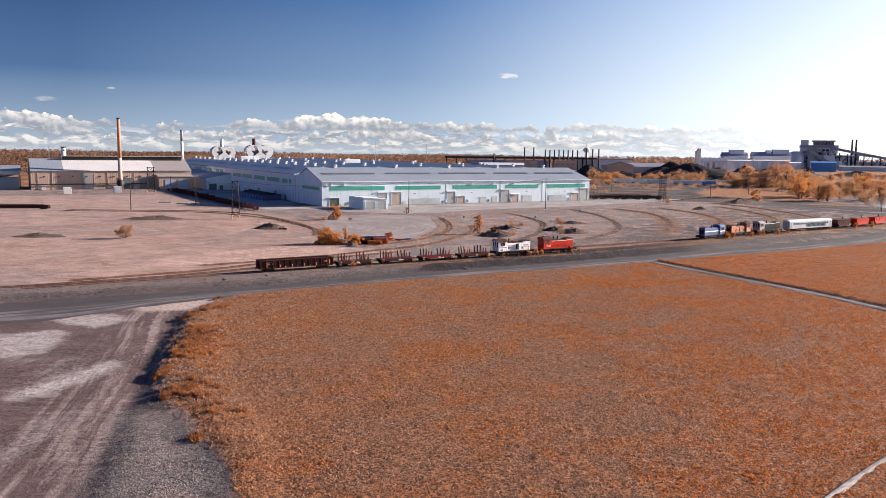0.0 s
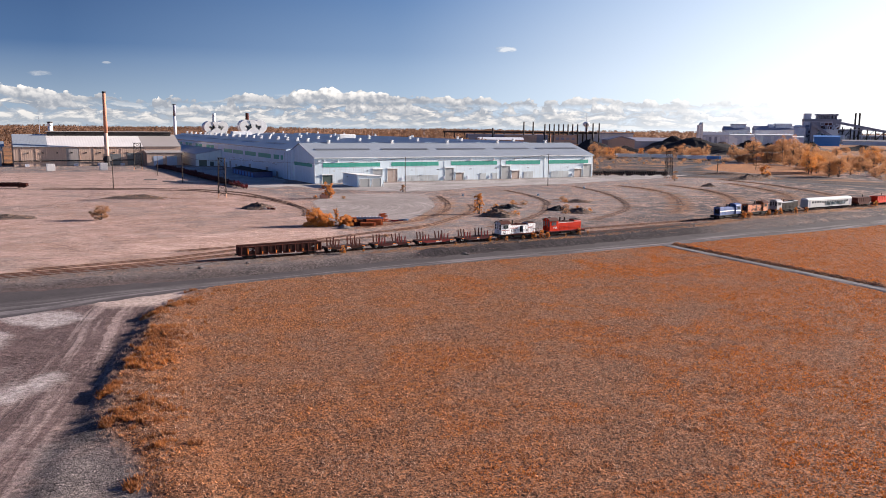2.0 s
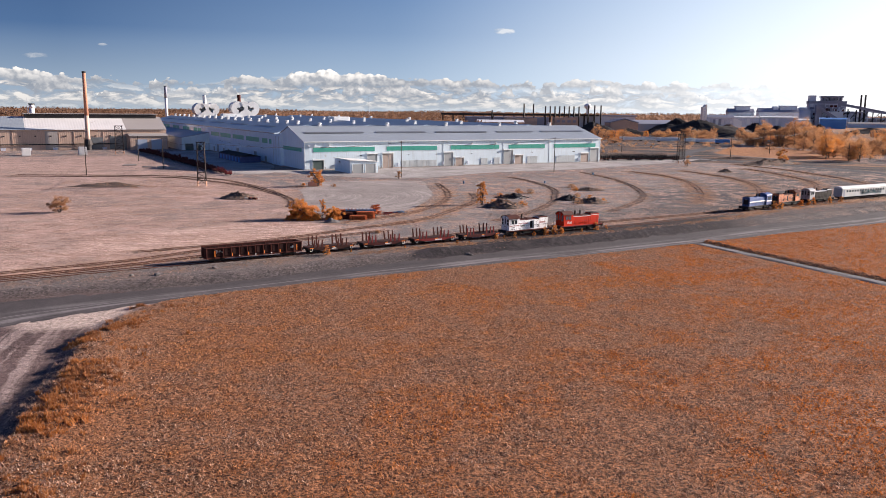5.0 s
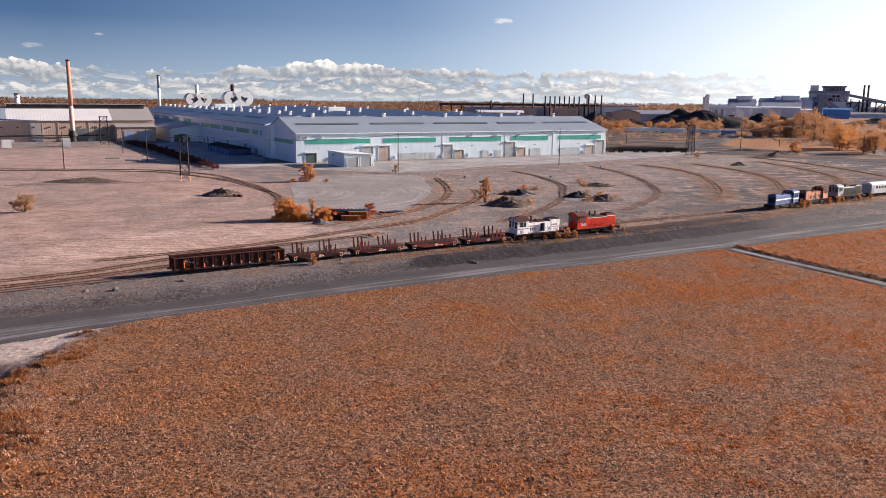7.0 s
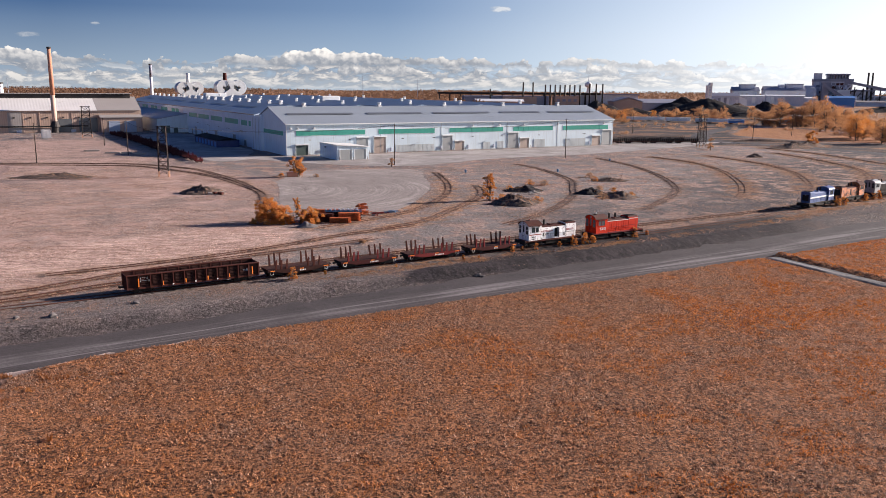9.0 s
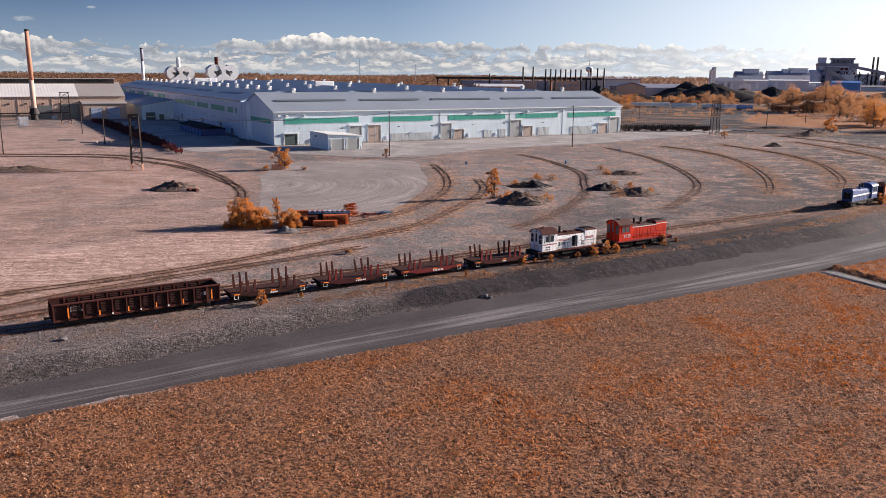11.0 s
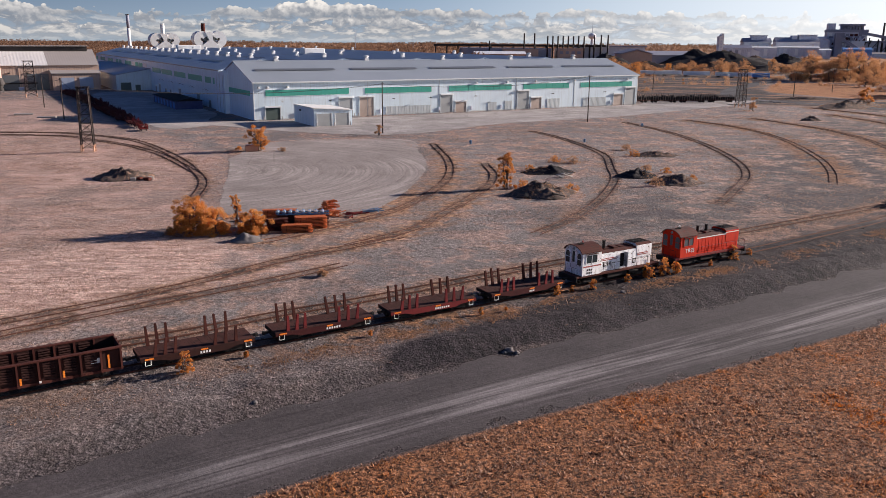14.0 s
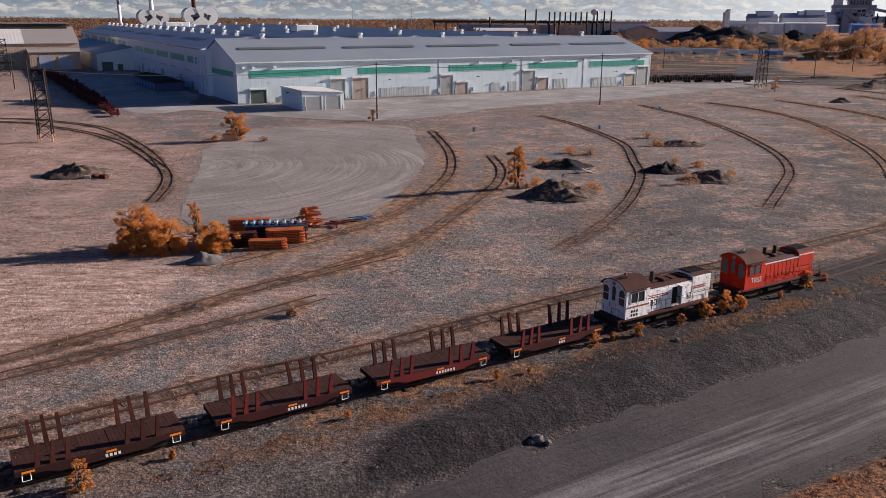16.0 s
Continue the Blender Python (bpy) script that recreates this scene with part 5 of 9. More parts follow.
            prism(bm, [(c - hw, 0), (c + hw, 0), (c + hw, E2 - 0.3), (c, R2 - 0.3), (c - hw, E2 - 0.3)], v, v + 0.4, 1)
            part("hall_gable", bm, WALL, w)
        step = 17.5 if k == 0 else 34 if k == 1 else 70
        v = D + 14 + 7 * (k % 2)
        while v < V1 - 5:
            twin(vent, pose(c, v, R2 + 0.5))
            v += step
        for v in np.arange(D + 30, V1 - 30, 52.0):
            bm = bmesh.new()
            z0, z1 = E2 + (R2 - E2) * 0.50, E2 + (R2 - E2) * 0.62
            prism(bm, [(c - hw * 0.50, z0 + 0.03), (c - hw * 0.38, z1 + 0.03), (c - hw * 0.38, z1 + 0.07), (c - hw * 0.50, z0 + 0.07)], v, v + 34, 1)
            part("skylight", bm, SKYLT, w)
    # west wall of the halls, its glazing and fittings
    bm = bmesh.new()
    box(bm, 0, 0.4, D, 391.5, 0, E2 - 0.3)
    part("west_wall", bm, WALL_V, w)
    bm = bmesh.new()
    box(bm, L - 0.4, L, D, 470, 0, E2 - 0.3)
    part("east_wall", bm, WALL_V, w)
    bm = bmesh.new()
    box(bm, -0.35, -0.02, D, 391, E2 - 0.35, E2 + 0.05)
    part("gutter", bm, SKYLT, w)
    for v0, v1 in ((46.5, 52), (55, 64.3), (69.7, 93.8), (99.1, 122.1), (127, 150.6), (153.3, 174)):
        bm = bmesh.new()
        box(bm, -0.10, -0.004, v0, v1, 9.6, 11.9)
        part("window", bm, GREEN_V, w)
    for k, v in enumerate(np.arange(190, 385, 12.0)):
        bm = bmesh.new()
        box(bm, -0.10, -0.004, v, v + 10, 11.0, 13.2)
        part("window", bm, GREEN_V if k % 3 else TRIM, w)
    for v, h, wd in ((57, 3, 3.2), (75, 4.5, 4.5), (110, 4.5, 4.5), (131, 3, 2.5), (142, 3, 3), (156, 4.5, 4), (166, 3, 3)):
        bm = bmesh.new()
        box(bm, -0.12, -0.004, v, v + wd, 0, h)
        door = part("door", bm, DOORG, w)
        bm = bmesh.new()
        box(bm, -0.5, -0.004, v - 0.2, v + wd + 0.2, h, h + 0.35)
        part("canopy", bm, TRIM, door)
    for v in (60, 84, 104, 126, 146):
        bm = bmesh.new()
        tube(bm, [(0, v, 6.5), (-1.4, v, 7.3), (-2.2, v, 7.1)], 0.07)
        part("wall_lamp", bm, DARKM, w)
    # tall stair tower in the angle
    bm = bmesh.new()
    prism(bm, [(29.5, 0), (43.2, 0), (43.2, 14.2), (29.5, 15.4)], -1.6, 0.0, 0)
    part("stair_tower", bm, WALL_V, w)
    for v in (31.5, 36, 40):
        bm = bmesh.new()
        box(bm, -1.75, -1.6, v, v + 0.2, 0.4, 13.8)
        part("downpipe", bm, FENCE, w)
    # lean-to on the west side
    bm = bmesh.new()
    prism(bm, [(0, 0), (-17, 0), (-17, 8.2), (0, 11.0)], 180, 180.4, 1)
    part("lean_to_front", bm, WALL, w)
    bm = bmesh.new()
    box(bm, -17, -16.6, 180.4, 345, 0, 8.0)
    part("lean_to_wall", bm, FENCE, w)
    roof_slope("lean_to_roof", -17.6, -0.05, 179.5, 345.5, 8.1, 11.1, ROOF, w, False)
    for u0, u1, h in ((-15, -10, 4.2), (-8, -5.5, 3.0)):
        bm = bmesh.new()
        box(bm, u0, u1, 179.86, 179.99, 0, h)
        part("door", bm, DOORD, w)
    # big curved ducts of a dust plant on the far roof
    def duct_band(bm, cu, cz, ro, ri, a0, a1, v0, v1, steps=16):
        outer = [(cu + ro * math.cos(a), cz + ro * math.sin(a)) for a in np.linspace(a0, a1, steps)]
        inner = [(cu + ri * math.cos(a), cz + ri * math.sin(a)) for a in np.linspace(a1, a0, steps)]
        prism(bm, outer + inner, v0, v1, 1)

    for u, v, s in ((64, 470, 0.85), (104, 478, 1.0)):
        # two broad hooded bends back to back over one funnel
        for cu, a0, a1 in ((-7.2, 0.55, 4.9), (7.2, -1.75, 2.6)):
            bm = bmesh.new()
            duct_band(bm, u + s * cu, 18.5 + s * 6.6, s * 7.0, s * 1.3, a0, a1, v - 6, v + 6, 22)
            part("curved_duct", bm, VENTW, w, "large white curved extraction duct", False)
            # dark filling added for the shade inside the bend's mouth
            bm = bmesh.new()
            duct_band(bm, u + s * cu, 18.5 + s * 6.6, s * 6.2, s * 0.5, a0 - 0.9 if cu < 0 else a1, a0 if cu < 0 else a1 + 0.9, v - 2.5, v + 6, 10)
            part("duct_lining", bm, SKYLT, w)
        bm = bmesh.new()
        prism(bm, [(u - 13 * s, 16.5), (u + 13 * s, 16.5), (u + 7.5 * s, 18.5 + 1.5 * s), (u + 2.0 * s, 18.5 + 6.0 * s), (u + 2.6 * s, 18.5 + 13 * s), (u - 4.4 * s, 18.5 + 13 * s), (u - 1.0 * s, 18.5 + 6.0 * s), (u - 7.5 * s, 18.5 + 1.5 * s)], v - 6.4, v + 5.5, 1)
        part("duct_trunk", bm, VENTW, w)
    for u, v, z in ((66, 482, 38), (103, 492, 39)):
        bm = bmesh.new()
        cyl(bm, (u, v, 16), (u, v, z), 1.9, 1.7, 14)
        part("roof_flue", bm, VENTW if u < 80 else RUST, w)
    for u, v, wd in ((46, 330, 16), (80, 170, 12)):
        bm = bmesh.new()
        box(bm, u, u + wd, v, v + 8, 16, 21.4, 0.4)
        part("roof_monitor", bm, VENTW, w)
    return w


warehouse()


def loading_annex():
    a = empty("loading_annex", B @ pose(17.4, -17, 0), "small white loading shed with two grey roller doors", "shed")
    hu, hv = 6.4, 9.0
    bm = bmesh.new()
    box(bm, -hu, -hu + 0.25, -hv, hv, 0, 5.55)
    part("west_wall", bm, WALL_V, a)
    bm = bmesh.new()
    box(bm, hu - 0.25, hu, -hv, hv, 0, 4.75)
    part("east_wall", bm, WALL_V, a)
    for v in (-hv, hv - 0.25):
        bm = bmesh.new()
        prism(bm, [(-hu + 0.25, 0), (hu - 0.25, 0), (hu - 0.25, 4.75), (-hu + 0.25, 5.55)], v, v + 0.25, 1)
        part("end_wall", bm, WALL, a)
    bm = bmesh.new()
    prism(bm, [(-hu - 0.4, 5.75), (hu + 0.4, 4.85), (hu + 0.4, 5.0), (-hu - 0.4, 5.95)], -hv - 0.5, hv + 0.5, 1)
    part("roof", bm, PALEROOF, a)
    for u0, u1 in ((-5.3, -0.6), (0.7, 5.2)):
        bm = bmesh.new()
        box(bm, u0, u1, -hv - 0.06, -hv - 0.004, 0, 4.0)
        door = part("door", bm, DOORG, a)
        for u in (u0 - 0.25, u1):
            bm = bmesh.new()
            box(bm, u, u + 0.25, -hv - 0.16, -hv - 0.004, 0, 4.2)
            part("jamb", bm, TRIM, door)
    for u in (-5.7, 0.05, 5.6):
        bm = bmesh.new()
        cyl(bm, (u, -hv - 0.7, 0), (u, -hv - 0.7, 1.3), 0.14, sides=8)
        part("bollard", bm, LIGHTP, a)
    bm = bmesh.new()
    box(bm, -hu - 0.5, -hu, 2.2, 2.8, 4.2, 4.6)
    part("wall_lamp", bm, DARKM, a)


loading_annex()


DOORB = surface("pale_blue_shutter", (0.26, 0.31, 0.42), (0.35, 0.41, 0.53), 0.6, 0.6, 0, 0.4, 4, ribs=0.35, rib_axis=2)


def tan_factory():
    f = empty("tan_factory", B @ pose(-72, 205, 0), "weathered tan factory shed with a patched pale roof", "factory")
    h = 50.5
    bm = bmesh.new()
    box(bm, -h, h, 0, 0.4, 0, 12.6)
    part("front_wall", bm, TANW, f)
    for u in (-h, h - 0.4):
        bm = bmesh.new()
        prism(bm, [(0.4, 0), (44, 0), (44, 12.4), (22, 19.8), (0.4, 12.4)], u, u + 0.4, 0)
        part("gable", bm, TANW, f)
    for u0, u1, m_ in ((-h, -31, ROOF), (-31, 26, WHITER), (26, h, TANR)):
        roof_slope("roof", u0, u1, -0.8, 22, 12.5, 20.0, m_, f, True, 0.25, 0.0)
    roof_slope("roof", -h, h, 44.8, 22, 12.5, 20.0, TANR, f, True, 0.25, 0.0)
    bm = bmesh.new()
    box(bm, -30, h - 3, 19, 25, 19, 21.6)
    part("ridge_monitor", bm, DARKM, f)
    bm = bmesh.new()
    box(bm, -31, h - 2, 18, 26, 21.6, 22.0)
    part("monitor_roof", bm, TANR, f)
    # window bays and pilasters
    for u in np.arange(-h + 4, h - 30, 8.4):
        bm = bmesh.new()
        box(bm, u, u + 0.5, -0.2, -0.004, 0, 12.2)
        part("pilaster", bm, TANW, f)
        bm = bmesh.new()
        box(bm, u + 3.5, u + 4.5, -0.5, -0.004, 8.2, 8.9)
        part("wall_lamp", bm, DARKM, f)
    bm = bmesh.new()
    box(bm, -h + 30, -h + 37, -0.14, -0.004, 0, 11.5)
    part("dark_panel", bm, TANR, f)
    for u0, u1, hh in ((2, 13, 7.6), (16, 26, 8.2)):
        bm = bmesh.new()
        box(bm, u0, u1, -0.16, -0.004, 0, hh)
        part("door", bm, SKYLT, f)
    # low front block with blue-grey doors
    bm = bmesh.new()
    box(bm, 27, h - 1, -9, -0.01, 0, 8.4)
    part("porch", bm, TANW, f)
    bm = bmesh.new()
    prism(bm, [(-9.6, 8.4), (-0.02, 9.6), (-0.02, 9.9), (-9.6, 8.7)], 26.5, h - 0.5, 0)
    part("porch_roof", bm, TANR, f)
    for u0, u1, m_ in ((31, 37, DOORB), (39.5, 46, DOORB)):
        bm = bmesh.new()
        box(bm, u0, u1, -9.16, -9.004, 0, 6.4)
        part("door", bm, m_, f)
    bm = bmesh.new()
    tube(bm, [(-h, -0.8, 3.6), (h - 30, -0.8, 3.6)], 0.35, 8)
    part("wall_pipe", bm, DARKM, f)
    for u in np.arange(-h + 6, h - 30, 14):
        bm = bmesh.new()
        box(bm, u, u + 2.5, -2.4, -0.4, 0, 1.6)
        part("plinth_block", bm, GREYM, f)
    return f


tan_factory()


def low_shed():
    s = empty("open_shed", B @ pose(-176, 232, 0), "long low shed with pale fascia and open bays", "shed")
    bm = bmesh.new()
    box(bm, -52, 48, 0, 26, 9.0, 11.5)
    part("fascia", bm, WHITER, s)
    bm = bmesh.new()
    prism(bm, [(-1, 11.5), (26, 14.5), (26, 14.8), (-1, 11.8)], -53, 49, 0)
    part("roof", bm, ROOF, s)
    bm = bmesh.new()
    box(bm, -52, 48, 25, 26, 0, 9.0)
    part("back_wall", bm, TANW, s)
    for u in np.arange(-52, 49, 10.0):
        bm = bmesh.new()
        box(bm, u - 0.4, u + 0.4, 0, 0.8, 0, 9.0)
        part("post", bm, LIGHTP, s)
    bm = bmesh.new()
    prism(bm, [(8, 0), (47, 0), (47, 7.5), (30, 7.5)], -14, -0.5, 1)
    part("ramp_bank", bm, GREYD, s)


low_shed()


def chimney(x, y, z, r0, r1, label, split, name="chimney", low_=None, high_=None):
    c = empty(name, pose(x, y, 0), label, "chimney")
    bm = bmesh.new()
    cyl(bm, (0, 0, -0.2), (0, 0, z * split), r0, r0 + (r1 - r0) * split, 20)
    part("lower_shaft", bm, low_ or STACKG, c, smooth=True)
    bm = bmesh.new()
    cyl(bm, (0, 0, z * split), (0, 0, z), r0 + (r1 - r0) * split, r1, 20)
    part("upper_shaft", bm, high_ or BRICKST, c, smooth=True)
    bm = bmesh.new()
    cyl(bm, (0, 0, z - 0.1), (0, 0, z + 0.9), r1 * 1.18, sides=20)
    part("rim", bm, DARKM, c)
    bm = bmesh.new()
    cyl(bm, (0, 0, -0.2), (0, 0, 3.2), r0 * 1.3, r0 * 1.25, 16)
    cyl(bm, (0, 0, 3.2), (0, 0, 6.5), r0 * 1.9, r0 * 1.1, 16)
    part("base", bm, DARKM, c)
    return c


chimney(-191.5, 556, 46.5, 1.45, 1.0, "tall brick-red chimney with a pale lower shaft", 0.45)

# ---------------------------------------------------------------- railway
RAIL_TOP = 0.42


def at_track(line, s):
    """Place and heading on a track, s metres from its start."""
    seg = np.r_[0, np.cumsum(np.linalg.norm(np.diff(line, axis=0), axis=1))]
    x, y = np.interp(s, seg, line[:, 0]), np.interp(s, seg, line[:, 1])
    d = directions(line)
    return x, y, math.degrees(math.atan2(np.interp(s, seg, d[:, 1]), np.interp(s, seg, d[:, 0])))


def nearest_s(line, p):
    seg = np.r_[0, np.cumsum(np.linalg.norm(np.diff(line, axis=0), axis=1))]
    return seg[np.argmin(np.hypot(line[:, 0] - p[0], line[:, 1] - p[1]))]


def on_track(line, p, flip=False):
    x, y, a = at_track(line, nearest_s(line, p))
    return pose(x, y, RAIL_TOP, 0, 0, a + (180 if flip else 0))


def wheelset(name, x, parent, r=0.42):
    bm = bmesh.new()
    for y in (-0.75, 0.75):
        s = 1 if y > 0 else -1
        cyl(bm, (x, y - 0.07 * s, r), (x, y + 0.06 * s, r), r, sides=18)
        cyl(bm, (x, y - 0.10 * s, r), (x, y - 0.065 * s, r), r + 0.03, sides=18)
    cyl(bm, (x, -0.95, r), (x, 0.95, r), 0.08, sides=8)
    return part(name, bm, BLK, parent)


def bogie(x, parent, wheelbase=1.75, r=0.42):
    bm = bmesh.new()
    for y in (-1.0, 1.0):
        prism(bm, [(x - wheelbase / 2 - 0.35, r - 0.12), (x - wheelbase / 2 + 0.3, r - 0.12), (x - 0.35, 0.22), (x + 0.35, 0.22), (x + wheelbase / 2 - 0.3, r - 0.12),
                   (x + wheelbase / 2 + 0.35, r - 0.12), (x + wheelbase / 2 + 0.35, r + 0.15), (x + 0.4, r + 0.33), (x - 0.4, r + 0.33), (x - wheelbase / 2 - 0.35, r + 0.15)], y - 0.09, y + 0.09, 1)
        for dx in (-wheelbase / 2, wheelbase / 2):
            box(bm, x + dx - 0.16, x + dx + 0.16, y - 0.15, y + 0.15, r - 0.14, r + 0.14, 0.03)
        for dx in (-0.22, 0.0, 0.22):
            cyl(bm, (x + dx, y, 0.28), (x + dx, y, 0.62), 0.07, sides=6)
    box(bm, x - 0.25, x + 0.25, -1.05, 1.05, 0.42, 0.72)
    frame_ = part("bogie", bm, BLK, parent)
    wheelset("wheelset", x - wheelbase / 2, frame_, r)
    wheelset("wheelset", x + wheelbase / 2, frame_, r)


def coupler(x, way, parent):
    bm = bmesh.new()
    box(bm, min(x, x + way * 0.55), max(x, x + way * 0.55), -0.09, 0.09, 0.72, 0.92)
    box(bm, min(x + way * 0.45, x + way * 0.75), max(x + way * 0.45, x + way * 0.75), -0.17, 0.15, 0.68, 0.97, 0.04)
    part("coupler", bm, BLK, parent)


def step_irons(bm, x, y, z0, z1, wd=0.45):
    tube(bm, [(x, y, z1), (x, y, z0), (x + wd, y, z0), (x + wd, y, z1)], 0.025, 4)


def gondola(m, label, paint, length=17.2, high=2.75, reflect=True):
    g = empty("gondola_wagon", m, label, "rail wagon", "wagons of the parked train")
    L, w, floor = length / 2, 1.48, 0.95
    bm = bmesh.new()
    box(bm, -L, L, -w + 0.1, w - 0.1, floor - 0.12, floor)
    box(bm, -L, L, -0.35, 0.35, 0.45, floor - 0.12)
    part("floor", bm, paint, g)
    posts = 12
    for y, s in ((-w, 1), (w, -1)):
        bm = bmesh.new()
        box(bm, -L, L, min(y, y + 0.05 * s), max(y, y + 0.05 * s), floor - 0.12, high - 0.12)
        # side panels coloured darker than the posts: shade of the pockets put in
        side = part("side", bm, RUST_BLACK_SHADE, g)
        bm = bmesh.new()
        box(bm, -L - 0.05, L + 0.05, min(y - 0.22 * s, y + 0.1 * s), max(y - 0.22 * s, y + 0.1 * s), high - 0.14, high, 0.02)
        part("top_chord", bm, paint, side)
        bm = bmesh.new()
        box(bm, -L, L, min(y - 0.1 * s, y), max(y - 0.1 * s, y), floor - 0.3, floor - 0.08)
        part("sill", bm, paint, side)
        for k in range(posts + 1):
            x = -L + 0.08 + (2 * L - 0.16) * k / posts
            bm = bmesh.new()
            box(bm, x - 0.07, x + 0.07, min(y - 0.22 * s, y), max(y - 0.22 * s, y), floor - 0.25, high - 0.14)
            part("post", bm, paint, side)
            if 0 < k < posts:
                bm = bmesh.new()
                box(bm, x - 0.08, x + 0.08, min(y + 0.05 * s, y + 0.13 * s), max(y + 0.05 * s, y + 0.13 * s), floor, high - 0.14)
                part("inner_post", bm, paint, side)
            if k < posts:
                bm = bmesh.new()
                x1 = -L + 0.08 + (2 * L - 0.16) * (k + 1) / posts
                if 0 < k < posts - 1:
                    for j in range(6):
                        z = floor + 0.28 + 0.2 * j
                        cyl(bm, (x + 0.3, y - 0.02 * s, z), (x1 - 0.3, y - 0.02 * s, z), 0.085, sides=6)
                    part("corrugation", bm, RUST_BLACK_SHADE, side)
                    bm = bmesh.new()
                    for j in range(6):
                        z = floor + 0.28 + 0.2 * j
                        cyl(bm, (x + 0.3, y + 0.07 * s, z), (x1 - 0.3, y + 0.07 * s, z), 0.07, sides=6)
                    part("inner_corrugation", bm, RUST_BLACK_SHADE, side)
                else:
                    bm.free()
        if reflect:
            for k in (0.9, 3, 5, 7, 9, 11.2):
                x = -L + 2 * L * k / posts
                tall = k in (0.9, 11.2)
                bm = bmesh.new()
                box(bm, x + 0.10, x + 0.24, y - 0.235 * s - 0.006, y - 0.235 * s + 0.006, floor + (0.05 if tall else -0.05), floor + (1.15 if tall else 0.5))
                part("reflector", bm, SAFETY, side)
            for k in (4, 6, 8):
                x = -L + 2 * L * k / posts
                bm = bmesh.new()
                box(bm, x - 0.08, x + 0.08, y - 0.235 * s - 0.006, y - 0.235 * s + 0.006, floor - 0.14, floor + 0.05)
                part("reflector", bm, WHITEP, side)
            bm = bmesh.new()
            for r_, n_ in ((0, 4), (1, 5)):
                for c in range(n_):
                    x = -L + 1.75 + c * 0.26
                    box(bm, x, x + 0.18, y - 0.025 * s - 0.004, y - 0.025 * s + 0.004, floor + 0.95 - r_ * 0.34, floor + 1.2 - r_ * 0.34)
            box(bm, L - 2.3, L - 1.6, y - 0.025 * s - 0.004, y - 0.025 * s + 0.004, floor + 0.55, floor + 0.95)
            part("lettering", bm, WHITEP, side)
    for x, s in ((-L, 1), (L, -1)):
        bm = bmesh.new()
        box(bm, min(x, x + 0.06 * s), max(x, x + 0.06 * s), -w + 0.05, w - 0.05, floor - 0.12, high - 0.1)
        end = part("end", bm, paint, g)
        for y in (-0.9, 0, 0.9):
            bm = bmesh.new()
            box(bm, min(x - 0.12 * s, x), max(x - 0.12 * s, x), y - 0.06, y + 0.06, floor - 0.1, high - 0.15)
            part("rib", bm, paint, end)
        bm = bmesh.new()
        for j in range(5):
            tube(bm, [(x - 0.08 * s, -w + 0.1, 0.7 + 0.4 * j), (x - 0.08 * s, -w + 0.55, 0.7 + 0.4 * j)], 0.02, 4)
        part("ladder", bm, paint, end)
        coupler(x, -s, g)
    for x in (-L + 2.2, L - 2.2):
        bogie(x, g)
    return g


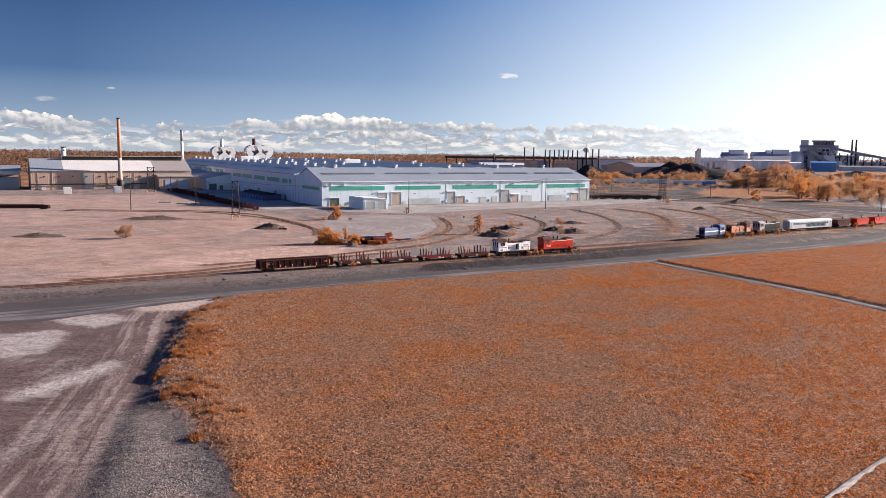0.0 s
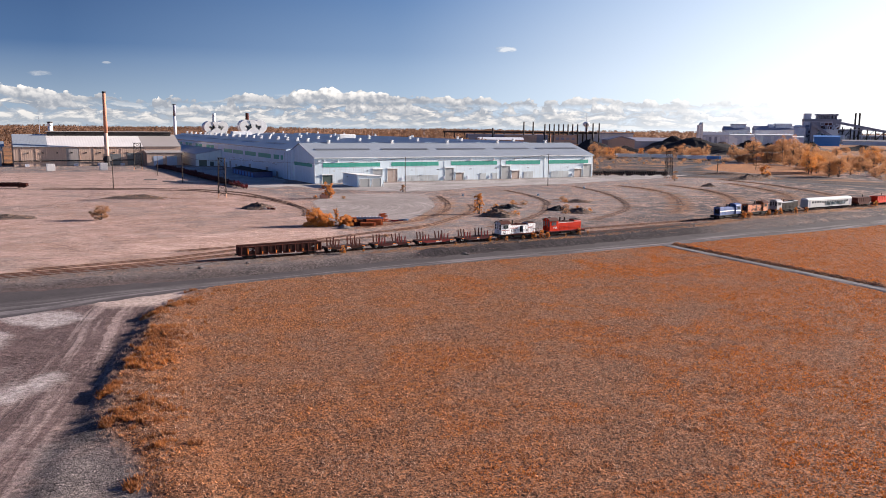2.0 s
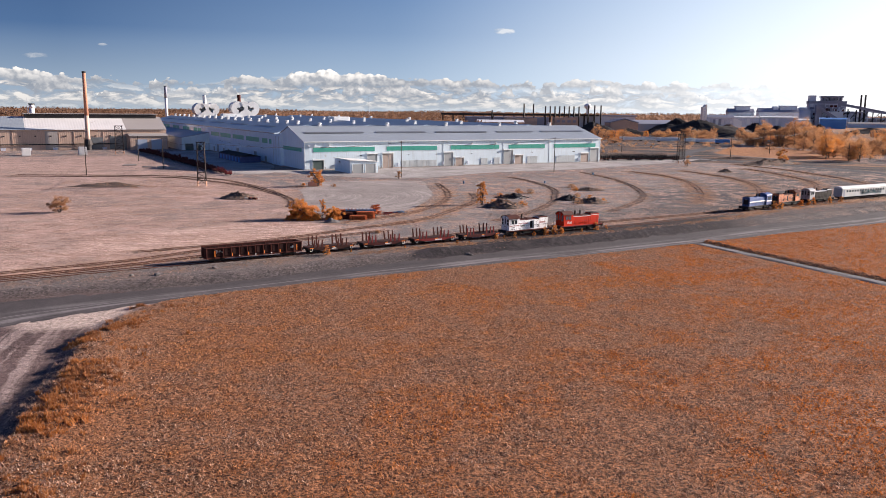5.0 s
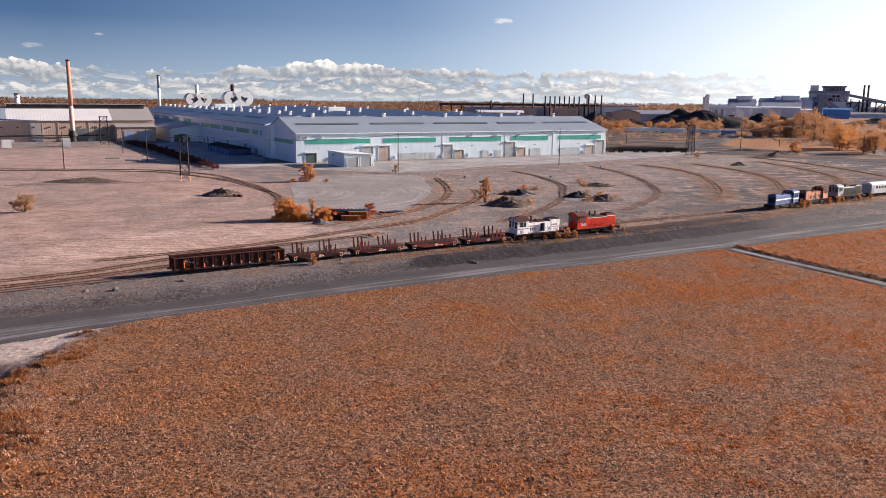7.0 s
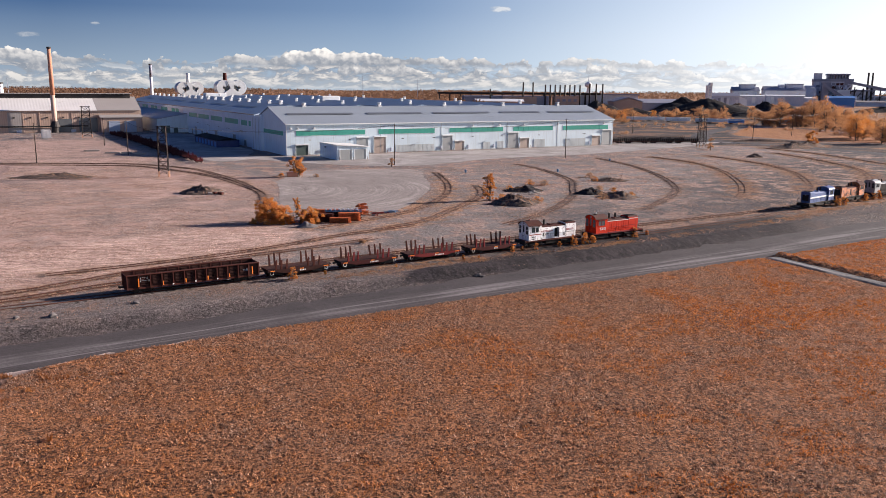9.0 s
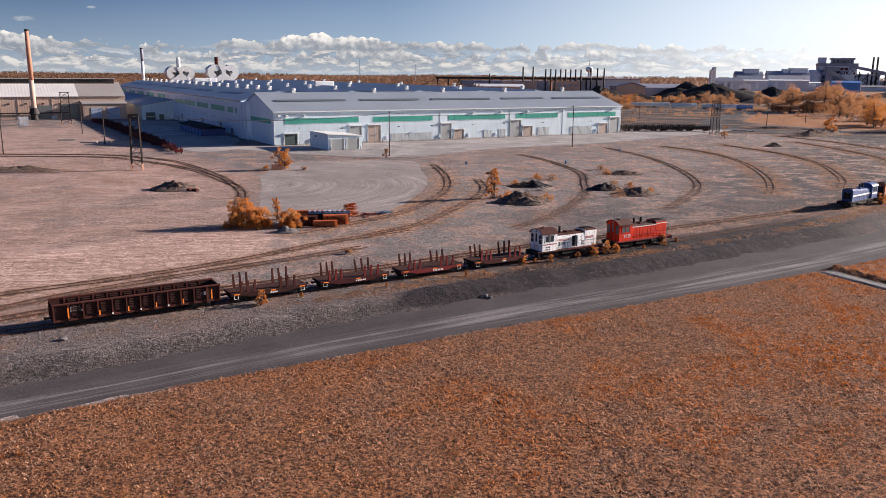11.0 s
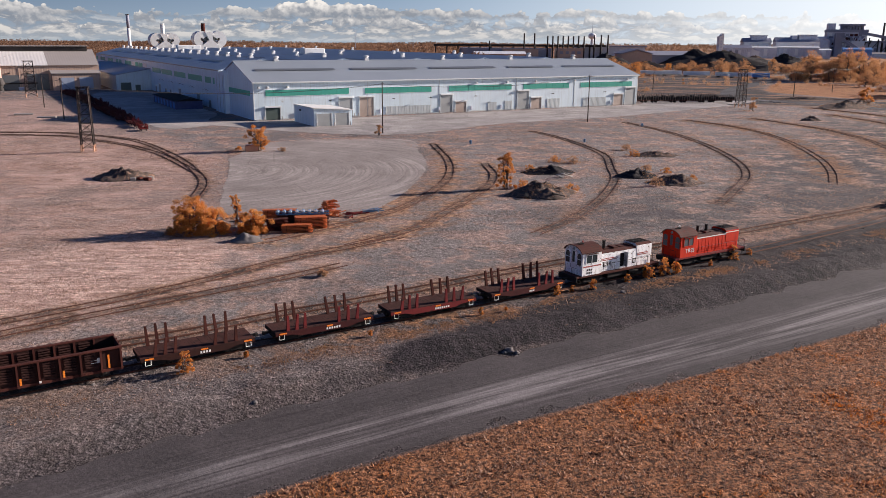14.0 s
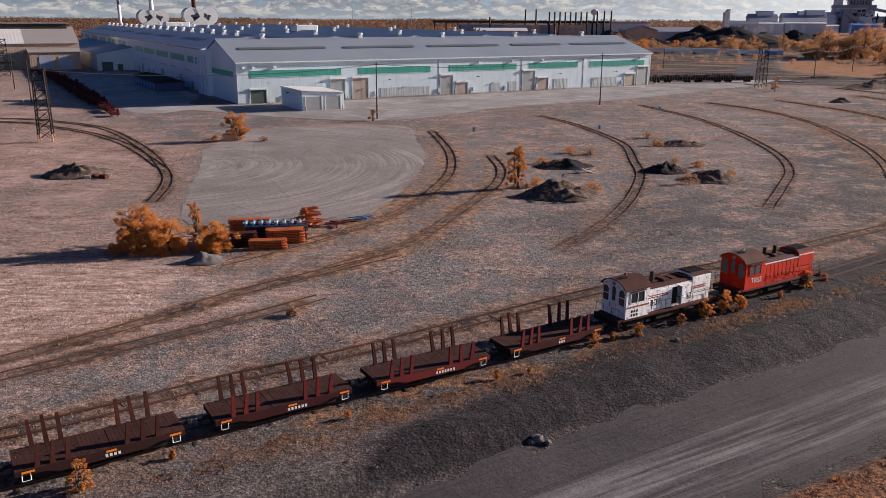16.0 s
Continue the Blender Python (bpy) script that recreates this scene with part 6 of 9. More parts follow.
def stake_wagon(m, label, paint, stakes, marks):
    f = empty("stake_wagon", m, label, "rail wagon", "wagons of the parked train")
    L, w, deck = 4.75, 1.42, 1.12
    bm = bmesh.new()
    prism(bm, [(-L, deck - 0.06), (L, deck - 0.06), (L, deck - 0.36), (L - 1.5, deck - 0.38), (L - 2.4, deck - 0.62), (-L + 2.4, deck - 0.62), (-L + 1.5, deck - 0.38), (-L, deck - 0.36)], -w, -w + 0.1, 1)
    side = part("side_sill", bm, paint, f)
    bm = bmesh.new()
    prism(bm, [(-L, deck - 0.06), (L, deck - 0.06), (L, deck - 0.36), (L - 1.5, deck - 0.38), (L - 2.4, deck - 0.62), (-L + 2.4, deck - 0.62), (-L + 1.5, deck - 0.38), (-L, deck - 0.36)], w - 0.1, w, 1)
    part("side_sill", bm, paint, f)
    bm = bmesh.new()
    box(bm, -L, L, -0.3, 0.3, 0.5, deck - 0.1)
    for x in (-L, -2, 0, 2, L - 0.12):
        box(bm, x, x + 0.12, -w + 0.1, w - 0.1, deck - 0.35, deck - 0.07)
    part("underframe", bm, BLK, f)
    bm = bmesh.new()
    box(bm, -0.114, 0.114, -w + 0.02, w - 0.02, deck - 0.06, deck)
    board = part("deck_board", bm, PLANK, f)
    n = int(2 * L / 0.235)
    board.matrix_basis = pose(-L + 0.12, 0, 0)
    for k in range(1, n):
        twin(board, pose(-L + 0.12 + k * (2 * L - 0.24) / (n - 1), 0, random.uniform(-0.008, 0.008), 0, 0, random.uniform(-0.25, 0.25)))
    bm = bmesh.new()
    h = 1.85
    verts = box(bm, -0.2, 0.2, -0.11, 0.11, 0, h)
    for v in verts:
        if v.co.z > 1:
            v.co.x *= 0.62
            v.co.y *= 0.85
    box(bm, -0.2, 0.2, -0.14, 0.14, -0.02, 0.22)
    post = part("stake", bm, stakes, f)
    slots = [(x, y) for y in (-w + 0.13, w - 0.13) for x in (-3.55, -2.75, -1.95, 1.35, 2.25, 3.15)]
    for k, (x, y) in enumerate(slots):
        lean = random.uniform(-4, 4)
        mm = pose(x, y, deck, 0, lean + (3 if y < 0 else -5), 0) @ Matrix.Diagonal((0.72, 0.8, 0.74 if y < 0 else random.uniform(0.9, 1.02), 1))
        if k == 0:
            post.matrix_basis = mm
        elif y < 0:
            twin(post, mm)
        else:
            bm = bmesh.new()
            for v in box(bm, -0.2, 0.2, -0.11, 0.11, 0, h):
                if v.co.z > 1:
                    v.co.x *= 0.62
            part("stake", bm, RUST, f).matrix_basis = mm
    for x, wd in ((-L + 0.35, 0.7), (0.1, 0.6), (L - 0.95, 0.7)):
        bm = bmesh.new()
        box(bm, x, x + wd, -w - 0.012, -w - 0.004, deck - 0.24, deck - 0.11)
        part("reflector", bm, SAFETY, side)
    bm = bmesh.new()
    for c in range(marks):
        box(bm, 0.05 + c * 0.24, 0.2 + c * 0.24, -w - 0.012, -w - 0.004, deck - 0.52, deck - 0.32)
    part("lettering", bm, WHITEP, side)
    bm = bmesh.new()
    for x in (-L + 0.35, L - 0.8):
        step_irons(bm, x, -w - 0.02, 0.42, deck - 0.3)
        step_irons(bm, x, w + 0.02, 0.42, deck - 0.3)
    part("step_iron", bm, WHITEP, f)
    for x in (-L + 1.45, L - 1.45):
        bogie(x, f, 1.6, 0.4)
    coupler(-L, -1, f)
    coupler(L, 1, f)
    return f


def text_mesh(word, size, mat_, name="lettering"):
    cu = bpy.data.curves.new(name, "FONT")
    cu.body, cu.size, cu.extrude, cu.align_x = word, size, 0.004, "CENTER"
    tmp = bpy.data.objects.new(name, cu)
    scene.collection.objects.link(tmp)
    me = bpy.data.meshes.new_from_object(tmp.evaluated_get(bpy.context.evaluated_depsgraph_get()))
    bpy.data.objects.remove(tmp)
    me.materials.append(mat_)
    return me


def switcher(m, label, paint, roof, length=12.6, stripe=None, stacks=2, word="", hood_open=False, rail=True, trim=None, hood_paint=None):
    """An end-cab switcher: cab at -x, hood towards +x; z from the rail."""
    s = empty("switcher_locomotive", m, label, "locomotive", "parked locomotives")
    hood_paint = hood_paint or paint
    L, w = length / 2, 1.5
    fl = 1.22
    bm = bmesh.new()
    box(bm, -L, L, -w + 0.05, w - 0.05, fl - 0.22, fl, 0.02)
    box(bm, -L + 0.3, L - 0.3, -0.5, 0.5, 0.6, fl - 0.22)
    part("frame", bm, trim or BLK, s)
    # fuel tank and air reservoirs
    bm = bmesh.new()
    box(bm, -1.5, 1.5, -1.2, 1.2, 0.35, fl - 0.25, 0.08)
    part("fuel_tank", bm, BLK, s)
    for y in (-1.32, 1.32):
        bm = bmesh.new()
        cyl(bm, (1.7, y * 0.92, 0.75), (3.0, y * 0.92, 0.75), 0.2, sides=10)
        part("air_reservoir", bm, BLK, s)
    for x in (-L + 2.6, L - 2.6):
        bogie(x, s, 2.3, 0.5)
    # cab
    c0, c1, hw, eave, crown = -L + 0.75, -L + 3.45, 1.46, 3.75, 4.45
    arc = [(hw * math.sin(a), eave + (crown - eave) * (math.cos(a) - math.cos(1.25)) / (1 - math.cos(1.25))) for a in np.linspace(-1.25, 1.25, 11)]
    arc = [(y / math.sin(1.25), z) for y, z in arc]
    bm = bmesh.new()
    outline = [(-hw, fl), (hw, fl)] + list(reversed(arc))
    prism(bm, outline, c0, c1, 0)
    cab = part("cab", bm, paint, s)
    bm = bmesh.new()
    top = [(y * 1.06, z + 0.05) for y, z in arc]
    under = [(y * 1.06, z - 0.03) for y, z in reversed(arc)]
    prism(bm, top + under, c0 - 0.22, c1 + 0.12, 0)
    part("cab_roof", bm, roof, cab)

    def pane(x0, x1, y0, y1, z0, z1, mat_=WINDOW):
        bm = bmesh.new()
        box(bm, x0, x1, y0, y1, z0, z1, 0.0)
        p = part("window", bm, mat_, cab)
        return p
    # rear windows, arched look: two tall and a door light
    for y0, y1, z0, z1 in ((-1.34, -0.58, 2.3, 3.75), (0.58, 1.34, 2.3, 3.75), (-0.26, 0.26, 2.5, 3.85)):
        yc, half = (y0 + y1) / 2, (y1 - y0) / 2
        arch = [(y0, z0), (y1, z0)] + [(yc + half * math.cos(a), z1 - 0.9 * half + 0.9 * half * math.sin(a)) for a in np.linspace(0, math.pi, 9)]
        bm = bmesh.new()
        prism(bm, arch, c0 - 0.045, c0 + 0.05, 0)
        part("window", bm, GLAZED if word else WINDOW, cab)
        bm = bmesh.new()
        tube(bm, [(c0 - 0.045, p_[0], p_[1]) for p_ in arch + arch[:1]], 0.045, 6)
        part("window_frame", bm, paint, cab)
        if half > 0.3:
            bm = bmesh.new()
            bar(bm, (c0 - 0.05, y0, (z0 + z1) / 2), (c0 - 0.05, y1, (z0 + z1) / 2), 0.05)
            part("glazing_bar", bm, paint, cab)
    bm = bmesh.new()
    box(bm, c0 - 0.03, c0 - 0.004, -0.40, 0.40, fl + 0.05, 3.95)
    part("rear_door", bm, paint, cab)
    for y in (-hw, hw):
        sgn = 1 if y > 0 else -1
        for x0, x1 in ((c0 + 0.55, c0 + 1.28), (c0 + 1.34, c0 + 2.05)):
            pane(x0, x1, min(y - 0.05 * sgn, y + 0.02 * sgn), max(y - 0.05 * sgn, y + 0.02 * sgn), 2.6, 3.45, GLAZED if word else WINDOW)
        bm = bmesh.new()
        for a, b_ in (((c0 + 0.5, 2.55), (c0 + 2.1, 2.55)), ((c0 + 0.5, 3.5), (c0 + 2.1, 3.5)), ((c0 + 0.5, 2.55), (c0 + 0.5, 3.5)), ((c0 + 2.1, 2.55), (c0 + 2.1, 3.5)), ((c0 + 1.31, 2.55), (c0 + 1.31, 3.5))):
            bar(bm, (a[0], y + 0.02 * sgn, a[1]), (b_[0], y + 0.02 * sgn, b_[1]), 0.06)
        part("window_frame", bm, paint, cab)
        bm = bmesh.new()
        box(bm, c0 + 0.45, c0 + 2.2, min(y, y + 0.16 * sgn), max(y, y + 0.16 * sgn), 3.58, 3.64)
        part("sun_visor", bm, roof, cab)
    # hood
    h0, h1, hh, ht = c1, L - 1.0, 1.08, 3.42
    bm = bmesh.new()
    shape = [(-hh, fl), (hh, fl), (hh, ht - 0.16), (hh - 0.2, ht), (-hh + 0.2, ht), (-hh, ht - 0.16)]
    prism(bm, shape, h0, h1, 0)
    hood = part("hood", bm, hood_paint, s)
    bm = bmesh.new()
    prism(bm, [(-hh - 0.02, ht - 0.13), (hh + 0.02, ht - 0.13), (hh - 0.18, ht + 0.05), (-hh + 0.18, ht + 0.05)], h0 + 0.02, h1 - 2.32, 0)
    part("hood_top", bm, roof, hood)
    # radiator section, a little higher, with shutters
    bm = bmesh.new()
    prism(bm, [(-hh - 0.06, 2.2), (hh + 0.06, 2.2), (hh + 0.06, ht + 0.12), (hh - 0.25, ht + 0.34), (-hh + 0.25, ht + 0.34), (-hh - 0.06, ht + 0.12)], h1 - 2.3, h1 + 0.03, 0)
    rad = part("radiator", bm, hood_paint, hood)
    bm = bmesh.new()
    prism(bm, [(-hh - 0.03, ht + 0.145), (-hh + 0.23, ht + 0.35), (hh - 0.23, ht + 0.35), (hh + 0.03, ht + 0.145), (hh + 0.0, ht + 0.18), (hh - 0.25, ht + 0.375), (-hh + 0.25, ht + 0.375), (-hh - 0.0, ht + 0.18)], h1 - 2.3, h1 + 0.02, 0)
    part("radiator_roof", bm, roof, rad)
    bm = bmesh.new()
    box(bm, h1 - 2.1, h1 - 0.2, -0.7, 0.7, ht + 0.38, ht + 0.40)
    for k in range(9):
        x = h1 - 2.05 + k * 0.21
        box(bm, x, x + 0.1, -0.66, 0.66, ht + 0.40, ht + 0.44)
    part("radiator_grille", bm, BLK, rad)
    bm = bmesh.new()
    box(bm, h1 + 0.034, h1 + 0.06, -0.75, 0.75, 1.7, 3.1)
    part("front_grille", bm, BLK, rad)
    # hood doors
    nd = 9
    for y in (-hh, hh):
        sgn = 1 if y > 0 else -1
        for k in range(nd):
            x0 = h0 + 0.12 + (h1 - 2.45 - h0) * k / nd
            x1 = h0 + 0.12 + (h1 - 2.45 - h0) * (k + 1) / nd - 0.05
            bm = bmesh.new()
            gone = hood_open and k in (5,)
            box(bm, x0, x1, min(y + 0.002 * sgn, y + 0.05 * sgn), max(y + 0.002 * sgn, y + 0.05 * sgn), fl + 0.25, ht - 0.42, 0.012)
            d = part("hood_door", bm, BLK if gone else hood_paint, hood)
            if not gone:
                bm = bmesh.new()
                for j in range(5):
                    z = fl + 0.5 + j * 0.11
                    box(bm, x0 + 0.1, x1 - 0.1, min(y + 0.045 * sgn, y + 0.075 * sgn), max(y + 0.045 * sgn, y + 0.075 * sgn), z, z + 0.05)
                part("louvre", bm, hood_paint, d)
        if hood_open:
            for x0, x1, z0, z1 in ((h0 + 0.5, h0 + 0.8, 1.75, 2.3), (h0 + 1.0, h0 + 1.3, 1.75, 2.3), (h0 + 1.5, h0 + 1.8, 1.8, 2.25), (h1 - 2.9, h1 - 2.4, 1.6, 2.2)):
                bm = bmesh.new()
                box(bm, x0, x1, min(y + 0.04 * sgn, y + 0.065 * sgn), max(y + 0.04 * sgn, y + 0.065 * sgn), z0, z1)
                part("opening", bm, BLK, hood)
        bands = []
        if stripe == "top":
            bands = [(h0, h1 - 2.3, y, 0.06, ht - 0.27, ht - 0.17), (h1 - 2.3, h1, y, 0.10, ht - 0.1, ht)]
        elif stripe == "band":
            bands = [(h0 + 0.02, h1 + 0.01, y, 0.10, 2.25, 2.55), (c0, c1, 1.42 * sgn, 0.055, 2.1, 2.4)]
        elif stripe:
            for z in (2.45, 2.62):
                bands += [(h0 + 0.02, h0 + 2.6, y, 0.058, z, z + 0.09), (h1 - 2.2, h1 - 0.6, y, 0.10, z, z + 0.09)]
            bands += [(c0 + 0.1, c1, 1.42 * sgn, 0.055, 2.15, 2.3)]
        for x0, x1, yb, proud, z0, z1 in bands:
            bm = bmesh.new()
            box(bm, x0, x1, min(yb, yb + proud * sgn), max(yb, yb + proud * sgn), z0, z1)
            part("stripe", bm, REDP if stripe == "twin" else WHITEP, hood)
        if stripe == "twin":
            bm = bmesh.new()
            for k in range(3):
                for r_ in range(2):
                    x0 = c0 + 0.62 + 0.3 * k
                    box(bm, x0, x0 + 0.2, min(1.455 * sgn, 1.472 * sgn), max(1.455 * sgn, 1.472 * sgn), 1.72 - 0.34 * r_, 1.94 - 0.34 * r_)
            part("lettering", bm, BLK, cab)
            # door leaf standing ajar beside the open bay
            x0 = h0 + 0.12 + (h1 - 2.45 - h0) * 6 / nd
            bm = bmesh.new()
            box(bm, x0, x0 + 0.05, min(y, y + 0.55 * sgn), max(y, y + 0.55 * sgn), fl + 0.22, ht - 0.3)
            part("open_door", bm, LOCO_G, hood)
        # grab rail along the hood's edge and lifting lugs on its top
        bm = bmesh.new()
        tube(bm, [(h0 + 0.2, y + 0.07 * sgn, ht - 0.34), (h1 - 2.4, y + 0.07 * sgn, ht - 0.34)], 0.022, 5)
        part("grab_rail", bm, hood_paint, hood)
    # stacks, bell, horn, beacon
    for k in range(stacks):
        x = h0 + 1.6 + k * 1.5
        bm = bmesh.new()
        cyl(bm, (x, 0, ht), (x, 0, ht + 1.0), 0.2, 0.16, 12)
        cyl(bm, (x, 0, ht + 0.95), (x, 0, ht + 1.03), 0.2, sides=12)
        part("exhaust_pipe", bm, BLK, hood)
    bm = bmesh.new()
    cyl(bm, ((c0 + c1) / 2, 0.2, crown + 0.05), ((c0 + c1) / 2, 0.2, crown + 0.3), 0.13, 0.09, 10)
    part("beacon", bm, WHITEP if word else REDP, cab)
    bm = bmesh.new()
    for y in (-0.35, -0.15):
        cyl(bm, (c0 + 0.3, y, crown + 0.14), (c0 + 0.95, y, crown + 0.14), 0.04, 0.1, 8)
    part("horn", bm, BLK, cab)
    for k in range(5):
        x = h0 + 0.55 + k * (h1 - 3.2 - h0) / 4
        bm = bmesh.new()
        box(bm, x - 0.32, x + 0.32, -0.55 + 0.2 * (k % 2), 0.5, ht + 0.03, ht + 0.14 + 0.06 * (k % 3), 0.03)
        part("hatch", bm, roof, hood)
    bm = bmesh.new()
    cyl(bm, (c1 + 0.5, -0.55, ht + 0.1), (c1 + 0.5, -0.55, ht + 0.42), 0.17, 0.08, 10)
    part("bell", bm, BLK, hood)
    # end porches with headlights, steps, rails
    for x in (-L - 0.03, L + 0.03):
        bm = bmesh.new()
        box(bm, x - 0.05, x + 0.05, -w, w, 0.62, fl + 0.02)
        part("end_beam", bm, BLK, s)
    coupler(-L - 0.05, -1, s)
    coupler(L + 0.05, 1, s)
    bm = bmesh.new()
    for x in (-L + 0.05, L - 0.5):
        for y in (-w + 0.03, w - 0.03):
            step_irons(bm, x, y, 0.45, fl, 0.5)
            step_irons(bm, x, y, 0.8, fl, 0.5)
    part("step_iron", bm, BLK, s)
    if rail:
        for y in (-w + 0.08, w - 0.08):
            bm = bmesh.new()
            posts = np.linspace(h0 + 0.4, L - 0.1, 6)
            for x in posts:
                tube(bm, [(x, y, fl), (x, y, fl + 0.95)], 0.022, 4)
            tube(bm, [(posts[0], y, fl + 0.95), (posts[-1], y, fl + 0.95)], 0.024, 4)
            part("handrail", bm, BLK if not word else RUST_RED, s)
        for x in (-L + 0.06, L - 0.06):
            bm = bmesh.new()
            for y in (-w + 0.1, -0.5, 0.5, w - 0.1):
                tube(bm, [(x, y, fl), (x, y, fl + 0.95)], 0.022, 4)
            tube(bm, [(x, -w + 0.1, fl + 0.95), (x, -0.5, fl + 0.95)], 0.024, 4)
            tube(bm, [(x, 0.5, fl + 0.95), (x, w - 0.1, fl + 0.95)], 0.024, 4)
            part("handrail", bm, BLK, s)
    bm = bmesh.new()
    cyl(bm, (h1 + 0.03, 0, 3.1), (h1 + 0.14, 0, 3.1), 0.16, sides=12)
    part("headlight", bm, PALEWIN, hood)
    bm = bmesh.new()
    cyl(bm, (c0 - 0.12, 0, 4.08), (c0, 0, 4.08), 0.14, sides=12)
    part("headlight", bm, PALEWIN, cab)
    if word:
        for y, rot in ((-hw - 0.012, 0), (hw + 0.012, 180)):
            ob = new("lettering", text_mesh(word, 0.72, WHITEP))
            ob.parent = cab
            ob.matrix_basis = pose((c0 + c1) / 2 + 0.25, y, 1.75, 90, 0, rot)
    return s


def coach(m):
    c = empty("passenger_coach", m, "stainless steel passenger coach with sprayed lettering shapes", "railway coach", "parked locomotives")
    L, w = 12.6, 1.5
    arc = [(w * math.sin(a) / math.sin(1.3), 3.55 + 0.6 * (math.cos(a) - math.cos(1.3)) / (1 - math.cos(1.3))) for a in np.linspace(-1.3, 1.3, 11)]
    bm = bmesh.new()
    prism(bm, [(-w, 0.95), (w, 0.95), (w, 3.55), (-w, 3.55)], -L, L, 0)
    body = part("body", bm, STEEL, c)
    bm = bmesh.new()
    prism(bm, [(y * 1.01, z + 0.01) for y, z in arc], -L - 0.05, L + 0.05, 0)
    part("roof", bm, PALEROOF, c)
    for y in (-w, w):
        sgn = 1 if y > 0 else -1
        for k in range(15):
            x = -L + 2.2 + k * 1.42
            bm = bmesh.new()
            box(bm, x, x + 0.85, min(y, y + 0.02 * sgn), max(y, y + 0.02 * sgn), 2.35, 3.05)
            part("window", bm, WINDOW, body)
        for x in (-L + 0.5, L - 1.3):
            bm = bmesh.new()
            box(bm, x, x + 0.8, min(y, y + 0.025 * sgn), max(y, y + 0.025 * sgn), 1.1, 3.2)
            part("door", bm, GREYD, body)
        bm = bmesh.new()
        rng = random.Random(4)
        for k in range(16):
            x = -2.5 + k * 0.72
            bar(bm, (x, y + 0.03 * sgn, 1.35 + rng.random() * 0.3), (x + rng.uniform(-0.3, 0.7), y + 0.03 * sgn, 2.2 + rng.random() * 0.6), rng.uniform(0.15, 0.35), 0.02)
        part("sprayed_paint", bm, TEAL, body)
    bm = bmesh.new()
    box(bm, -L + 0.5, L - 0.5, -1.2, 1.2, 0.5, 0.95)
    part("underframe", bm, BLK, c)
    for x in (-L + 3, L - 3):
        bogie(x, c, 2.4, 0.46)
    coupler(-L, -1, c)
    coupler(L, 1, c)


def hopper(m, label, paint):
    h = empty("ore_wagon", m, label, "rail wagon", "parked locomotives")
    L, w = 4.6, 1.45
    bm = bmesh.new()
    prism(bm, [(-L, 3.1), (L, 3.1), (L, 1.9), (L - 1.6, 0.75), (-L + 1.6, 0.75), (-L, 1.9)], -w, w, 1)
    body = part("body", bm, paint, h)
    for x in np.linspace(-L + 0.1, L - 0.1, 8):
        for y in (-w - 0.08, w):
            bm = bmesh.new()
            box(bm, x - 0.06, x + 0.06, y, y + 0.08, 1.6, 3.1)
            part("rib", bm, paint, body)
    bm = bmesh.new()
    box(bm, -L - 0.1, L + 0.1, -w - 0.1, w + 0.1, 3.1, 3.22)
    part("rim", bm, paint, h)
    bm = bmesh.new()
    box(bm, -L + 0.2, L - 0.2, -w + 0.15, w - 0.15, 3.0, 3.225)
    part("load", bm, RUST, h)
    bm = bmesh.new()
    cyl(bm, (1.2, 0, 3.2), (1.2, 0, 4.2), 0.16, sides=8)
    part("vent_pipe", bm, BLK, h)
    bm = bmesh.new()
    box(bm, -L - 0.3, L + 0.3, -0.4, 0.4, 0.7, 0.95)
    part("underframe", bm, BLK, h)
    for x in (-L + 1.2, L - 1.2):
        bogie(x, h, 1.7, 0.42)


gondola(on_track(T1, (-24.8, 192.0)), "long rust-brown gondola wagon with orange reflectors", RUST, 17.8, 2.6)
stake_wagon(on_track(T1, (-11.4, 199.2)), "black flat wagon with dark steel stakes and a plank deck", RUST_BLACK_SHADE, RUST, 4)
stake_wagon(on_track(T1, (-1.2, 204.0)), "dark maroon flat wagon with red stakes", MAROON, RUST_RED, 6)
stake_wagon(on_track(T1, (8.6, 210.0)), "red flat wagon with white lettering bars and stakes", RUST_RED, RUST_RED, 7)
stake_wagon(on_track(T1, (18.4, 215.2)), "maroon flat wagon with stakes coupled to the white locomotive", MAROON, RUST_RED, 3)
switcher(on_track(T1, (29.9, 221.3)), "peeling white switcher locomotive with a rusty roof and open hood doors", LOCO_W, ROOF_RUST, 12.4, "twin", 1, "", True, True, RUST)
switcher(on_track(T1, (42.7, 228.2)), "faded red switcher locomotive with two exhaust stacks", LOCO_R, ROOF_GREY, 12.2, "top", 2, "TRSS", False, True, RUST_RED)
switcher(on_track(T1, (102.0, 268.0), True), "blue switcher locomotive with a white band", LOCO_B, LOCO_B, 13.0, "band", 2, "", False, True, BLK)
switcher(on_track(T1, (115.5, 277.5), True), "rusting orange switcher locomotive with a stripped hood", LOCO_O, ROOF_RUST, 13.0, None, 2, "", True, True, BLK)
switcher(on_track(T1, (130.0, 287.0)), "grey switcher locomotive with a black stripped hood", LOCO_G, LOCO_G, 14.0, None, 2, "", True, True, BLK, BLK)
coach(on_track(T1, (151.0, 299.8)))
hopper(on_track(T1, (169.5, 310.8)), "brown rusted ore wagon", RUST)
hopper(on_track(T1, (181.0, 318.4)), "red ore wagon with a vent pipe", LOCO_R)
hopper(on_track(T1, (192.5, 325.8)), "red ore wagon at the tail of the line", LOCO_R)

# ---------------------------------------------------------------- tracks


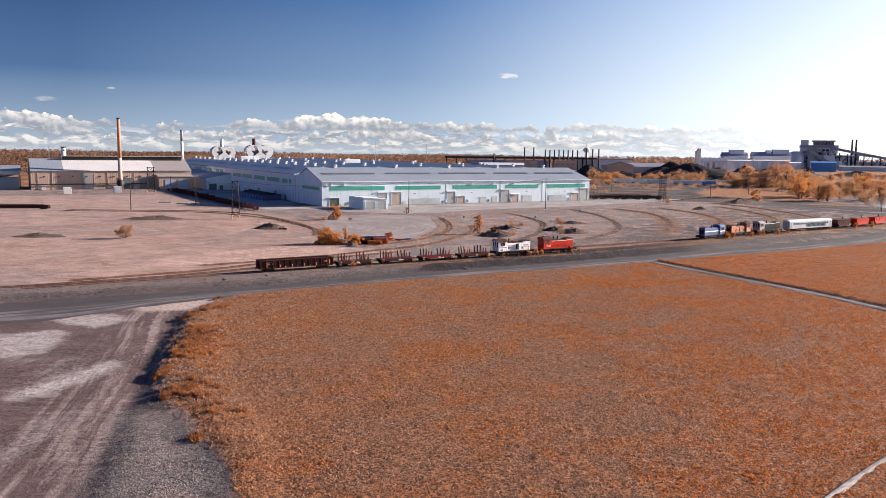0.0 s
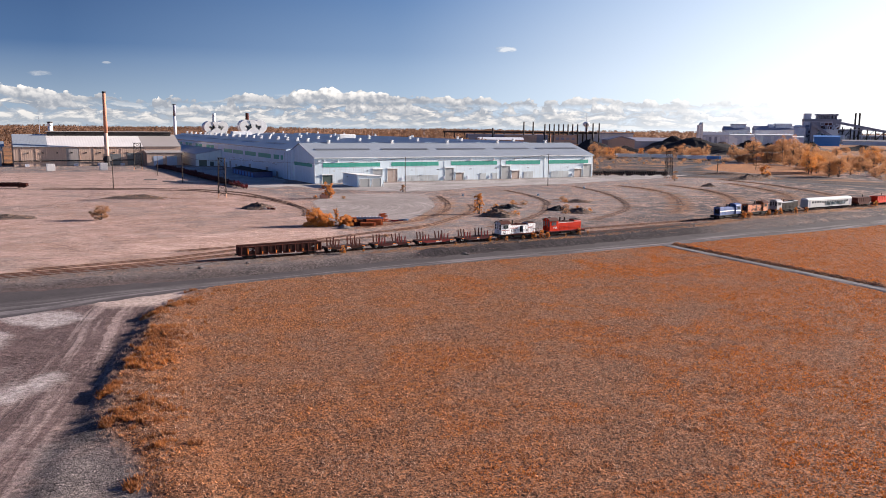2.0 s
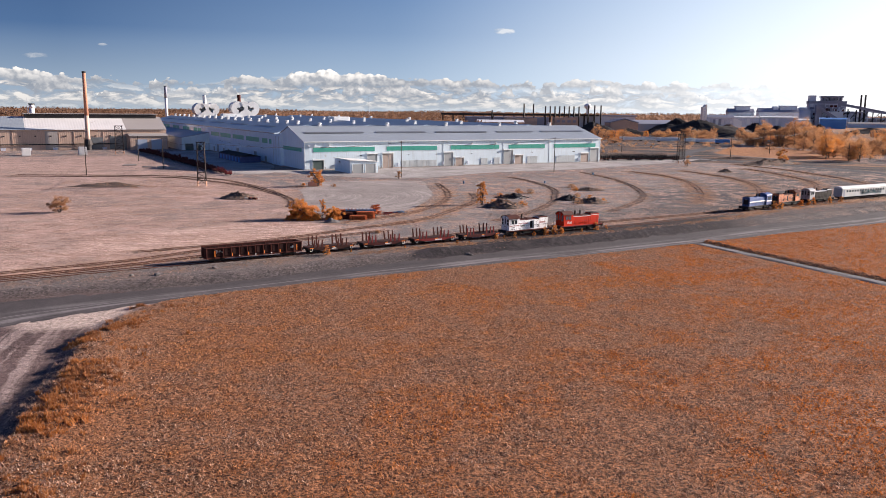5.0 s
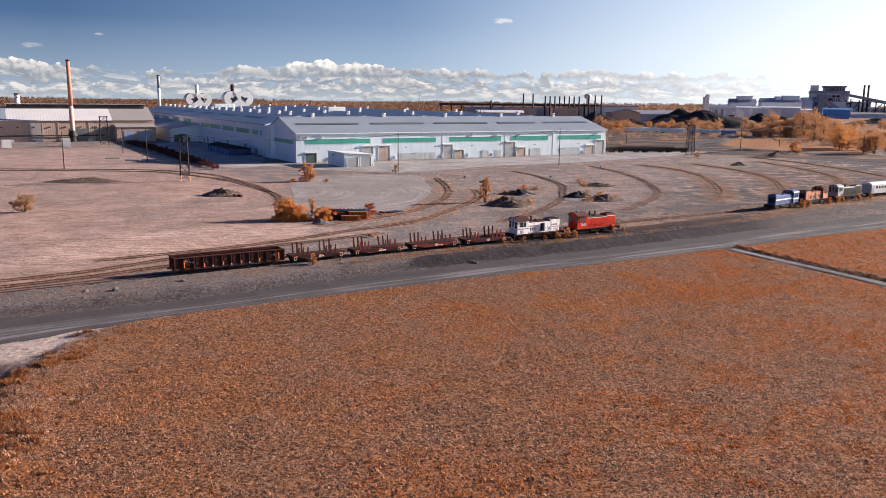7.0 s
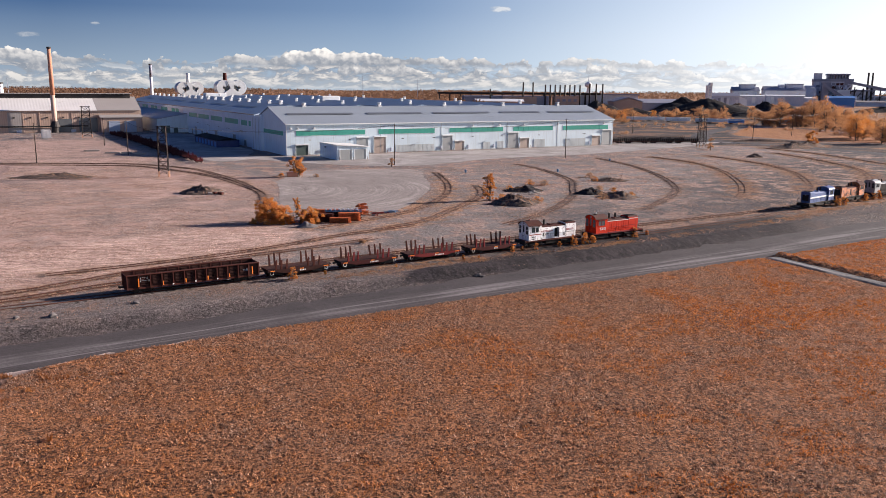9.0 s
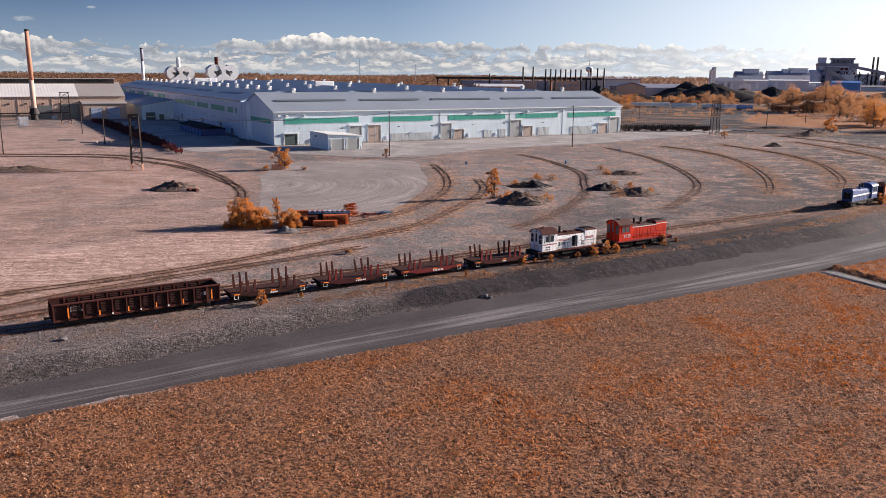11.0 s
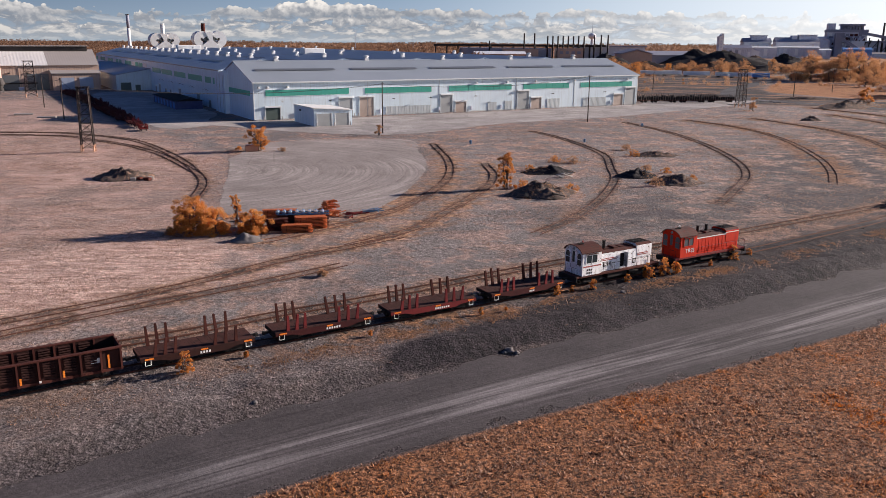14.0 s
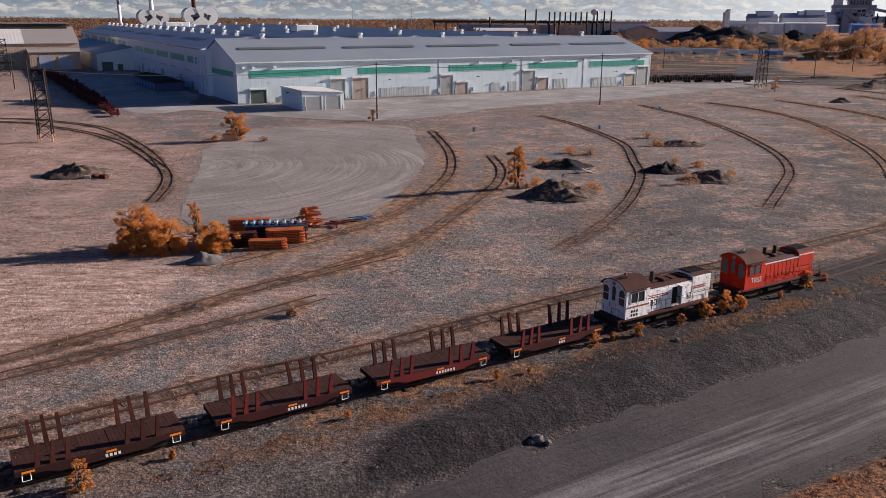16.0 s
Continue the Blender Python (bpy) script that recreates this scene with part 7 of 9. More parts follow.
def rail_mesh(name, line, offset, z, parent):
    d = directions(line)
    nrm = np.stack([-d[:, 1], d[:, 0]], 1)
    mid = line + nrm * offset
    prof = [(-0.07, 0.0), (-0.025, 0.03), (-0.036, 0.13), (0.036, 0.13), (0.025, 0.03), (0.07, 0.0)]
    verts = np.array([(p[0] + n_[0] * a, p[1] + n_[1] * a, z + b) for p, n_ in zip(mid, nrm) for a, b in prof])
    k = len(prof)
    idx = np.arange(len(verts)).reshape(-1, k)
    faces = [np.stack([idx[:-1, j], idx[1:, j], idx[1:, (j + 1) % k], idx[:-1, (j + 1) % k]], -1) for j in range(k)]
    return raw(name, verts, np.concatenate(faces), RAILM, parent)


def sleeper_mesh():
    bm = bmesh.new()
    box(bm, -0.12, 0.12, -1.3, 1.3, -0.1, 0.06, 0.015)
    me = bpy.data.meshes.new("sleeper")
    bm.to_mesh(me)
    bm.free()
    me.materials.append(SLEEPER)
    return me


SLEEPER_MESH = sleeper_mesh()


def railway_track(pts, z, label, spacing=0.75, keep=1.0, seed=1):
    line = pts if isinstance(pts, np.ndarray) else spline(pts, 1.5)
    t = empty("railway_track", pose(0, 0, 0), label, "railway track", "yard tracks", "structure")
    for side in (-0.75, 0.75):
        rail_mesh("rail", line, side, z - (0.015 if z < 0.1 else 0.0), t)
    rng = random.Random(seed)
    even = resample(line, max(2, int(np.linalg.norm(np.diff(line, axis=0), axis=1).sum() / spacing)))
    head = directions(even)
    count = 0
    for (x, y), (dx, dy) in zip(even, head):
        if rng.random() > keep or count >= 300:
            continue
        count += 1
        ob = new("sleeper", SLEEPER_MESH)
        ob.parent = t
        ob.matrix_basis = pose(x + rng.uniform(-0.1, 0.1), y + rng.uniform(-0.1, 0.1), z - (0.06 if keep > 0.86 else 0.11) + rng.uniform(-0.05, 0.02), 0, 0,
                               math.degrees(math.atan2(dy, dx)) + rng.uniform(-3, 3))
    return t


railway_track(T1[(T1[:, 0] > -75) & (T1[:, 0] < 205)][::2], RAIL_TOP - 0.16, "rusty track below the parked train", 1.0, 0.9)
for n_, pts in enumerate(TRACKS):
    railway_track(pts, (0.06 if n_ == 0 else -0.015), "overgrown curved siding with rusty rails and grey sleepers" if n_ > 2 else "rusty yard track half sunk in gravel", 0.8, 0.80 if n_ in (5, 6, 7) else 0.55, n_)

# ---------------------------------------------------------------- heaps, bushes, trees


HEAPS = []


def heap(name, x, y, rx, ry, h, mat_, label, rot=0.0, seed=1, rough=0.45):
    """An uneven heap of loose stuff."""
    bm = bmesh.new()
    rings, sides = 18, 56
    rows = []
    for k in range(rings + 1):
        f = k / rings
        row = []
        for j in range(sides):
            a = 2 * math.pi * j / sides
            wob = 1 + 0.30 * noise.noise((math.cos(a) * 1.3 + seed * 7.1, math.sin(a) * 1.3, seed))
            px, py = rx * f * math.cos(a) * wob, ry * f * math.sin(a) * wob
            z = h * (1 - f ** 1.5) * (1 - 0.25 * f) * (0.85 + 0.5 * noise.noise((px / rx * 1.6 + seed, py / ry * 1.6, 2.0)))
            z += rough * h * noise.noise((px * 0.9, py * 0.9, seed)) * (1 - f) * 1.2 + rough * 0.8 * noise.noise((px * 2.1, py * 2.1, seed + 5)) * (1 - f) + rough * 0.35 * noise.noise((px * 5.0, py * 5.0, seed + 9)) * (1 - f)
            row.append(bm.verts.new((px, py, max(z, -0.05) - (0.15 if k == rings else 0))))
        rows.append(row)
    top = bm.verts.new((0, 0, h * 0.92))
    for j in range(sides):
        bm.faces.new((top, rows[1][j], rows[1][(j + 1) % sides]))
    for k in range(1, rings):
        for j in range(sides):
            bm.faces.new((rows[k][j], rows[k + 1][j], rows[k + 1][(j + 1) % sides], rows[k][(j + 1) % sides]))
    for v in rows[0]:
        bm.verts.remove(v)
    HEAPS.append((x, y, rx, ry, h))
    ob = link(name, bm, mat_, smooth=True)
    ob.matrix_world = pose(x, y, float(lift(x, y)), 0, 0, rot)
    return tagged(ob, label, "mound")


def leaves(rng, centres, radii, n, size, flat=0.8):
    """Loose leaves in blobs: arrays of verts and faces."""
    pick = rng.integers(0, len(centres), n)
    d = rng.normal(size=(n, 3))
    d /= np.linalg.norm(d, axis=1)[:, None]
    r = rng.random(n) ** 0.45
    p = centres[pick] + d * (radii[pick] * r)[:, None] * np.array([1, 1, flat])
    a = rng.normal(size=(n, 3))
    b = np.cross(a, rng.normal(size=(n, 3)))
    a /= np.linalg.norm(a, axis=1)[:, None]
    b /= np.linalg.norm(b, axis=1)[:, None]
    s = size * (0.6 + 0.8 * rng.random(n))[:, None]
    blade = np.stack([p - a * s, p + a * s * 0.4 - b * s * 0.7, p + a * s * 0.5 + b * s * 0.8], 1).reshape(-1, 3)
    return blade, np.arange(3 * n).reshape(n, 3)


def limb_mesh(bm, p, q, r0, r1):
    cyl(bm, p, q, r0, r1, 7, caps=False)


def tree(name, m, h, spread, mat_, label, category, seed, n=1500, size=0.22, low=0.25, blobs=14, bare=False, upright=False, full=1.0, skirt=0):
    """A tree or bush: tapered trunk, limbs, and an uneven crown of single leaves."""
    rng = np.random.default_rng(seed)
    t = empty(name, m, label, category)
    bm = bmesh.new()
    cents, rads = [], []
    stems = 1 if not category == "shrub" else 4
    for s_ in range(stems):
        a0 = rng.random() * 6.28
        foot = np.array([math.cos(a0), math.sin(a0), 0]) * (0.12 * spread if stems > 1 else 0)
        topp = foot * 2.5 + np.array([rng.normal(0, 0.06 * spread), rng.normal(0, 0.06 * spread), h * (0.85 if stems == 1 else rng.uniform(0.5, 0.8))])
        r0 = 0.022 * h + 0.02
        mid = (foot + topp) / 2 + np.array([rng.normal(0, 0.04 * h), rng.normal(0, 0.04 * h), 0])
        limb_mesh(bm, foot - [0, 0, 0.1], mid, r0, r0 * 0.65)
        limb_mesh(bm, mid, topp, r0 * 0.65, r0 * 0.2)
        for k in range(max(3, blobs // stems)):
            f = rng.uniform(low, 0.98)
            base = foot + (topp - foot) * f * 0.85
            a = rng.random() * 6.28
            wide = spread * (0.75 if upright else (1.15 - abs(f - 0.5) * 1.1)) * rng.uniform(0.35, 0.85)
            tip = base + np.array([math.cos(a) * wide, math.sin(a) * wide, h * rng.uniform(0.06, 0.2)])
            limb_mesh(bm, base, tip, r0 * 0.35, r0 * 0.08)
            if bare:
                for q in range(4):
                    limb_mesh(bm, tip, tip + rng.normal(0, 0.08 * h, 3) + [0, 0, 0.08 * h], r0 * 0.12, r0 * 0.03)
            cents.append(tip)
            rads.append(spread * full * rng.uniform(0.16, 0.36))
        cents.append(topp)
        rads.append(spread * 0.25)
    if skirt:
        for k in range(skirt):
            a, q = rng.random() * 6.28, spread * 0.95 * rng.random() ** 0.5
            cents.append(np.array([math.cos(a) * q, math.sin(a) * q * 0.8, h * rng.uniform(0.03, 0.5) * (1.1 - q / spread)]))
            rads.append(spread * rng.uniform(0.12, 0.24))
    part("trunk", bm, BARK, t)
    if not bare:
        v, f = leaves(rng, np.array(cents), np.array(rads), n, size)
        v[:, 2] = np.maximum(v[:, 2], 0.03)
        raw("crown", v, f, mat_, t)
    return t


# heaps
heap("coal_mound", 31, 274, 7.0, 4.6, 2.3, SPOIL, "dark spoil heap with weeds and broken slabs", 10, 2)
heap("coal_mound", 37, 298, 6.0, 3.0, 1.5, COAL, "low black cinder heap", 0, 3)
heap("coal_mound", 54, 293, 4.6, 3.4, 1.6, COAL, "low black cinder heap", 0, 4)
heap("coal_mound", 59.5, 285.5, 5.6, 4.0, 1.7, SPOIL, "black cinder heap with rusty weeds", 15, 5)
heap("coal_mound", 67.5, 323, 6.0, 3.0, 1.1, SPOIL, "flat black cinder heap", 0, 6)
heap("rubble_mound", -47.5, 293, 6.0, 4.5, 2.4, SPOIL, "heap of dark rubble on the dry field", 20, 7, 0.4)
heap("rubble_mound", -99, 328, 12, 5.0, 1.5, SPOIL, "long low heap of brown earth", 5, 8, 0.4)
heap("rubble_mound", -114, 262, 8.0, 5.0, 1.1, SPOIL, "low scraped earth mound on the dry field", 5, 9, 0.4)
heap("rubble_mound", 193, 466, 15, 6.0, 3.0, SPOIL, "dark rubble bank beside the access road", 25, 10, 0.5)
heap("rubble_mound", 150, 411, 4.0, 3.0, 1.6, SPOIL, "small dark rubble heap", 0, 11, 0.4)
heap("gravel_mound", -14.7, 241.6, 2.4, 1.9, 1.1, ROCK, "small grey gravel heap beside the bushes", 0, 12, 0.2)
heap("rubble_mound", 196, 511, 24, 3.0, 1.5, SPOIL, "long dark earth bank along the access road", 2, 20, 0.35)
heap("rubble_mound", 205, 474, 12, 5.0, 2.6, SPOIL, "dark rubble bank beside the access road", 35, 24, 0.5)
heap("coal_mound", 203, 905, 32, 22, 17.0, COAL, "steep black coal pile behind the warehouse", 0, 13, 0.1)
heap("coal_mound", 240, 905, 30, 14, 9.0, COAL, "low black coal pile", 0, 25, 0.15)
heap("coal_mound", 338, 960, 72, 30, 19.5, COAL, "wide black coal pile near the works", 0, 14, 0.10)
heap("coal_mound", 312, 940, 34, 18, 10.0, COAL, "black coal pile with stepped sides", 0, 26, 0.2)
heap("coal_mound", 360, 1105, 42, 18, 19.0, COAL, "long black coal pile", 0, 15, 0.12)
for k_, (x, y, rx, ry, h) in enumerate(((385, 985, 34, 20, 13.0), (420, 1000, 36, 22, 15.5), (452, 1015, 30, 18, 11.0), (400, 930, 40, 18, 7.0), (360, 900, 36, 16, 6.0), (551, 1100, 16, 12, 12.5), (520, 1050, 40, 20, 7.0), (620, 1100, 40, 18, 8.0), (300, 890, 30, 14, 6.0))):
    heap("ore_mound", x, y, rx, ry, h, COAL if k_ % 3 else SPOIL, "dark uneven ore pile beyond the trees", 0, 30 + k_, 0.22)


def debris():
    rng = random.Random(5)
    for k in range(9):
        bm = bmesh.new()
        L, w = rng.uniform(0.5, 1.5), rng.uniform(0.2, 0.45)
        box(bm, -L, L, -w, w, -0.04, 0.05, 0.01)
        x, y = (39 + rng.uniform(-1.2, 1.2), 291.5 + rng.uniform(-1.2, 1.2)) if k < 5 else (27.5 + rng.uniform(-2, 6), 270.2 + rng.uniform(-0.8, 0.8))
        ob = link("broken_panel", bm, LIGHTP if k < 5 else BLK)
        ob.matrix_world = pose(x, y, 0.35 + 0.25 * (k % 3), rng.uniform(-25, 25), rng.uniform(-20, 20), rng.uniform(0, 180))
        tagged(ob, "pale broken panel on the spoil heap" if k < 5 else "torn black rubber sheet at the heap's foot", "debris", "debris on the heap")
    for k in range(5):
        bm = bmesh.new()
        box(bm, -0.5, 0.5, -0.35, 0.35, 0, 0.6, 0.06)
        ob = link("concrete_block", bm, LIGHTP if k % 2 else RUST)
        ob.matrix_world = pose(-43.2 + rng.uniform(-1.5, 1.5), 290.5 + rng.uniform(-1, 1), 0.0, 0, 0, rng.uniform(0, 90))
        tagged(ob, "broken block beside the rubble heap", "debris", "debris on the heap")


debris()

# bushes of the yard
tree("bush", pose(-23.6, 246.0, 0, 0, 0, 10), 6.4, 3.0, LEAF, "tall orange autumn bush beside stacked racking", "shrub", 21, 26000, 0.085, 0.0, 76, full=0.62, skirt=60)
tree("bush", pose(-20.2, 246.2, 0, 0, 0, 70), 4.2, 2.9, LEAF, "dense orange autumn bush", "shrub", 22, 21000, 0.085, 0.0, 68, full=0.62, skirt=60)
tree("bush", pose(-18.0, 251.0, 0, 0, 0, 30), 6.2, 1.1, LEAF, "slim orange bush behind the others", "shrub", 23, 3000, 0.075, 0.1, 24, upright=True, full=0.8)
tree("bush", pose(-14.8, 246.2, 0, 0, 0, 130), 3.8, 2.5, LEAF, "low orange bush against the racking", "shrub", 24, 18000, 0.085, 0.0, 60, full=0.6, skirt=60)
tree("sapling", pose(25.6, 279.6, 0), 8.4, 1.9, LEAF, "orange sapling beside the spoil heap", "shrub", 25, 7500, 0.095, 0.0, 40, full=0.75, skirt=14)
tree("sapling", pose(-27.5, 332.2, 0), 8.2, 2.9, LEAF, "orange sapling on an old brick footing", "shrub", 26, 12000, 0.09, 0.0, 60, full=0.62)
tree("sapling", pose(0.6, 365, 0), 3.6, 1.3, LEAF_DULL, "dry shrub at the foot of a pole", "shrub", 27, 700, 0.16, 0.1, 10)
tree("sapling", pose(-86.5, 257.5, 0), 5.0, 3.0, LEAF_DULL, "round rusty shrub alone on the dry field", "shrub", 28, 9000, 0.09, 0.0, 50, full=0.65)
tree("sapling", pose(146, 449, 0), 6.0, 2.2, LEAF_DULL, "sparse rusty sapling near the lattice tower", "tree", 29, 900, 0.2, 0.15, 14)
tree("sapling", pose(207, 475, 0), 8.5, 3.4, LEAF, "orange sapling beside the access road", "tree", 30, 1500, 0.26, 0.15, 16)
tree("sapling", pose(240, 402, 0), 9.0, 3.0, LEAF_DULL, "bare grey sapling at the water's edge", "tree", 31, 10, 0.2, 0.3, 14, True)
tree("sapling", pose(246, 412, 0), 7.5, 2.6, LEAF_DULL, "bare grey sapling at the water's edge", "tree", 33, 10, 0.2, 0.3, 14, True)
rng_ = random.Random(12)
weeds = [(-11.8, 196.0, 1.6), (22.6, 215.6, 0.9), (26.9, 217.4, 1.0), (24.4, 216.6, 0.6), (34.4, 221.6, 1.5), (36.6, 222.9, 1.7), (38.3, 223.4, 1.3), (47.4, 229.2, 1.6), (31.5, 220.0, 0.8), (50.4, 231.2, 0.8), (43.5, 226.4, 0.6),
         (-7.4, 199.2, 0.5), (3.0, 204.0, 0.5), (13.8, 209.6, 0.6), (16.4, 210.6, 0.4), (108.6, 270.0, 2.0), (111.0, 271.4, 1.8), (120.5, 278.6, 1.7), (124.0, 281.0, 1.6), (126.5, 282.4, 1.9), (134, 287.0, 1.6), (139, 290, 1.5), (176, 312.0, 1.9), (187, 319.0, 2.0)]
for k, (x, y, h) in enumerate(weeds):
    tree("weed", pose(x, y, 0.18, 0, 0, 40 * k), h * 1.45, h * 0.52, LEAF, "small orange weed beside the track", "shrub", 40 + k, int(1500 * h + 300), 0.045 + 0.012 * h, 0.0, 26, full=0.7, skirt=14)
for k, (x, y, h) in enumerate([(41, 313, 1.7), (45, 311, 1.9), (33.5, 301, 1.4), (63, 333, 1.8), (62, 322, 1.6), (58, 300, 1.6), (61.5, 297, 1.4), (54.5, 282.0, 2.0), (63.5, 288, 1.3), (33, 279.5, 1.6), (37, 277, 1.9), (34, 272.5, 1.2), (29, 281.5, 1.5), (-22, 331, 1.2), (-33, 334, 1.1), (-3, 224, 0.9)]):
    tree("weed", pose(x, y, 0.1, 0, 0, 50 * k), h, h * 0.9, LEAF_DULL if k % 2 else LEAF, "rusty weed clump on a heap", "shrub", 80 + k, 1500, 0.065, 0.0, 20, full=0.7, skirt=14)

# trees beyond the yard: a few built, the rest copies
KINDS = [tree("tree", pose(257, 524, 0), 16, 6.4, LEAF, "orange broad-crowned autumn tree", "tree", 101, 3900, 0.215, 0.0, 46, full=1.0),
         tree("tree", pose(268, 548, 0), 13.5, 7.0, LEAF_PEACH, "peach-coloured bushy autumn tree", "shrub", 102, 3900, 0.215, 0.0, 48, full=1.0),
         tree("tree", pose(290, 702, 0), 10.5, 7.2, LEAF_PEACH, "low spreading peach-coloured tree", "shrub", 103, 3900, 0.215, 0.0, 48, full=1.05),
         tree("tree", pose(312, 648, 0), 16.0, 6.2, LEAF_PEACH, "tall peach-coloured autumn tree", "tree", 104, 3900, 0.215, 0.0, 46, full=0.95)]
for ob_ in KINDS:
    ob_["category"] = "tree"
rng_ = random.Random(31)
spots = []
for x0, y0, x1, y1, n in ((256, 492, 300, 545, 12), (288, 555, 330, 640, 18), (300, 650, 420, 760, 30), (255, 735, 285, 775, 4), (330, 540, 430, 640, 26), (185, 785, 225, 815, 8), (225, 820, 300, 865, 14),
                          (150, 700, 190, 760, 5), (300, 800, 420, 880, 12), (330, 440, 420, 520, 12), (420, 620, 560, 800, 26), (430, 860, 640, 1050, 14), (190, 850, 330, 880, 8)):
    for k in range(n):
        spots.append((rng_.uniform(x0, x1), rng_.uniform(y0, y1)))
for x, y in spots:
    kind = rng_.choice(KINDS[1:] * 3 + KINDS[:1])
    sc = rng_.uniform(0.42, 0.95)
    c_ = copy_thing(kind, pose(x, y, 0, 0, 0, rng_.uniform(0, 360)))
    c_.scale = (sc * rng_.uniform(0.9, 1.5), sc * rng_.uniform(0.9, 1.4), sc * rng_.uniform(0.75, 1.15))
    c_["group"] = "trees beyond the yard"
for x, y, sc in ((276, 690, 1.5), (288, 684, 1.6), (300, 688, 1.75), (312, 694, 1.7), (322, 700, 1.6), (334, 706, 1.5), (294, 702, 1.8), (308, 712, 1.8), (322, 720, 1.7), (346, 716, 1.4), (284, 712, 1.5), (268, 700, 1.2)):
    c_ = copy_thing(rng_.choice(KINDS[1:]), pose(x + 16, y, 0, 0, 0, rng_.uniform(0, 360)))
    c_.scale = (sc * 0.85, sc * 0.85, sc * rng_.uniform(0.75, 0.98))
    c_["group"] = "trees beyond the yard"


def scrub():
    """Low rusty scrub between the trees and the ore piles."""
    rng = np.random.default_rng(17)
    cents, rads = [], []
    for x0, y0, x1, y1, n in ((285, 560, 430, 760, 150), (150, 620, 300, 840, 110), (300, 780, 700, 1050, 190), (330, 430, 470, 560, 70), (112, 560, 150, 700, 25), (255, 700, 300, 800, 30), (276, 520, 320, 600, 22)):
        for k in range(n):
            cents.append((rng.uniform(x0, x1), rng.uniform(y0, y1), 0.8))
            rads.append(rng.uniform(0.9, 2.6))
    v, f = leaves(rng, np.array(cents), np.array(rads), 90000, 0.24, 0.75)
    v[:, 2] = np.maximum(v[:, 2], 0.02)
    tagged(raw("scrub", v, f, LEAF_DULL), "low rusty scrub beyond the yard", "scrub", kind="stuff")


scrub()


def far_woods():
    """The wooded plain out to the horizon, as loose crowns."""
    rng = np.random.default_rng(9)
    n = 9500
    az = np.radians(rng.uniform(-36, 38, n))
    dist = 900 + 3900 * rng.random(n) ** 1.2
    x, y = dist * np.sin(az), dist * np.cos(az)
    keep = ~((x > 100) & (x < 980) & (y < 1760) & (y > 500)) & ~((x > -130) & (x < 220) & (y < 950)) & (y > 820)
    x, y = x[keep], y[keep]
    hgt = rng.uniform(7, 13.5, len(x)) * (1 + 0.25 * np.sin(x * 0.006))
    m = 30
    p = np.repeat(np.stack([x, y, hgt * 0.55], 1), m, 0)
    hh = np.repeat(hgt, m)
    d = rng.normal(size=p.shape)
    d /= np.linalg.norm(d, axis=1)[:, None]
    p = p + d * np.stack([hh * 0.42, hh * 0.42, hh * 0.45], 1) * (rng.random(len(p)) ** 0.3)[:, None]
    a = rng.normal(size=p.shape)
    b = np.cross(a, rng.normal(size=p.shape))
    a /= np.linalg.norm(a, axis=1)[:, None]
    b /= np.linalg.norm(b, axis=1)[:, None]
    s = (hh * rng.uniform(0.07, 0.14, len(p)))[:, None]
    quad = np.stack([p - a * s, p + a * s * 0.4 - b * s, p + a * s * 0.5 + b * s], 1).reshape(-1, 3)
    quad[:, 2] = np.maximum(quad[:, 2], 0)
    ob = raw("far_woods", quad, np.arange(len(quad)).reshape(-1, 3), LEAF_FAR)
    tagged(ob, "wide autumn woodland reaching to the horizon", "woodland", kind="stuff")


far_woods()

# ---------------------------------------------------------------- poles, towers, wires


def utility_pole(x, y, h, label, arm=True):
    p = empty("utility_pole", pose(x, y, float(lift(x, y)), 0, 0, 26), label, "pole", "utility poles")
    bm = bmesh.new()
    cyl(bm, (0, 0, -0.3), (0, 0, h), 0.19, 0.12, 10)
    part("shaft", bm, POLE, p)
    if arm:
        bm = bmesh.new()
        box(bm, -0.06, 0.06, -0.9, 0.9, h - 0.6, h - 0.48)
        part("crossarm", bm, POLE, p)
        for yy in (-0.8, 0, 0.8):
            bm = bmesh.new()
            cyl(bm, (0, yy, h - 0.48), (0, yy, h - 0.25), 0.05, 0.035, 6)
            part("insulator", bm, ROCK, p)
    return p


for x, y, h in ((1.6, 370, 14.6), (69.6, 404, 15.5), (-123, 372, 14), (-130, 458, 12.5), (-104, 410, 13.5), (195, 516, 13), (242, 568, 13), (317, 670, 13), (149, 587, 12), (228, 770, 12)):
    utility_pole(x, y, h, "dark wooden utility pole with a short crossarm", not (x, y) == (149, 587))


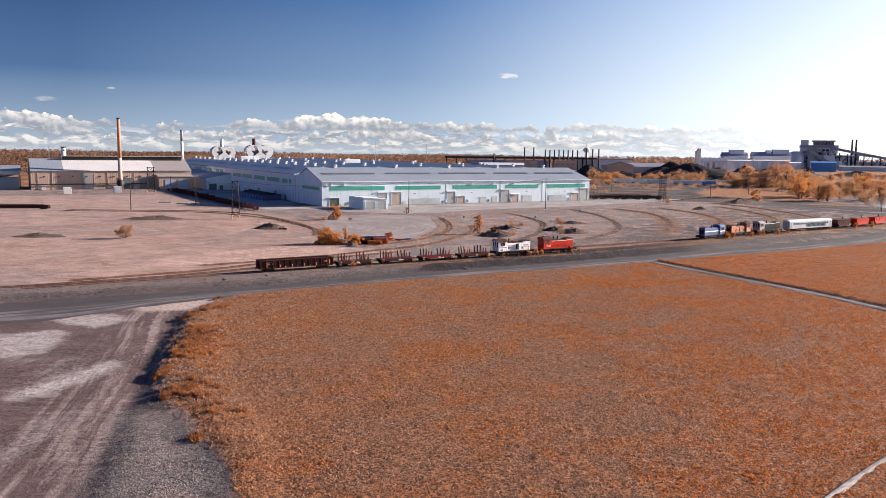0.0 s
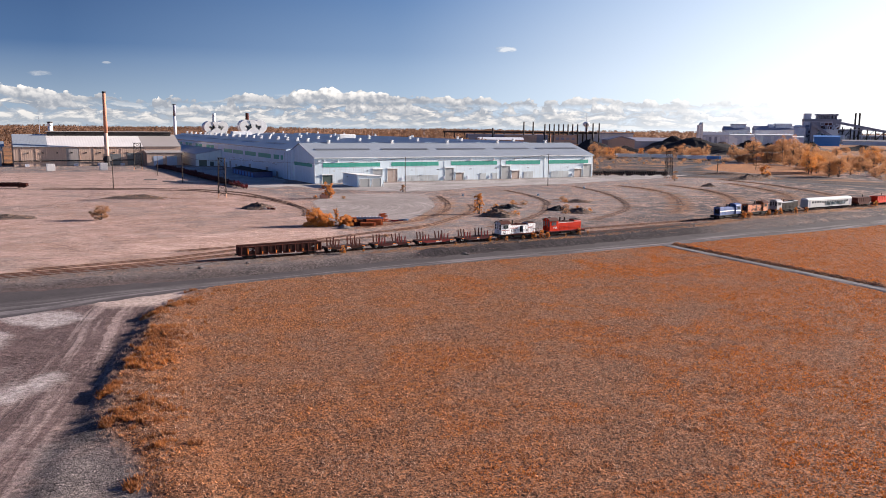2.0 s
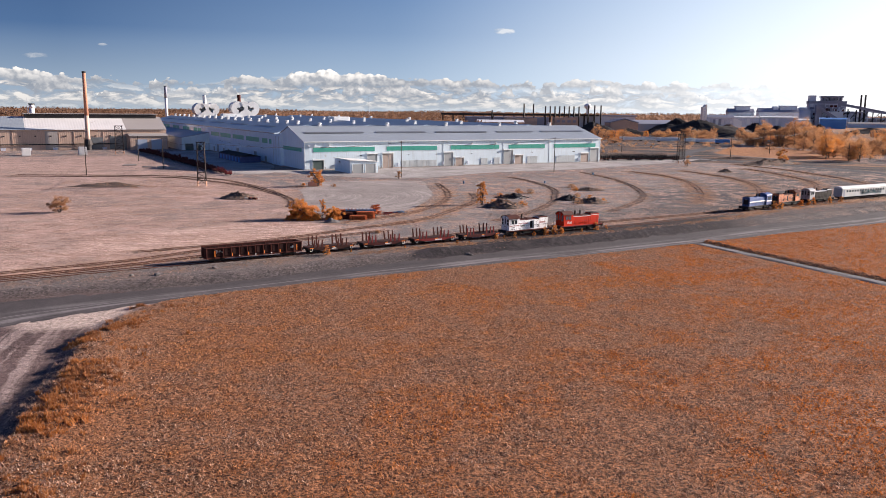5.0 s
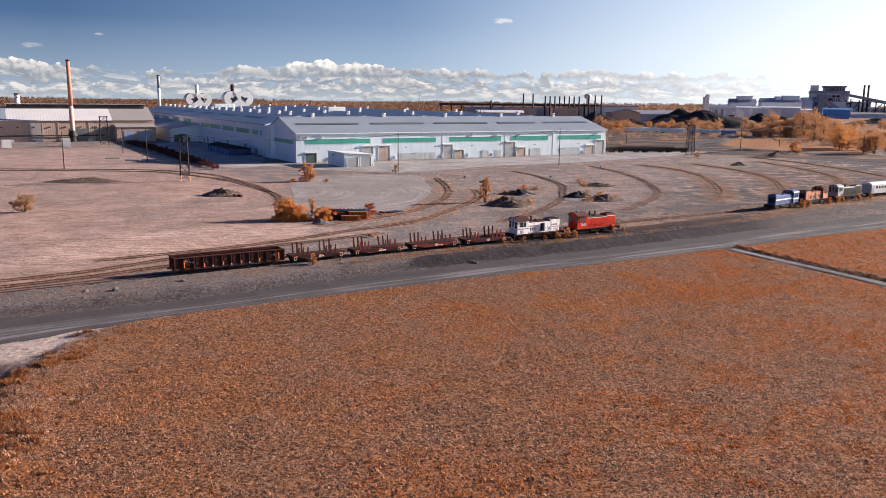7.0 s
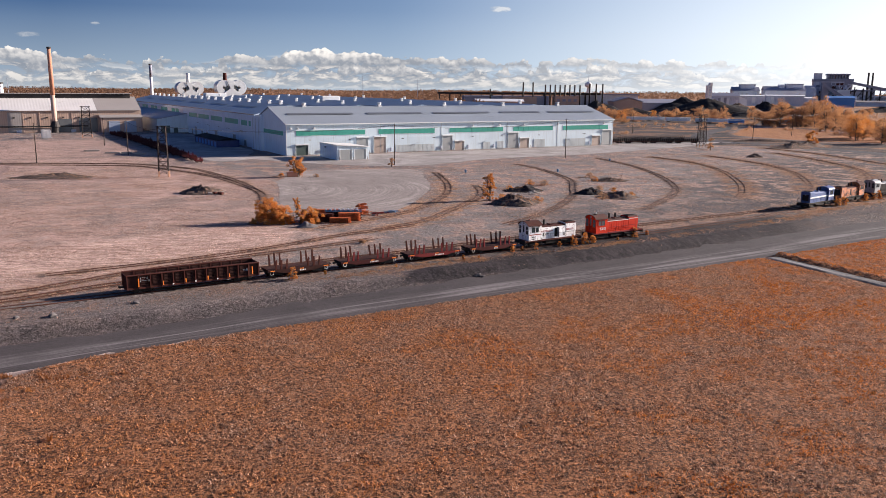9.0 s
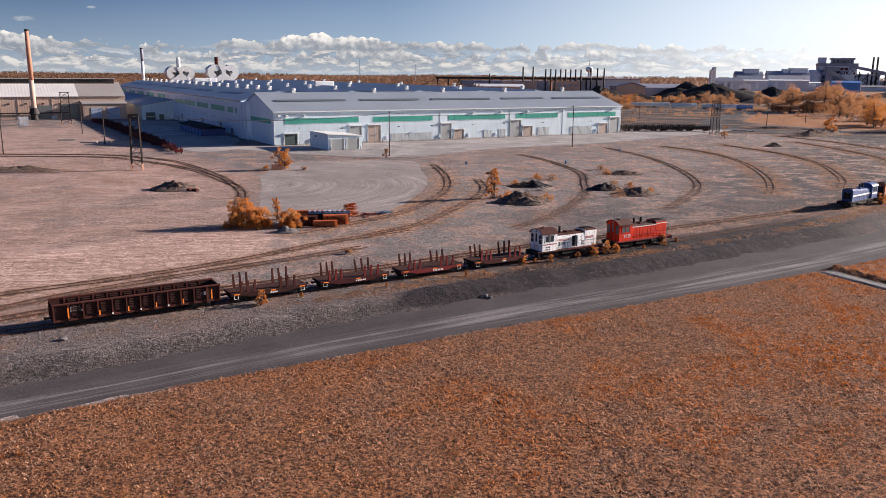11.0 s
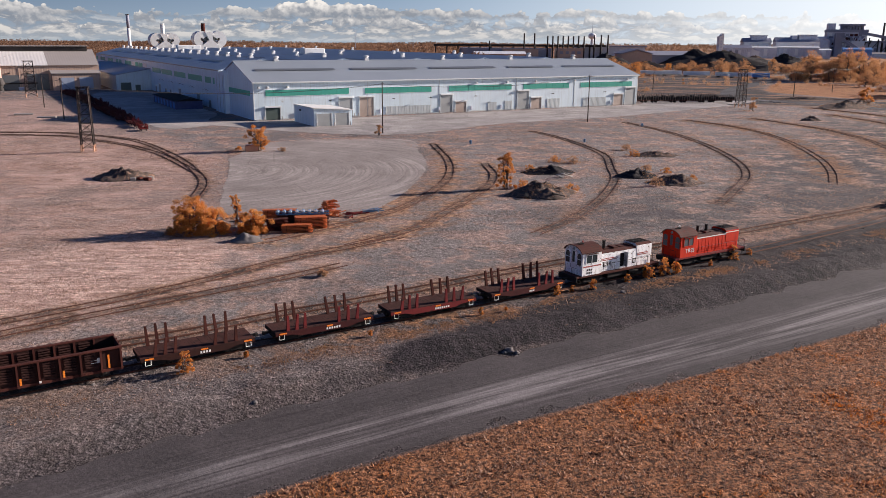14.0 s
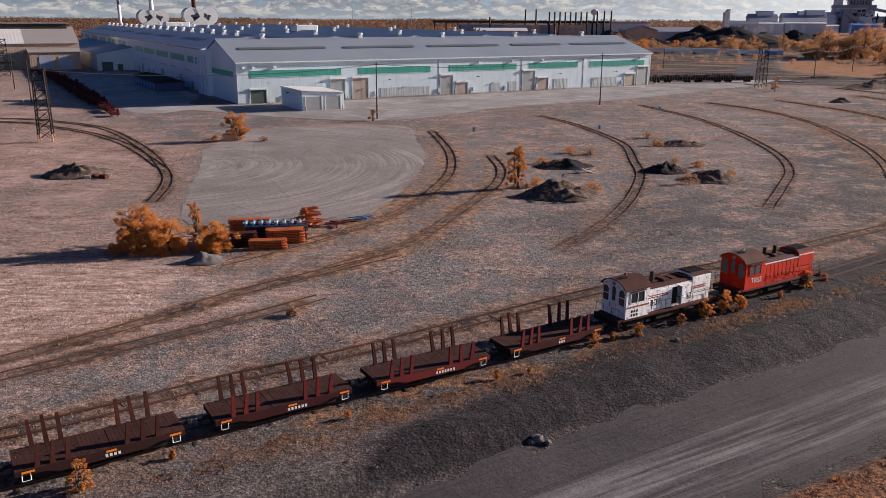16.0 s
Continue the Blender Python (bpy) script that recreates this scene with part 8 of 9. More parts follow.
def lattice_tower(x, y, h, w, d, rot, label):
    t = empty("lattice_tower", pose(x, y, float(lift(x, y)), 0, 0, rot), label, "lattice tower", "lattice towers")
    corners = [(-w / 2, -d / 2), (w / 2, -d / 2), (w / 2, d / 2), (-w / 2, d / 2)]
    for cx, cy in corners:
        bm = bmesh.new()
        bar(bm, (cx * 1.08, cy * 1.08, 0), (cx * 0.86, cy * 0.86, h), 0.2)
        part("leg", bm, LATTICE, t)
        bm = bmesh.new()
        bar(bm, (cx * 1.085, cy * 1.085, 0), (cx * 1.06, cy * 1.06, 1.7), 0.26)
        part("foot", bm, BASEC, t)
    n = 7
    for k in range(n):
        z0, z1 = 0.6 + (h - 0.9) * k / n, 0.6 + (h - 0.9) * (k + 1) / n
        f0, f1 = 1.08 - 0.22 * z0 / h, 1.08 - 0.22 * z1 / h
        for a, b in zip(corners, corners[1:] + corners[:1]):
            bm = bmesh.new()
            bar(bm, (a[0] * f0, a[1] * f0, z0), (b[0] * f1, b[1] * f1, z1), 0.09)
            bar(bm, (b[0] * f0, b[1] * f0, z0), (a[0] * f1, a[1] * f1, z1), 0.09)
            bar(bm, (a[0] * f1, a[1] * f1, z1), (b[0] * f1, b[1] * f1, z1), 0.1)
            part("brace", bm, LATTICE, t)
    bm = bmesh.new()
    box(bm, -w * 0.55, w * 0.55, -d * 0.5, d * 0.5, h - 0.12, h + 0.08)
    part("head", bm, LATTICE, t)
    return t


lattice_tower(-67.8, 331, 15.2, 2.7, 1.6, 8, "dark steel lattice tower with a primer-red foot")
lattice_tower(-158, 513, 16.0, 4.2, 2.0, 26, "dark steel lattice tower before the tan factory")
lattice_tower(148, 466, 15.5, 3.6, 2.0, 20, "dark steel lattice tower beside the wagon rows")


def wires(pts, sag, name="overhead_wires"):
    w = empty(name, pose(0, 0, 0), "thin sagging overhead wires between poles", "cable")
    for off in (-0.7, 0.7):
        bm = bmesh.new()
        for a, b in zip(pts, pts[1:]):
            a, b = Vector(a), Vector(b)
            line = [a.lerp(b, f) - Vector((0, 0, sag * 4 * f * (1 - f))) + Vector((off * 0.45, -off * 0.85, 0)) for f in np.linspace(0, 1, 15)]
            tube(bm, line, 0.035, 4)
        part("wire", bm, WIRE, w)


wires([(-67.8, 331, 15.0), (1.6, 370, 14.1), (69.6, 404, 15.0), (148, 466, 15.0), (195, 516, 12.7), (242, 568, 12.7), (317, 670, 12.7), (420, 800, 12.7)], 2.0)
wires([(-158, 513, 15.8), (-130, 458, 12.1), (-104, 410, 13.1), (-67.8, 331, 14.4)], 1.2)

# ---------------------------------------------------------------- stacked racking beside the bushes


def racking_stack(x, y, z, rot, length, layers, across, mat_, label):
    s = empty("racking_stack", pose(x, y, z, 0, 0, rot), label, "steel stack", "stacked racking")
    for k in range(layers):
        for j in range(across):
            bm = bmesh.new()
            yy = (j - across / 2) * 0.42
            dx = random.uniform(-0.15, 0.15)
            box(bm, -length / 2 + dx, length / 2 + dx, yy, yy + 0.34, k * 0.2, k * 0.2 + 0.10, 0.012)
            part("beam", bm, mat_, s)
        if k < layers - 1:
            for xx in (-length * 0.35, length * 0.35):
                bm = bmesh.new()
                box(bm, xx - 0.05, xx + 0.05, -across * 0.21, across * 0.21, k * 0.2 + 0.10, k * 0.2 + 0.2)
                part("spacer", bm, RUST, s)


racking_stack(-6.9, 249.0, 0.0, 8, 4.4, 9, 4, BEAM, "neat stack of orange racking beams")
racking_stack(-8.6, 246.4, 0.0, 5, 4.2, 6, 3, BEAM, "low stack of orange and rusty racking beams")
racking_stack(-11.6, 247.5, 0.0, 10, 3.0, 9, 3, RUST, "stack of dark rusty racking beams")
racking_stack(-12.2, 255.0, 0.0, 4, 5.0, 8, 3, BEAM, "stack of red-orange racking frames")


def roller_bed(x, y, z, rot, n, label):
    r = empty("roller_bed", pose(x, y, z, 0, 0, rot), label, "conveyor", "stacked racking")
    for k in range(n):
        bm = bmesh.new()
        xx = (k - n / 2) * 0.92
        cyl(bm, (xx, -0.8, 0.25), (xx, 0.8, 0.25), 0.25, sides=12)
        cyl(bm, (xx, -0.95, 0.25), (xx, -0.8, 0.25), 0.12, sides=8)
        part("roller", bm, BLUEP, r)
        bm = bmesh.new()
        box(bm, xx - 0.22, xx + 0.22, -0.95, -0.82, 0.42, 0.62, 0.03)
        part("cap", bm, WHITEP, r)
    for y_ in (-0.9, 0.9):
        bm = bmesh.new()
        box(bm, -n * 0.47, n * 0.47, y_ - 0.06, y_ + 0.06, 0.0, 0.2)
        part("side_rail", bm, BLUEP, r)


roller_bed(-8.2, 250.9, 1.70, 4, 8, "blue roller conveyor bed lying on a stack")
racking_stack(-8.2, 250.9, 0.0, 4, 7.2, 9, 3, RUST, "dark rusty steel beams stacked below the roller bed")


def scrap_tangle(x, y, seed, n, mat_, label, spread=2.0, h=1.8):
    t = empty("scrap_tangle", pose(x, y, 0), label, "scrap", "stacked racking")
    rng = random.Random(seed)
    for k in range(n):
        bm = bmesh.new()
        a = rng.uniform(-0.25, 0.5) if k % 4 else rng.uniform(1.2, 1.9)
        f = k / n
        L = rng.uniform(1.6, 2.9) * (1 - 0.35 * f)
        z = 0.1 + h * f * 0.85
        c = Vector((rng.uniform(-spread, spread) * 0.5 * (1 - 0.8 * f), rng.uniform(-spread, spread) * 0.4 * (1 - 0.8 * f), z))
        d = Vector((math.cos(a), math.sin(a), rng.uniform(-0.08, 0.22))) * L / 2
        bar(bm, c - d, c + d, rng.uniform(0.08, 0.2), rng.uniform(0.08, 0.16))
        part("beam", bm, mat_, t)


scrap_tangle(-4.8, 256.8, 3, 64, BEAM, "tangle of orange steel frames", 3.2, 2.8)
scrap_tangle(-1.2, 257.0, 4, 12, RUST_RED, "low tangle of red and pale steel", 4.0, 0.6)
scrap_tangle(1.8, 259.6, 5, 9, BLUEP, "small blue steel offcuts in the grass", 2.5, 0.6)
scrap_tangle(-16.6, 250.5, 6, 8, WHITEP, "pale bent frames behind the bushes", 2.0, 1.4)

# ---------------------------------------------------------------- scrapped wagons, stores and small fixtures


def scrap_truck(m, label, paint):
    s = empty("scrap_truck", m, label, "rail wagon", "row of scrapped trucks")
    bm = bmesh.new()
    for y in (-1.05, 1.05):
        box(bm, -2.2, 2.2, y - 0.12, y + 0.12, 0.55, 0.95)
    for x in (-2.1, -0.7, 0.7, 2.1):
        box(bm, x - 0.15, x + 0.15, -1.1, 1.1, 0.6, 0.9)
    part("frame", bm, paint, s)
    for x in (-1.3, 1.3):
        wheelset("wheelset", x, s, 0.5)
    for x, h in ((-1.9, 1.9), (-0.9, 1.4), (0.3, 2.1), (1.6, 1.6)):
        bm = bmesh.new()
        box(bm, x - 0.14, x + 0.14, -1.1, -0.85, 0.95, h)
        box(bm, x - 0.14 + 0.3, x + 0.14 + 0.3, 0.85, 1.1, 0.95, h * 0.95)
        box(bm, x - 0.05, x + 0.35, -1.0, 1.0, h - 0.5, h - 0.35)
        part("bracket", bm, paint, s)
    return s


SCRAP_LINE = spline([(-68.5, 376), (-77, 394), (-89, 419), (-106, 452), (-127, 493), (-152, 539)], 1.0)
first_red = scrap_truck(pose(-68.5, 376.5, 0.1, 0, 0, 115), "rusty red scrapped rail truck", RUST_RED)
first_dark = scrap_truck(pose(-72.5, 385, 0.1, 0, 0, 116), "black scrapped rail truck in a long row", MAROON)
n_t = int(len(SCRAP_LINE) / 5.0)
for k in range(n_t):
    x, y, a = at_track(SCRAP_LINE, 14 + k * 5.0)
    for side in ((-1.7, 1.7) if k > 3 else (0,)):
        dx, dy = -math.sin(radians(a)) * side, math.cos(radians(a)) * side
        got = copy_thing(first_red if k < 1 else first_dark, pose(x + dx + random.uniform(-0.5, 0.5), y + dy, 0.1, random.uniform(-3, 3), random.uniform(-3, 3), a + random.uniform(-12, 12)))
        got.scale = (random.uniform(0.8, 1.15), random.uniform(0.8, 1.1), random.uniform(0.65, 1.25))


def stored_wagon(m, label):
    """A stake wagon loaded level with black sleepers, its stakes standing close."""
    w = empty("stored_wagon", m, label, "rail wagon", "stored stake wagons")
    rng = random.Random(77)
    bm = bmesh.new()
    box(bm, -6.4, 6.4, -1.35, 1.35, 0.9, 1.25, 0.03)
    part("deck", bm, RUST, w)
    for x in (-4.3, 4.3):
        wheelset("wheelset", x - 0.8, w, 0.45)
        wheelset("wheelset", x + 0.8, w, 0.45)
    for k in range(10):
        bm = bmesh.new()
        box(bm, -6.2 + 1.26 * k, -5.0 + 1.26 * k, -1.15, 1.15, 1.25, rng.uniform(2.0, 2.7), 0.04)
        part("timber_block", bm, BLK, w)
    for k in range(12):
        for y in (-1.32, 1.32):
            bm = bmesh.new()
            box(bm, -6.2 + 1.12 * k - 0.09, -6.2 + 1.12 * k + 0.09, y - 0.09, y + 0.09, 1.0, rng.uniform(3.1, 3.6))
            part("stake", bm, STAKE_PALE, w)
    return w


STAKE_PALE = surface("weathered_stake", (0.10, 0.075, 0.062), (0.20, 0.155, 0.13), 2, 0.9, 0, 0.2)
first_store = stored_wagon(pose(110, 489, 0.2, 0, 0, 2), "dark loaded stake wagon stored beyond the warehouse")
for x, y, a in ((123.2, 489.6, 3), (136.4, 490.4, 4), (149.6, 491.6, 6), (118, 497, 3), (131.5, 498, 4), (145, 499.4, 6)):
    copy_thing(first_store, pose(x, y, 0.2, 0, 0, a))
low_car = gondola(pose(-171, 368, 0.3, 0, 0, 9), "long low dark wagon alone on the dry field", RUST, 26, 1.9, False)
low_car["group"] = "single wagons"


def store_shed():
    s = empty("tarped_store", B @ pose(-9, 76, 0), "long low navy-clad store with a black roof", "shed")
    bm = bmesh.new()
    box(bm, -5, 5, -22, 22, 0, 3.2, 0.1)
    part("wall", bm, BLUESH, s)
    bm = bmesh.new()
    prism(bm, [(-5.5, 3.2), (5.5, 3.2), (0, 4.3)], -22.4, 22.4, 1)
    part("roof", bm, BLK, s)
    for v in np.arange(-20, 20, 6.0):
        bm = bmesh.new()
        box(bm, -5.1, -5.004, v, v + 3, 0.3, 2.6)
        part("panel", bm, BLUEM, s)
    for u in (-4.2, 0.6):
        bm = bmesh.new()
        box(bm, u, u + 3.4, -22.1, -22.004, 0, 2.7)
        part("door", bm, BLUESH, s)


store_shed()


def slab(x, y, rot, lx, ly, h, mat_, label, name="concrete_slab"):
    bm = bmesh.new()
    box(bm, -lx / 2, lx / 2, -ly / 2, ly / 2, 0, h, min(0.05, h / 3))
    ob = link(name, bm, mat_)
    ob.matrix_world = pose(x, y, float(lift(x, y)), 0, 0, rot)
    return tagged(ob, label, "slab", "loose slabs")


for x, y, r, lx, ly, h in ((-124, 426, 20, 6, 2.4, 0.6), (-112, 416, 5, 6, 1.5, 0.5), (-106, 415, 5, 4, 2, 0.7), (-100, 413, 5, 5, 1.4, 0.5), (151, 481, 10, 4, 2.5, 0.35), (173, 498, 10, 5, 3, 0.35), (176, 492, 0, 3, 2, 0.3)):
    slab(x, y, r, lx, ly, h, LIGHTP, "pale concrete slab lying on the ground")
slab(-29.5, 332, 12, 3.0, 2.2, 1.4, BRICKST, "old brick and concrete block under a sapling", "old_footing")
slab(-177, 509, 26, 4.4, 4, 4.2, WHITER, "pale square steel cabinet before the factory", "switch_cabinet")
slab(-202, 496, 26, 4.4, 4, 4.0, WHITER, "pale square steel cabinet before the factory", "switch_cabinet")


def hydrant(x, y, mat_):
    h = empty("yard_hydrant", pose(x, y, 0), "small blue yard hydrant standing in gravel", "hydrant", "yard hydrants")
    bm = bmesh.new()
    cyl(bm, (0, 0, 0), (0, 0, 0.85), 0.28, 0.26, 10)
    part("barrel", bm, mat_, h)
    bm = bmesh.new()
    cyl(bm, (0, 0, 0.85), (0, 0, 1.0), 0.3, 0.2, 10)
    part("cap", bm, mat_, h)
    bm = bmesh.new()
    cyl(bm, (-0.4, 0, 0.6), (0.4, 0, 0.6), 0.11, sides=8)
    part("outlet", bm, mat_, h)


for x, y in ((25, 346), (56, 349), (84, 390)):
    hydrant(x, y, BLUEP)


def box_trailer(x, y, rot, L, mat_, label):
    t = empty("box_trailer", pose(x, y, 0, 0, 0, rot), label, "trailer", "parked trailers")
    bm = bmesh.new()
    box(bm, -L / 2, L / 2, -1.3, 1.3, 1.1, 4.0, 0.06)
    part("body", bm, mat_, t)
    for xx in (-L / 2 + 1.5, -L / 2 + 2.8):
        for yy in (-1.2, 0.9):
            bm = bmesh.new()
            cyl(bm, (xx, yy, 0.5), (xx, yy + 0.3, 0.5), 0.5, sides=12)
            part("wheel", bm, BLK, t)
    for yy in (-0.9, 0.8):
        bm = bmesh.new()
        box(bm, L / 2 - 2.5, L / 2 - 2.35, yy, yy + 0.12, 0, 1.1)
        part("landing_leg", bm, BLK, t)


for x, y, L, m_, lab in ((204, 768, 17, TRIM, "white box trailer"), (221, 770, 15, VENTW, "white box trailer"), (236, 757, 20, GREYL, "grey-white box trailer"), (252, 745, 11, VENTW, "short white box trailer"), (262, 735, 18, GREYL, "grey-white box trailer"), (272, 724, 12, BLUEM, "blue box trailer"), (306, 716, 14, GREYL, "pale box trailer")):
    box_trailer(x, y, -12, L, m_, lab + " parked beyond the yard")

# ---------------------------------------------------------------- the works on the horizon


def gabled(name, x, y, w, d, eave, ridge, wall_, roof_, label, along_x=True, category="works building", rot=0):
    g = empty(name, pose(x, y, 0, 0, 0, rot), label, category, "works buildings")
    bm = bmesh.new()
    if along_x:
        box(bm, -w / 2, w / 2, -d / 2, d / 2, 0, eave)
        part("wall", bm, wall_, g)
        bm = bmesh.new()
        prism(bm, [(-d / 2 - 1, eave), (d / 2 + 1, eave), (0, ridge)], -w / 2 - 1, w / 2 + 1, 0)
    else:
        prism(bm, [(-w / 2, 0), (w / 2, 0), (w / 2, eave), (0, ridge - 0.6), (-w / 2, eave)], -d / 2, d / 2, 1)
        part("wall", bm, wall_, g)
        bm = bmesh.new()
        prism(bm, [(-w / 2 - 1, eave), (0, ridge), (w / 2 + 1, eave), (w / 2 + 1, eave + 1), (0, ridge + 1), (-w / 2 - 1, eave + 1)], -d / 2 - 1, d / 2 + 1, 1)
    part("roof", bm, roof_, g)
    return g


def addition(g, name, x0, x1, y0, y1, z0, z1, mat_):
    bm = bmesh.new()
    box(bm, x0, x1, y0, y1, z0, z1)
    return part(name, bm, mat_, g)


def beam_part(g, name, p, q, w, mat_, h=None):
    bm = bmesh.new()
    bar(bm, p, q, w, h)
    return part(name, bm, mat_, g)


def clad(g, x0, x1, z0, z1, y, cols, rows, seed, mats):
    """Panels, bays and window bands on a front wall."""
    rng = random.Random(seed)
    for c in range(cols):
        for r in range(rows):
            if rng.random() < 0.25:
                continue
            a, b = x0 + (x1 - x0) * c / cols, x0 + (x1 - x0) * (c + 1) / cols
            lo, hi = z0 + (z1 - z0) * r / rows, z0 + (z1 - z0) * (r + 1) / rows
            inset = 0.08 * (b - a)
            addition(g, "cladding_bay", a + inset, b - inset, y - 0.5, y - 0.05, lo + 0.12 * (hi - lo), hi - rng.uniform(0.05, 0.4) * (hi - lo), rng.choice(mats))


mill = empty("steel_mill", pose(846, 1650, 0, 0, 0, -22), "tall grey steel mill with conveyors and roof machinery", "steel mill", "works buildings")
addition(mill, "tower_block", -33, 35, 0, 50, 0, 46, GREYM)
for k in range(6):
    addition(mill, "window_band", -30 + k * 11, -23 + k * 11, -0.6, -0.05, 33, 37, GREYD)
addition(mill, "upper_deck", -34, 36, -2, 50, 44, 49, GREYD)
addition(mill, "roof_house", -33, -20, 4, 30, 49, 60, GREYM)
for k in range(8):
    addition(mill, "roof_bay", -10 + k * 5, -7 + k * 5, 4, 30, 49, 56, GREYD)
addition(mill, "roof_deck", -12, 30, 2, 32, 56, 59, GREYD)
bm_ = bmesh.new()
cyl(bm_, (-45, -20, 0), (-45, -20, 30), 17, 15, 20)
cyl(bm_, (-45, -20, 30), (-45, -20, 36), 15, 6, 20)
part("silo", bm_, GREYM, mill, smooth=True)
addition(mill, "dark_tower", -22, -10, -30, -10, 0, 42, GREYD)
beam_part(mill, "conveyor", (-20, -30, 38), (20, -36, 12), 5, GREYD)
beam_part(mill, "conveyor", (20, 0, 44), (130, 0, 22), 5, GREYD)
beam_part(mill, "conveyor", (60, 10, 32), (180, 10, 18), 4, GREYD)
addition(mill, "side_block", 35, 75, 0, 50, 0, 26, GREYM)
addition(mill, "side_roof", 35, 75, -2, 50, 26, 29, GREYD)
addition(mill, "low_block", 75, 170, 0, 40, 0, 17, GREYM)
for k in range(9):
    addition(mill, "trestle_leg", 38 + k * 15, 40 + k * 15, -2, 0, 0, 34 - k * 2, DARKM)
addition(mill, "white_panel", 8, 30, -12, -1, 0, 28, GREYL)
for x in (61, 68.5):
    bm_ = bmesh.new()
    cyl(bm_, (x, 0, 0), (x, 0, 61), 2.0, 1.7, 12)
    part("flue", bm_, DARKM, mill)
clad(mill, -32, 34, 4, 44, 0, 9, 5, 1, [GREYL, GREYD, GREYD, GREYM, RUST])
clad(mill, 36, 74, 2, 25, 0, 6, 3, 2, [GREYL, GREYD, GREYM])
clad(mill, 76, 168, 1, 16, 0, 12, 2, 3, [GREYL, GREYD, GREYM, TANR])
for k in range(7):
    bm_ = bmesh.new()
    tube(bm_, [(-30 + k * 9, -3, 4 + k * 2), (-26 + k * 9, -6, 14 + (k * 5) % 17), (-14 + k * 9, -6, 20 + (k * 7) % 19), (-12 + k * 9, -1, 24 + (k * 3) % 12)], 0.9, 8)
    part("pipe_run", bm_, GREYL if k % 2 else DARKM, mill)
for k in range(4):
    bm_ = bmesh.new()
    cyl(bm_, (-28 + k * 22, -16, 0), (-28 + k * 22, -16, 13 + 4 * (k % 2)), 4.5, 4.5, 14)
    part("tank", bm_, GREYL if k % 2 else GREYM, mill, smooth=True)
for k in range(6):
    beam_part(mill, "trestle_brace", (40 + k * 20, -2, 8), (55 + k * 20, -2, 30 - k * 2), 1.2, DARKM)
blue = gabled("blue_works_hall", 728, 1402, 40, 26, 15.5, 18, BLUEM, BLUEM, "bright blue works hall", rot=-24)
hall_a = gabled("works_hall", 612, 1510, 44, 34, 25, 32, GREYL, GREYD, "pale works hall with a raised roof monitor", rot=-14)
addition(hall_a, "monitor", -9, 16, -8, 8, 29, 35.5, GREYM)
addition(hall_a, "monitor_roof", -10, 17, -9, 9, 35.5, 36.4, GREYD)
clad(hall_a, -12, 21, 4, 24.5, -17, 9, 2, 6, [GREYL, WHITER, GREYM])
hall_b = gabled("works_hall", 684, 1515, 68, 36, 26, 33.5, GREYL, GREYD, "grey works hall with two roof monitors", rot=-16)
addition(hall_b, "monitor", -9, 0, -8, 8, 30, 36.5, GREYM)
addition(hall_b, "monitor", 3, 31, -9, 9, 30, 37, GREYM)
addition(hall_b, "monitor_roof", 2, 32, -10, 10, 37, 38, GREYD)
clad(hall_b, -6, 33, 4, 25, -18, 11, 2, 4, [GREYL, GREYM, GREYD, WHITER])
for x, w_, e_, l_ in ((596, 46, 17, "low pale works hall before a gabled one"), (657, 60, 17.5, "long low pale works hall"), (700, 20, 14, "small grey works hall")):
    g_ = gabled("works_hall", x, 1452, w_, 22, e_, e_ + 1.6, GREYM, GREYL, l_, rot=-18)
    clad(g_, -w_ / 2 + 1, w_ / 2 - 1, 3, e_ - 0.5, -11, int(w_ / 6), 1, 8, [GREYL, GREYM])
g_ = gabled("works_hall", 512, 1352, 42, 24, 17, 21.5, GREYM, GREYD, "long grey works hall beside the white silo", rot=-12)
clad(g_, -20, 20, 3, 16, -12, 9, 1, 9, [GREYL, GREYD])
g_ = gabled("works_hall", 556, 1400, 26, 20, 11, 17, GREYL, GREYM, "small pale gabled works hall", False, rot=-20)
gabled("works_hall", 850, 1480, 90, 24, 7.5, 10, GREYM, TANR, "low works hall behind the trees", rot=-24)
silo = empty("white_silo", pose(467.5, 1300, 0, 0, 0, 10), "slender white concrete silo with dark openings", "silo", "works buildings")
bm_ = bmesh.new()
prism(bm_, [(-3.6, 0), (3.6, 0), (3.6, 37), (1.2, 37), (-1.2, 33), (-3.6, 33)], -3, 3, 1)
part("shaft", bm_, VENTW, silo)
for z in range(6):
    addition(silo, "opening", -1.4, 1.4, -3.1, -3.0, 9 + z * 4, 11.4 + z * 4, GREYM)

# coke works: low dark plant with a row of stacks
plant = empty("stack_plant", pose(250, 1325, 0), "low dark plant with a row of black stacks", "steel mill", "works buildings")
addition(plant, "long_hall", -150, -20, 0, 40, 0, 15, GREYD)
addition(plant, "tan_hall", -92, -40, -6, 0, 0, 14, TANW)
addition(plant, "tan_hall", -12, 25, -6, 20, 0, 15, TANW)
for k in range(4):
    addition(plant, "window_bay", -9 + k * 8.5, -4 + k * 8.5, -6.3, -6.05, 7, 11, GREYD)
addition(plant, "gantry", -190, 60, 4, 8, 17, 20, DARKM)
for k in range(16):
    addition(plant, "gantry_leg", -188 + k * 16, -186 + k * 16, 5, 7, 0, 17, DARKM)
addition(plant, "right_hall", 20, 120, 10, 40, 0, 17, GREYM)
addition(plant, "right_roof", 18, 122, 8, 42, 17, 19, GREYD)
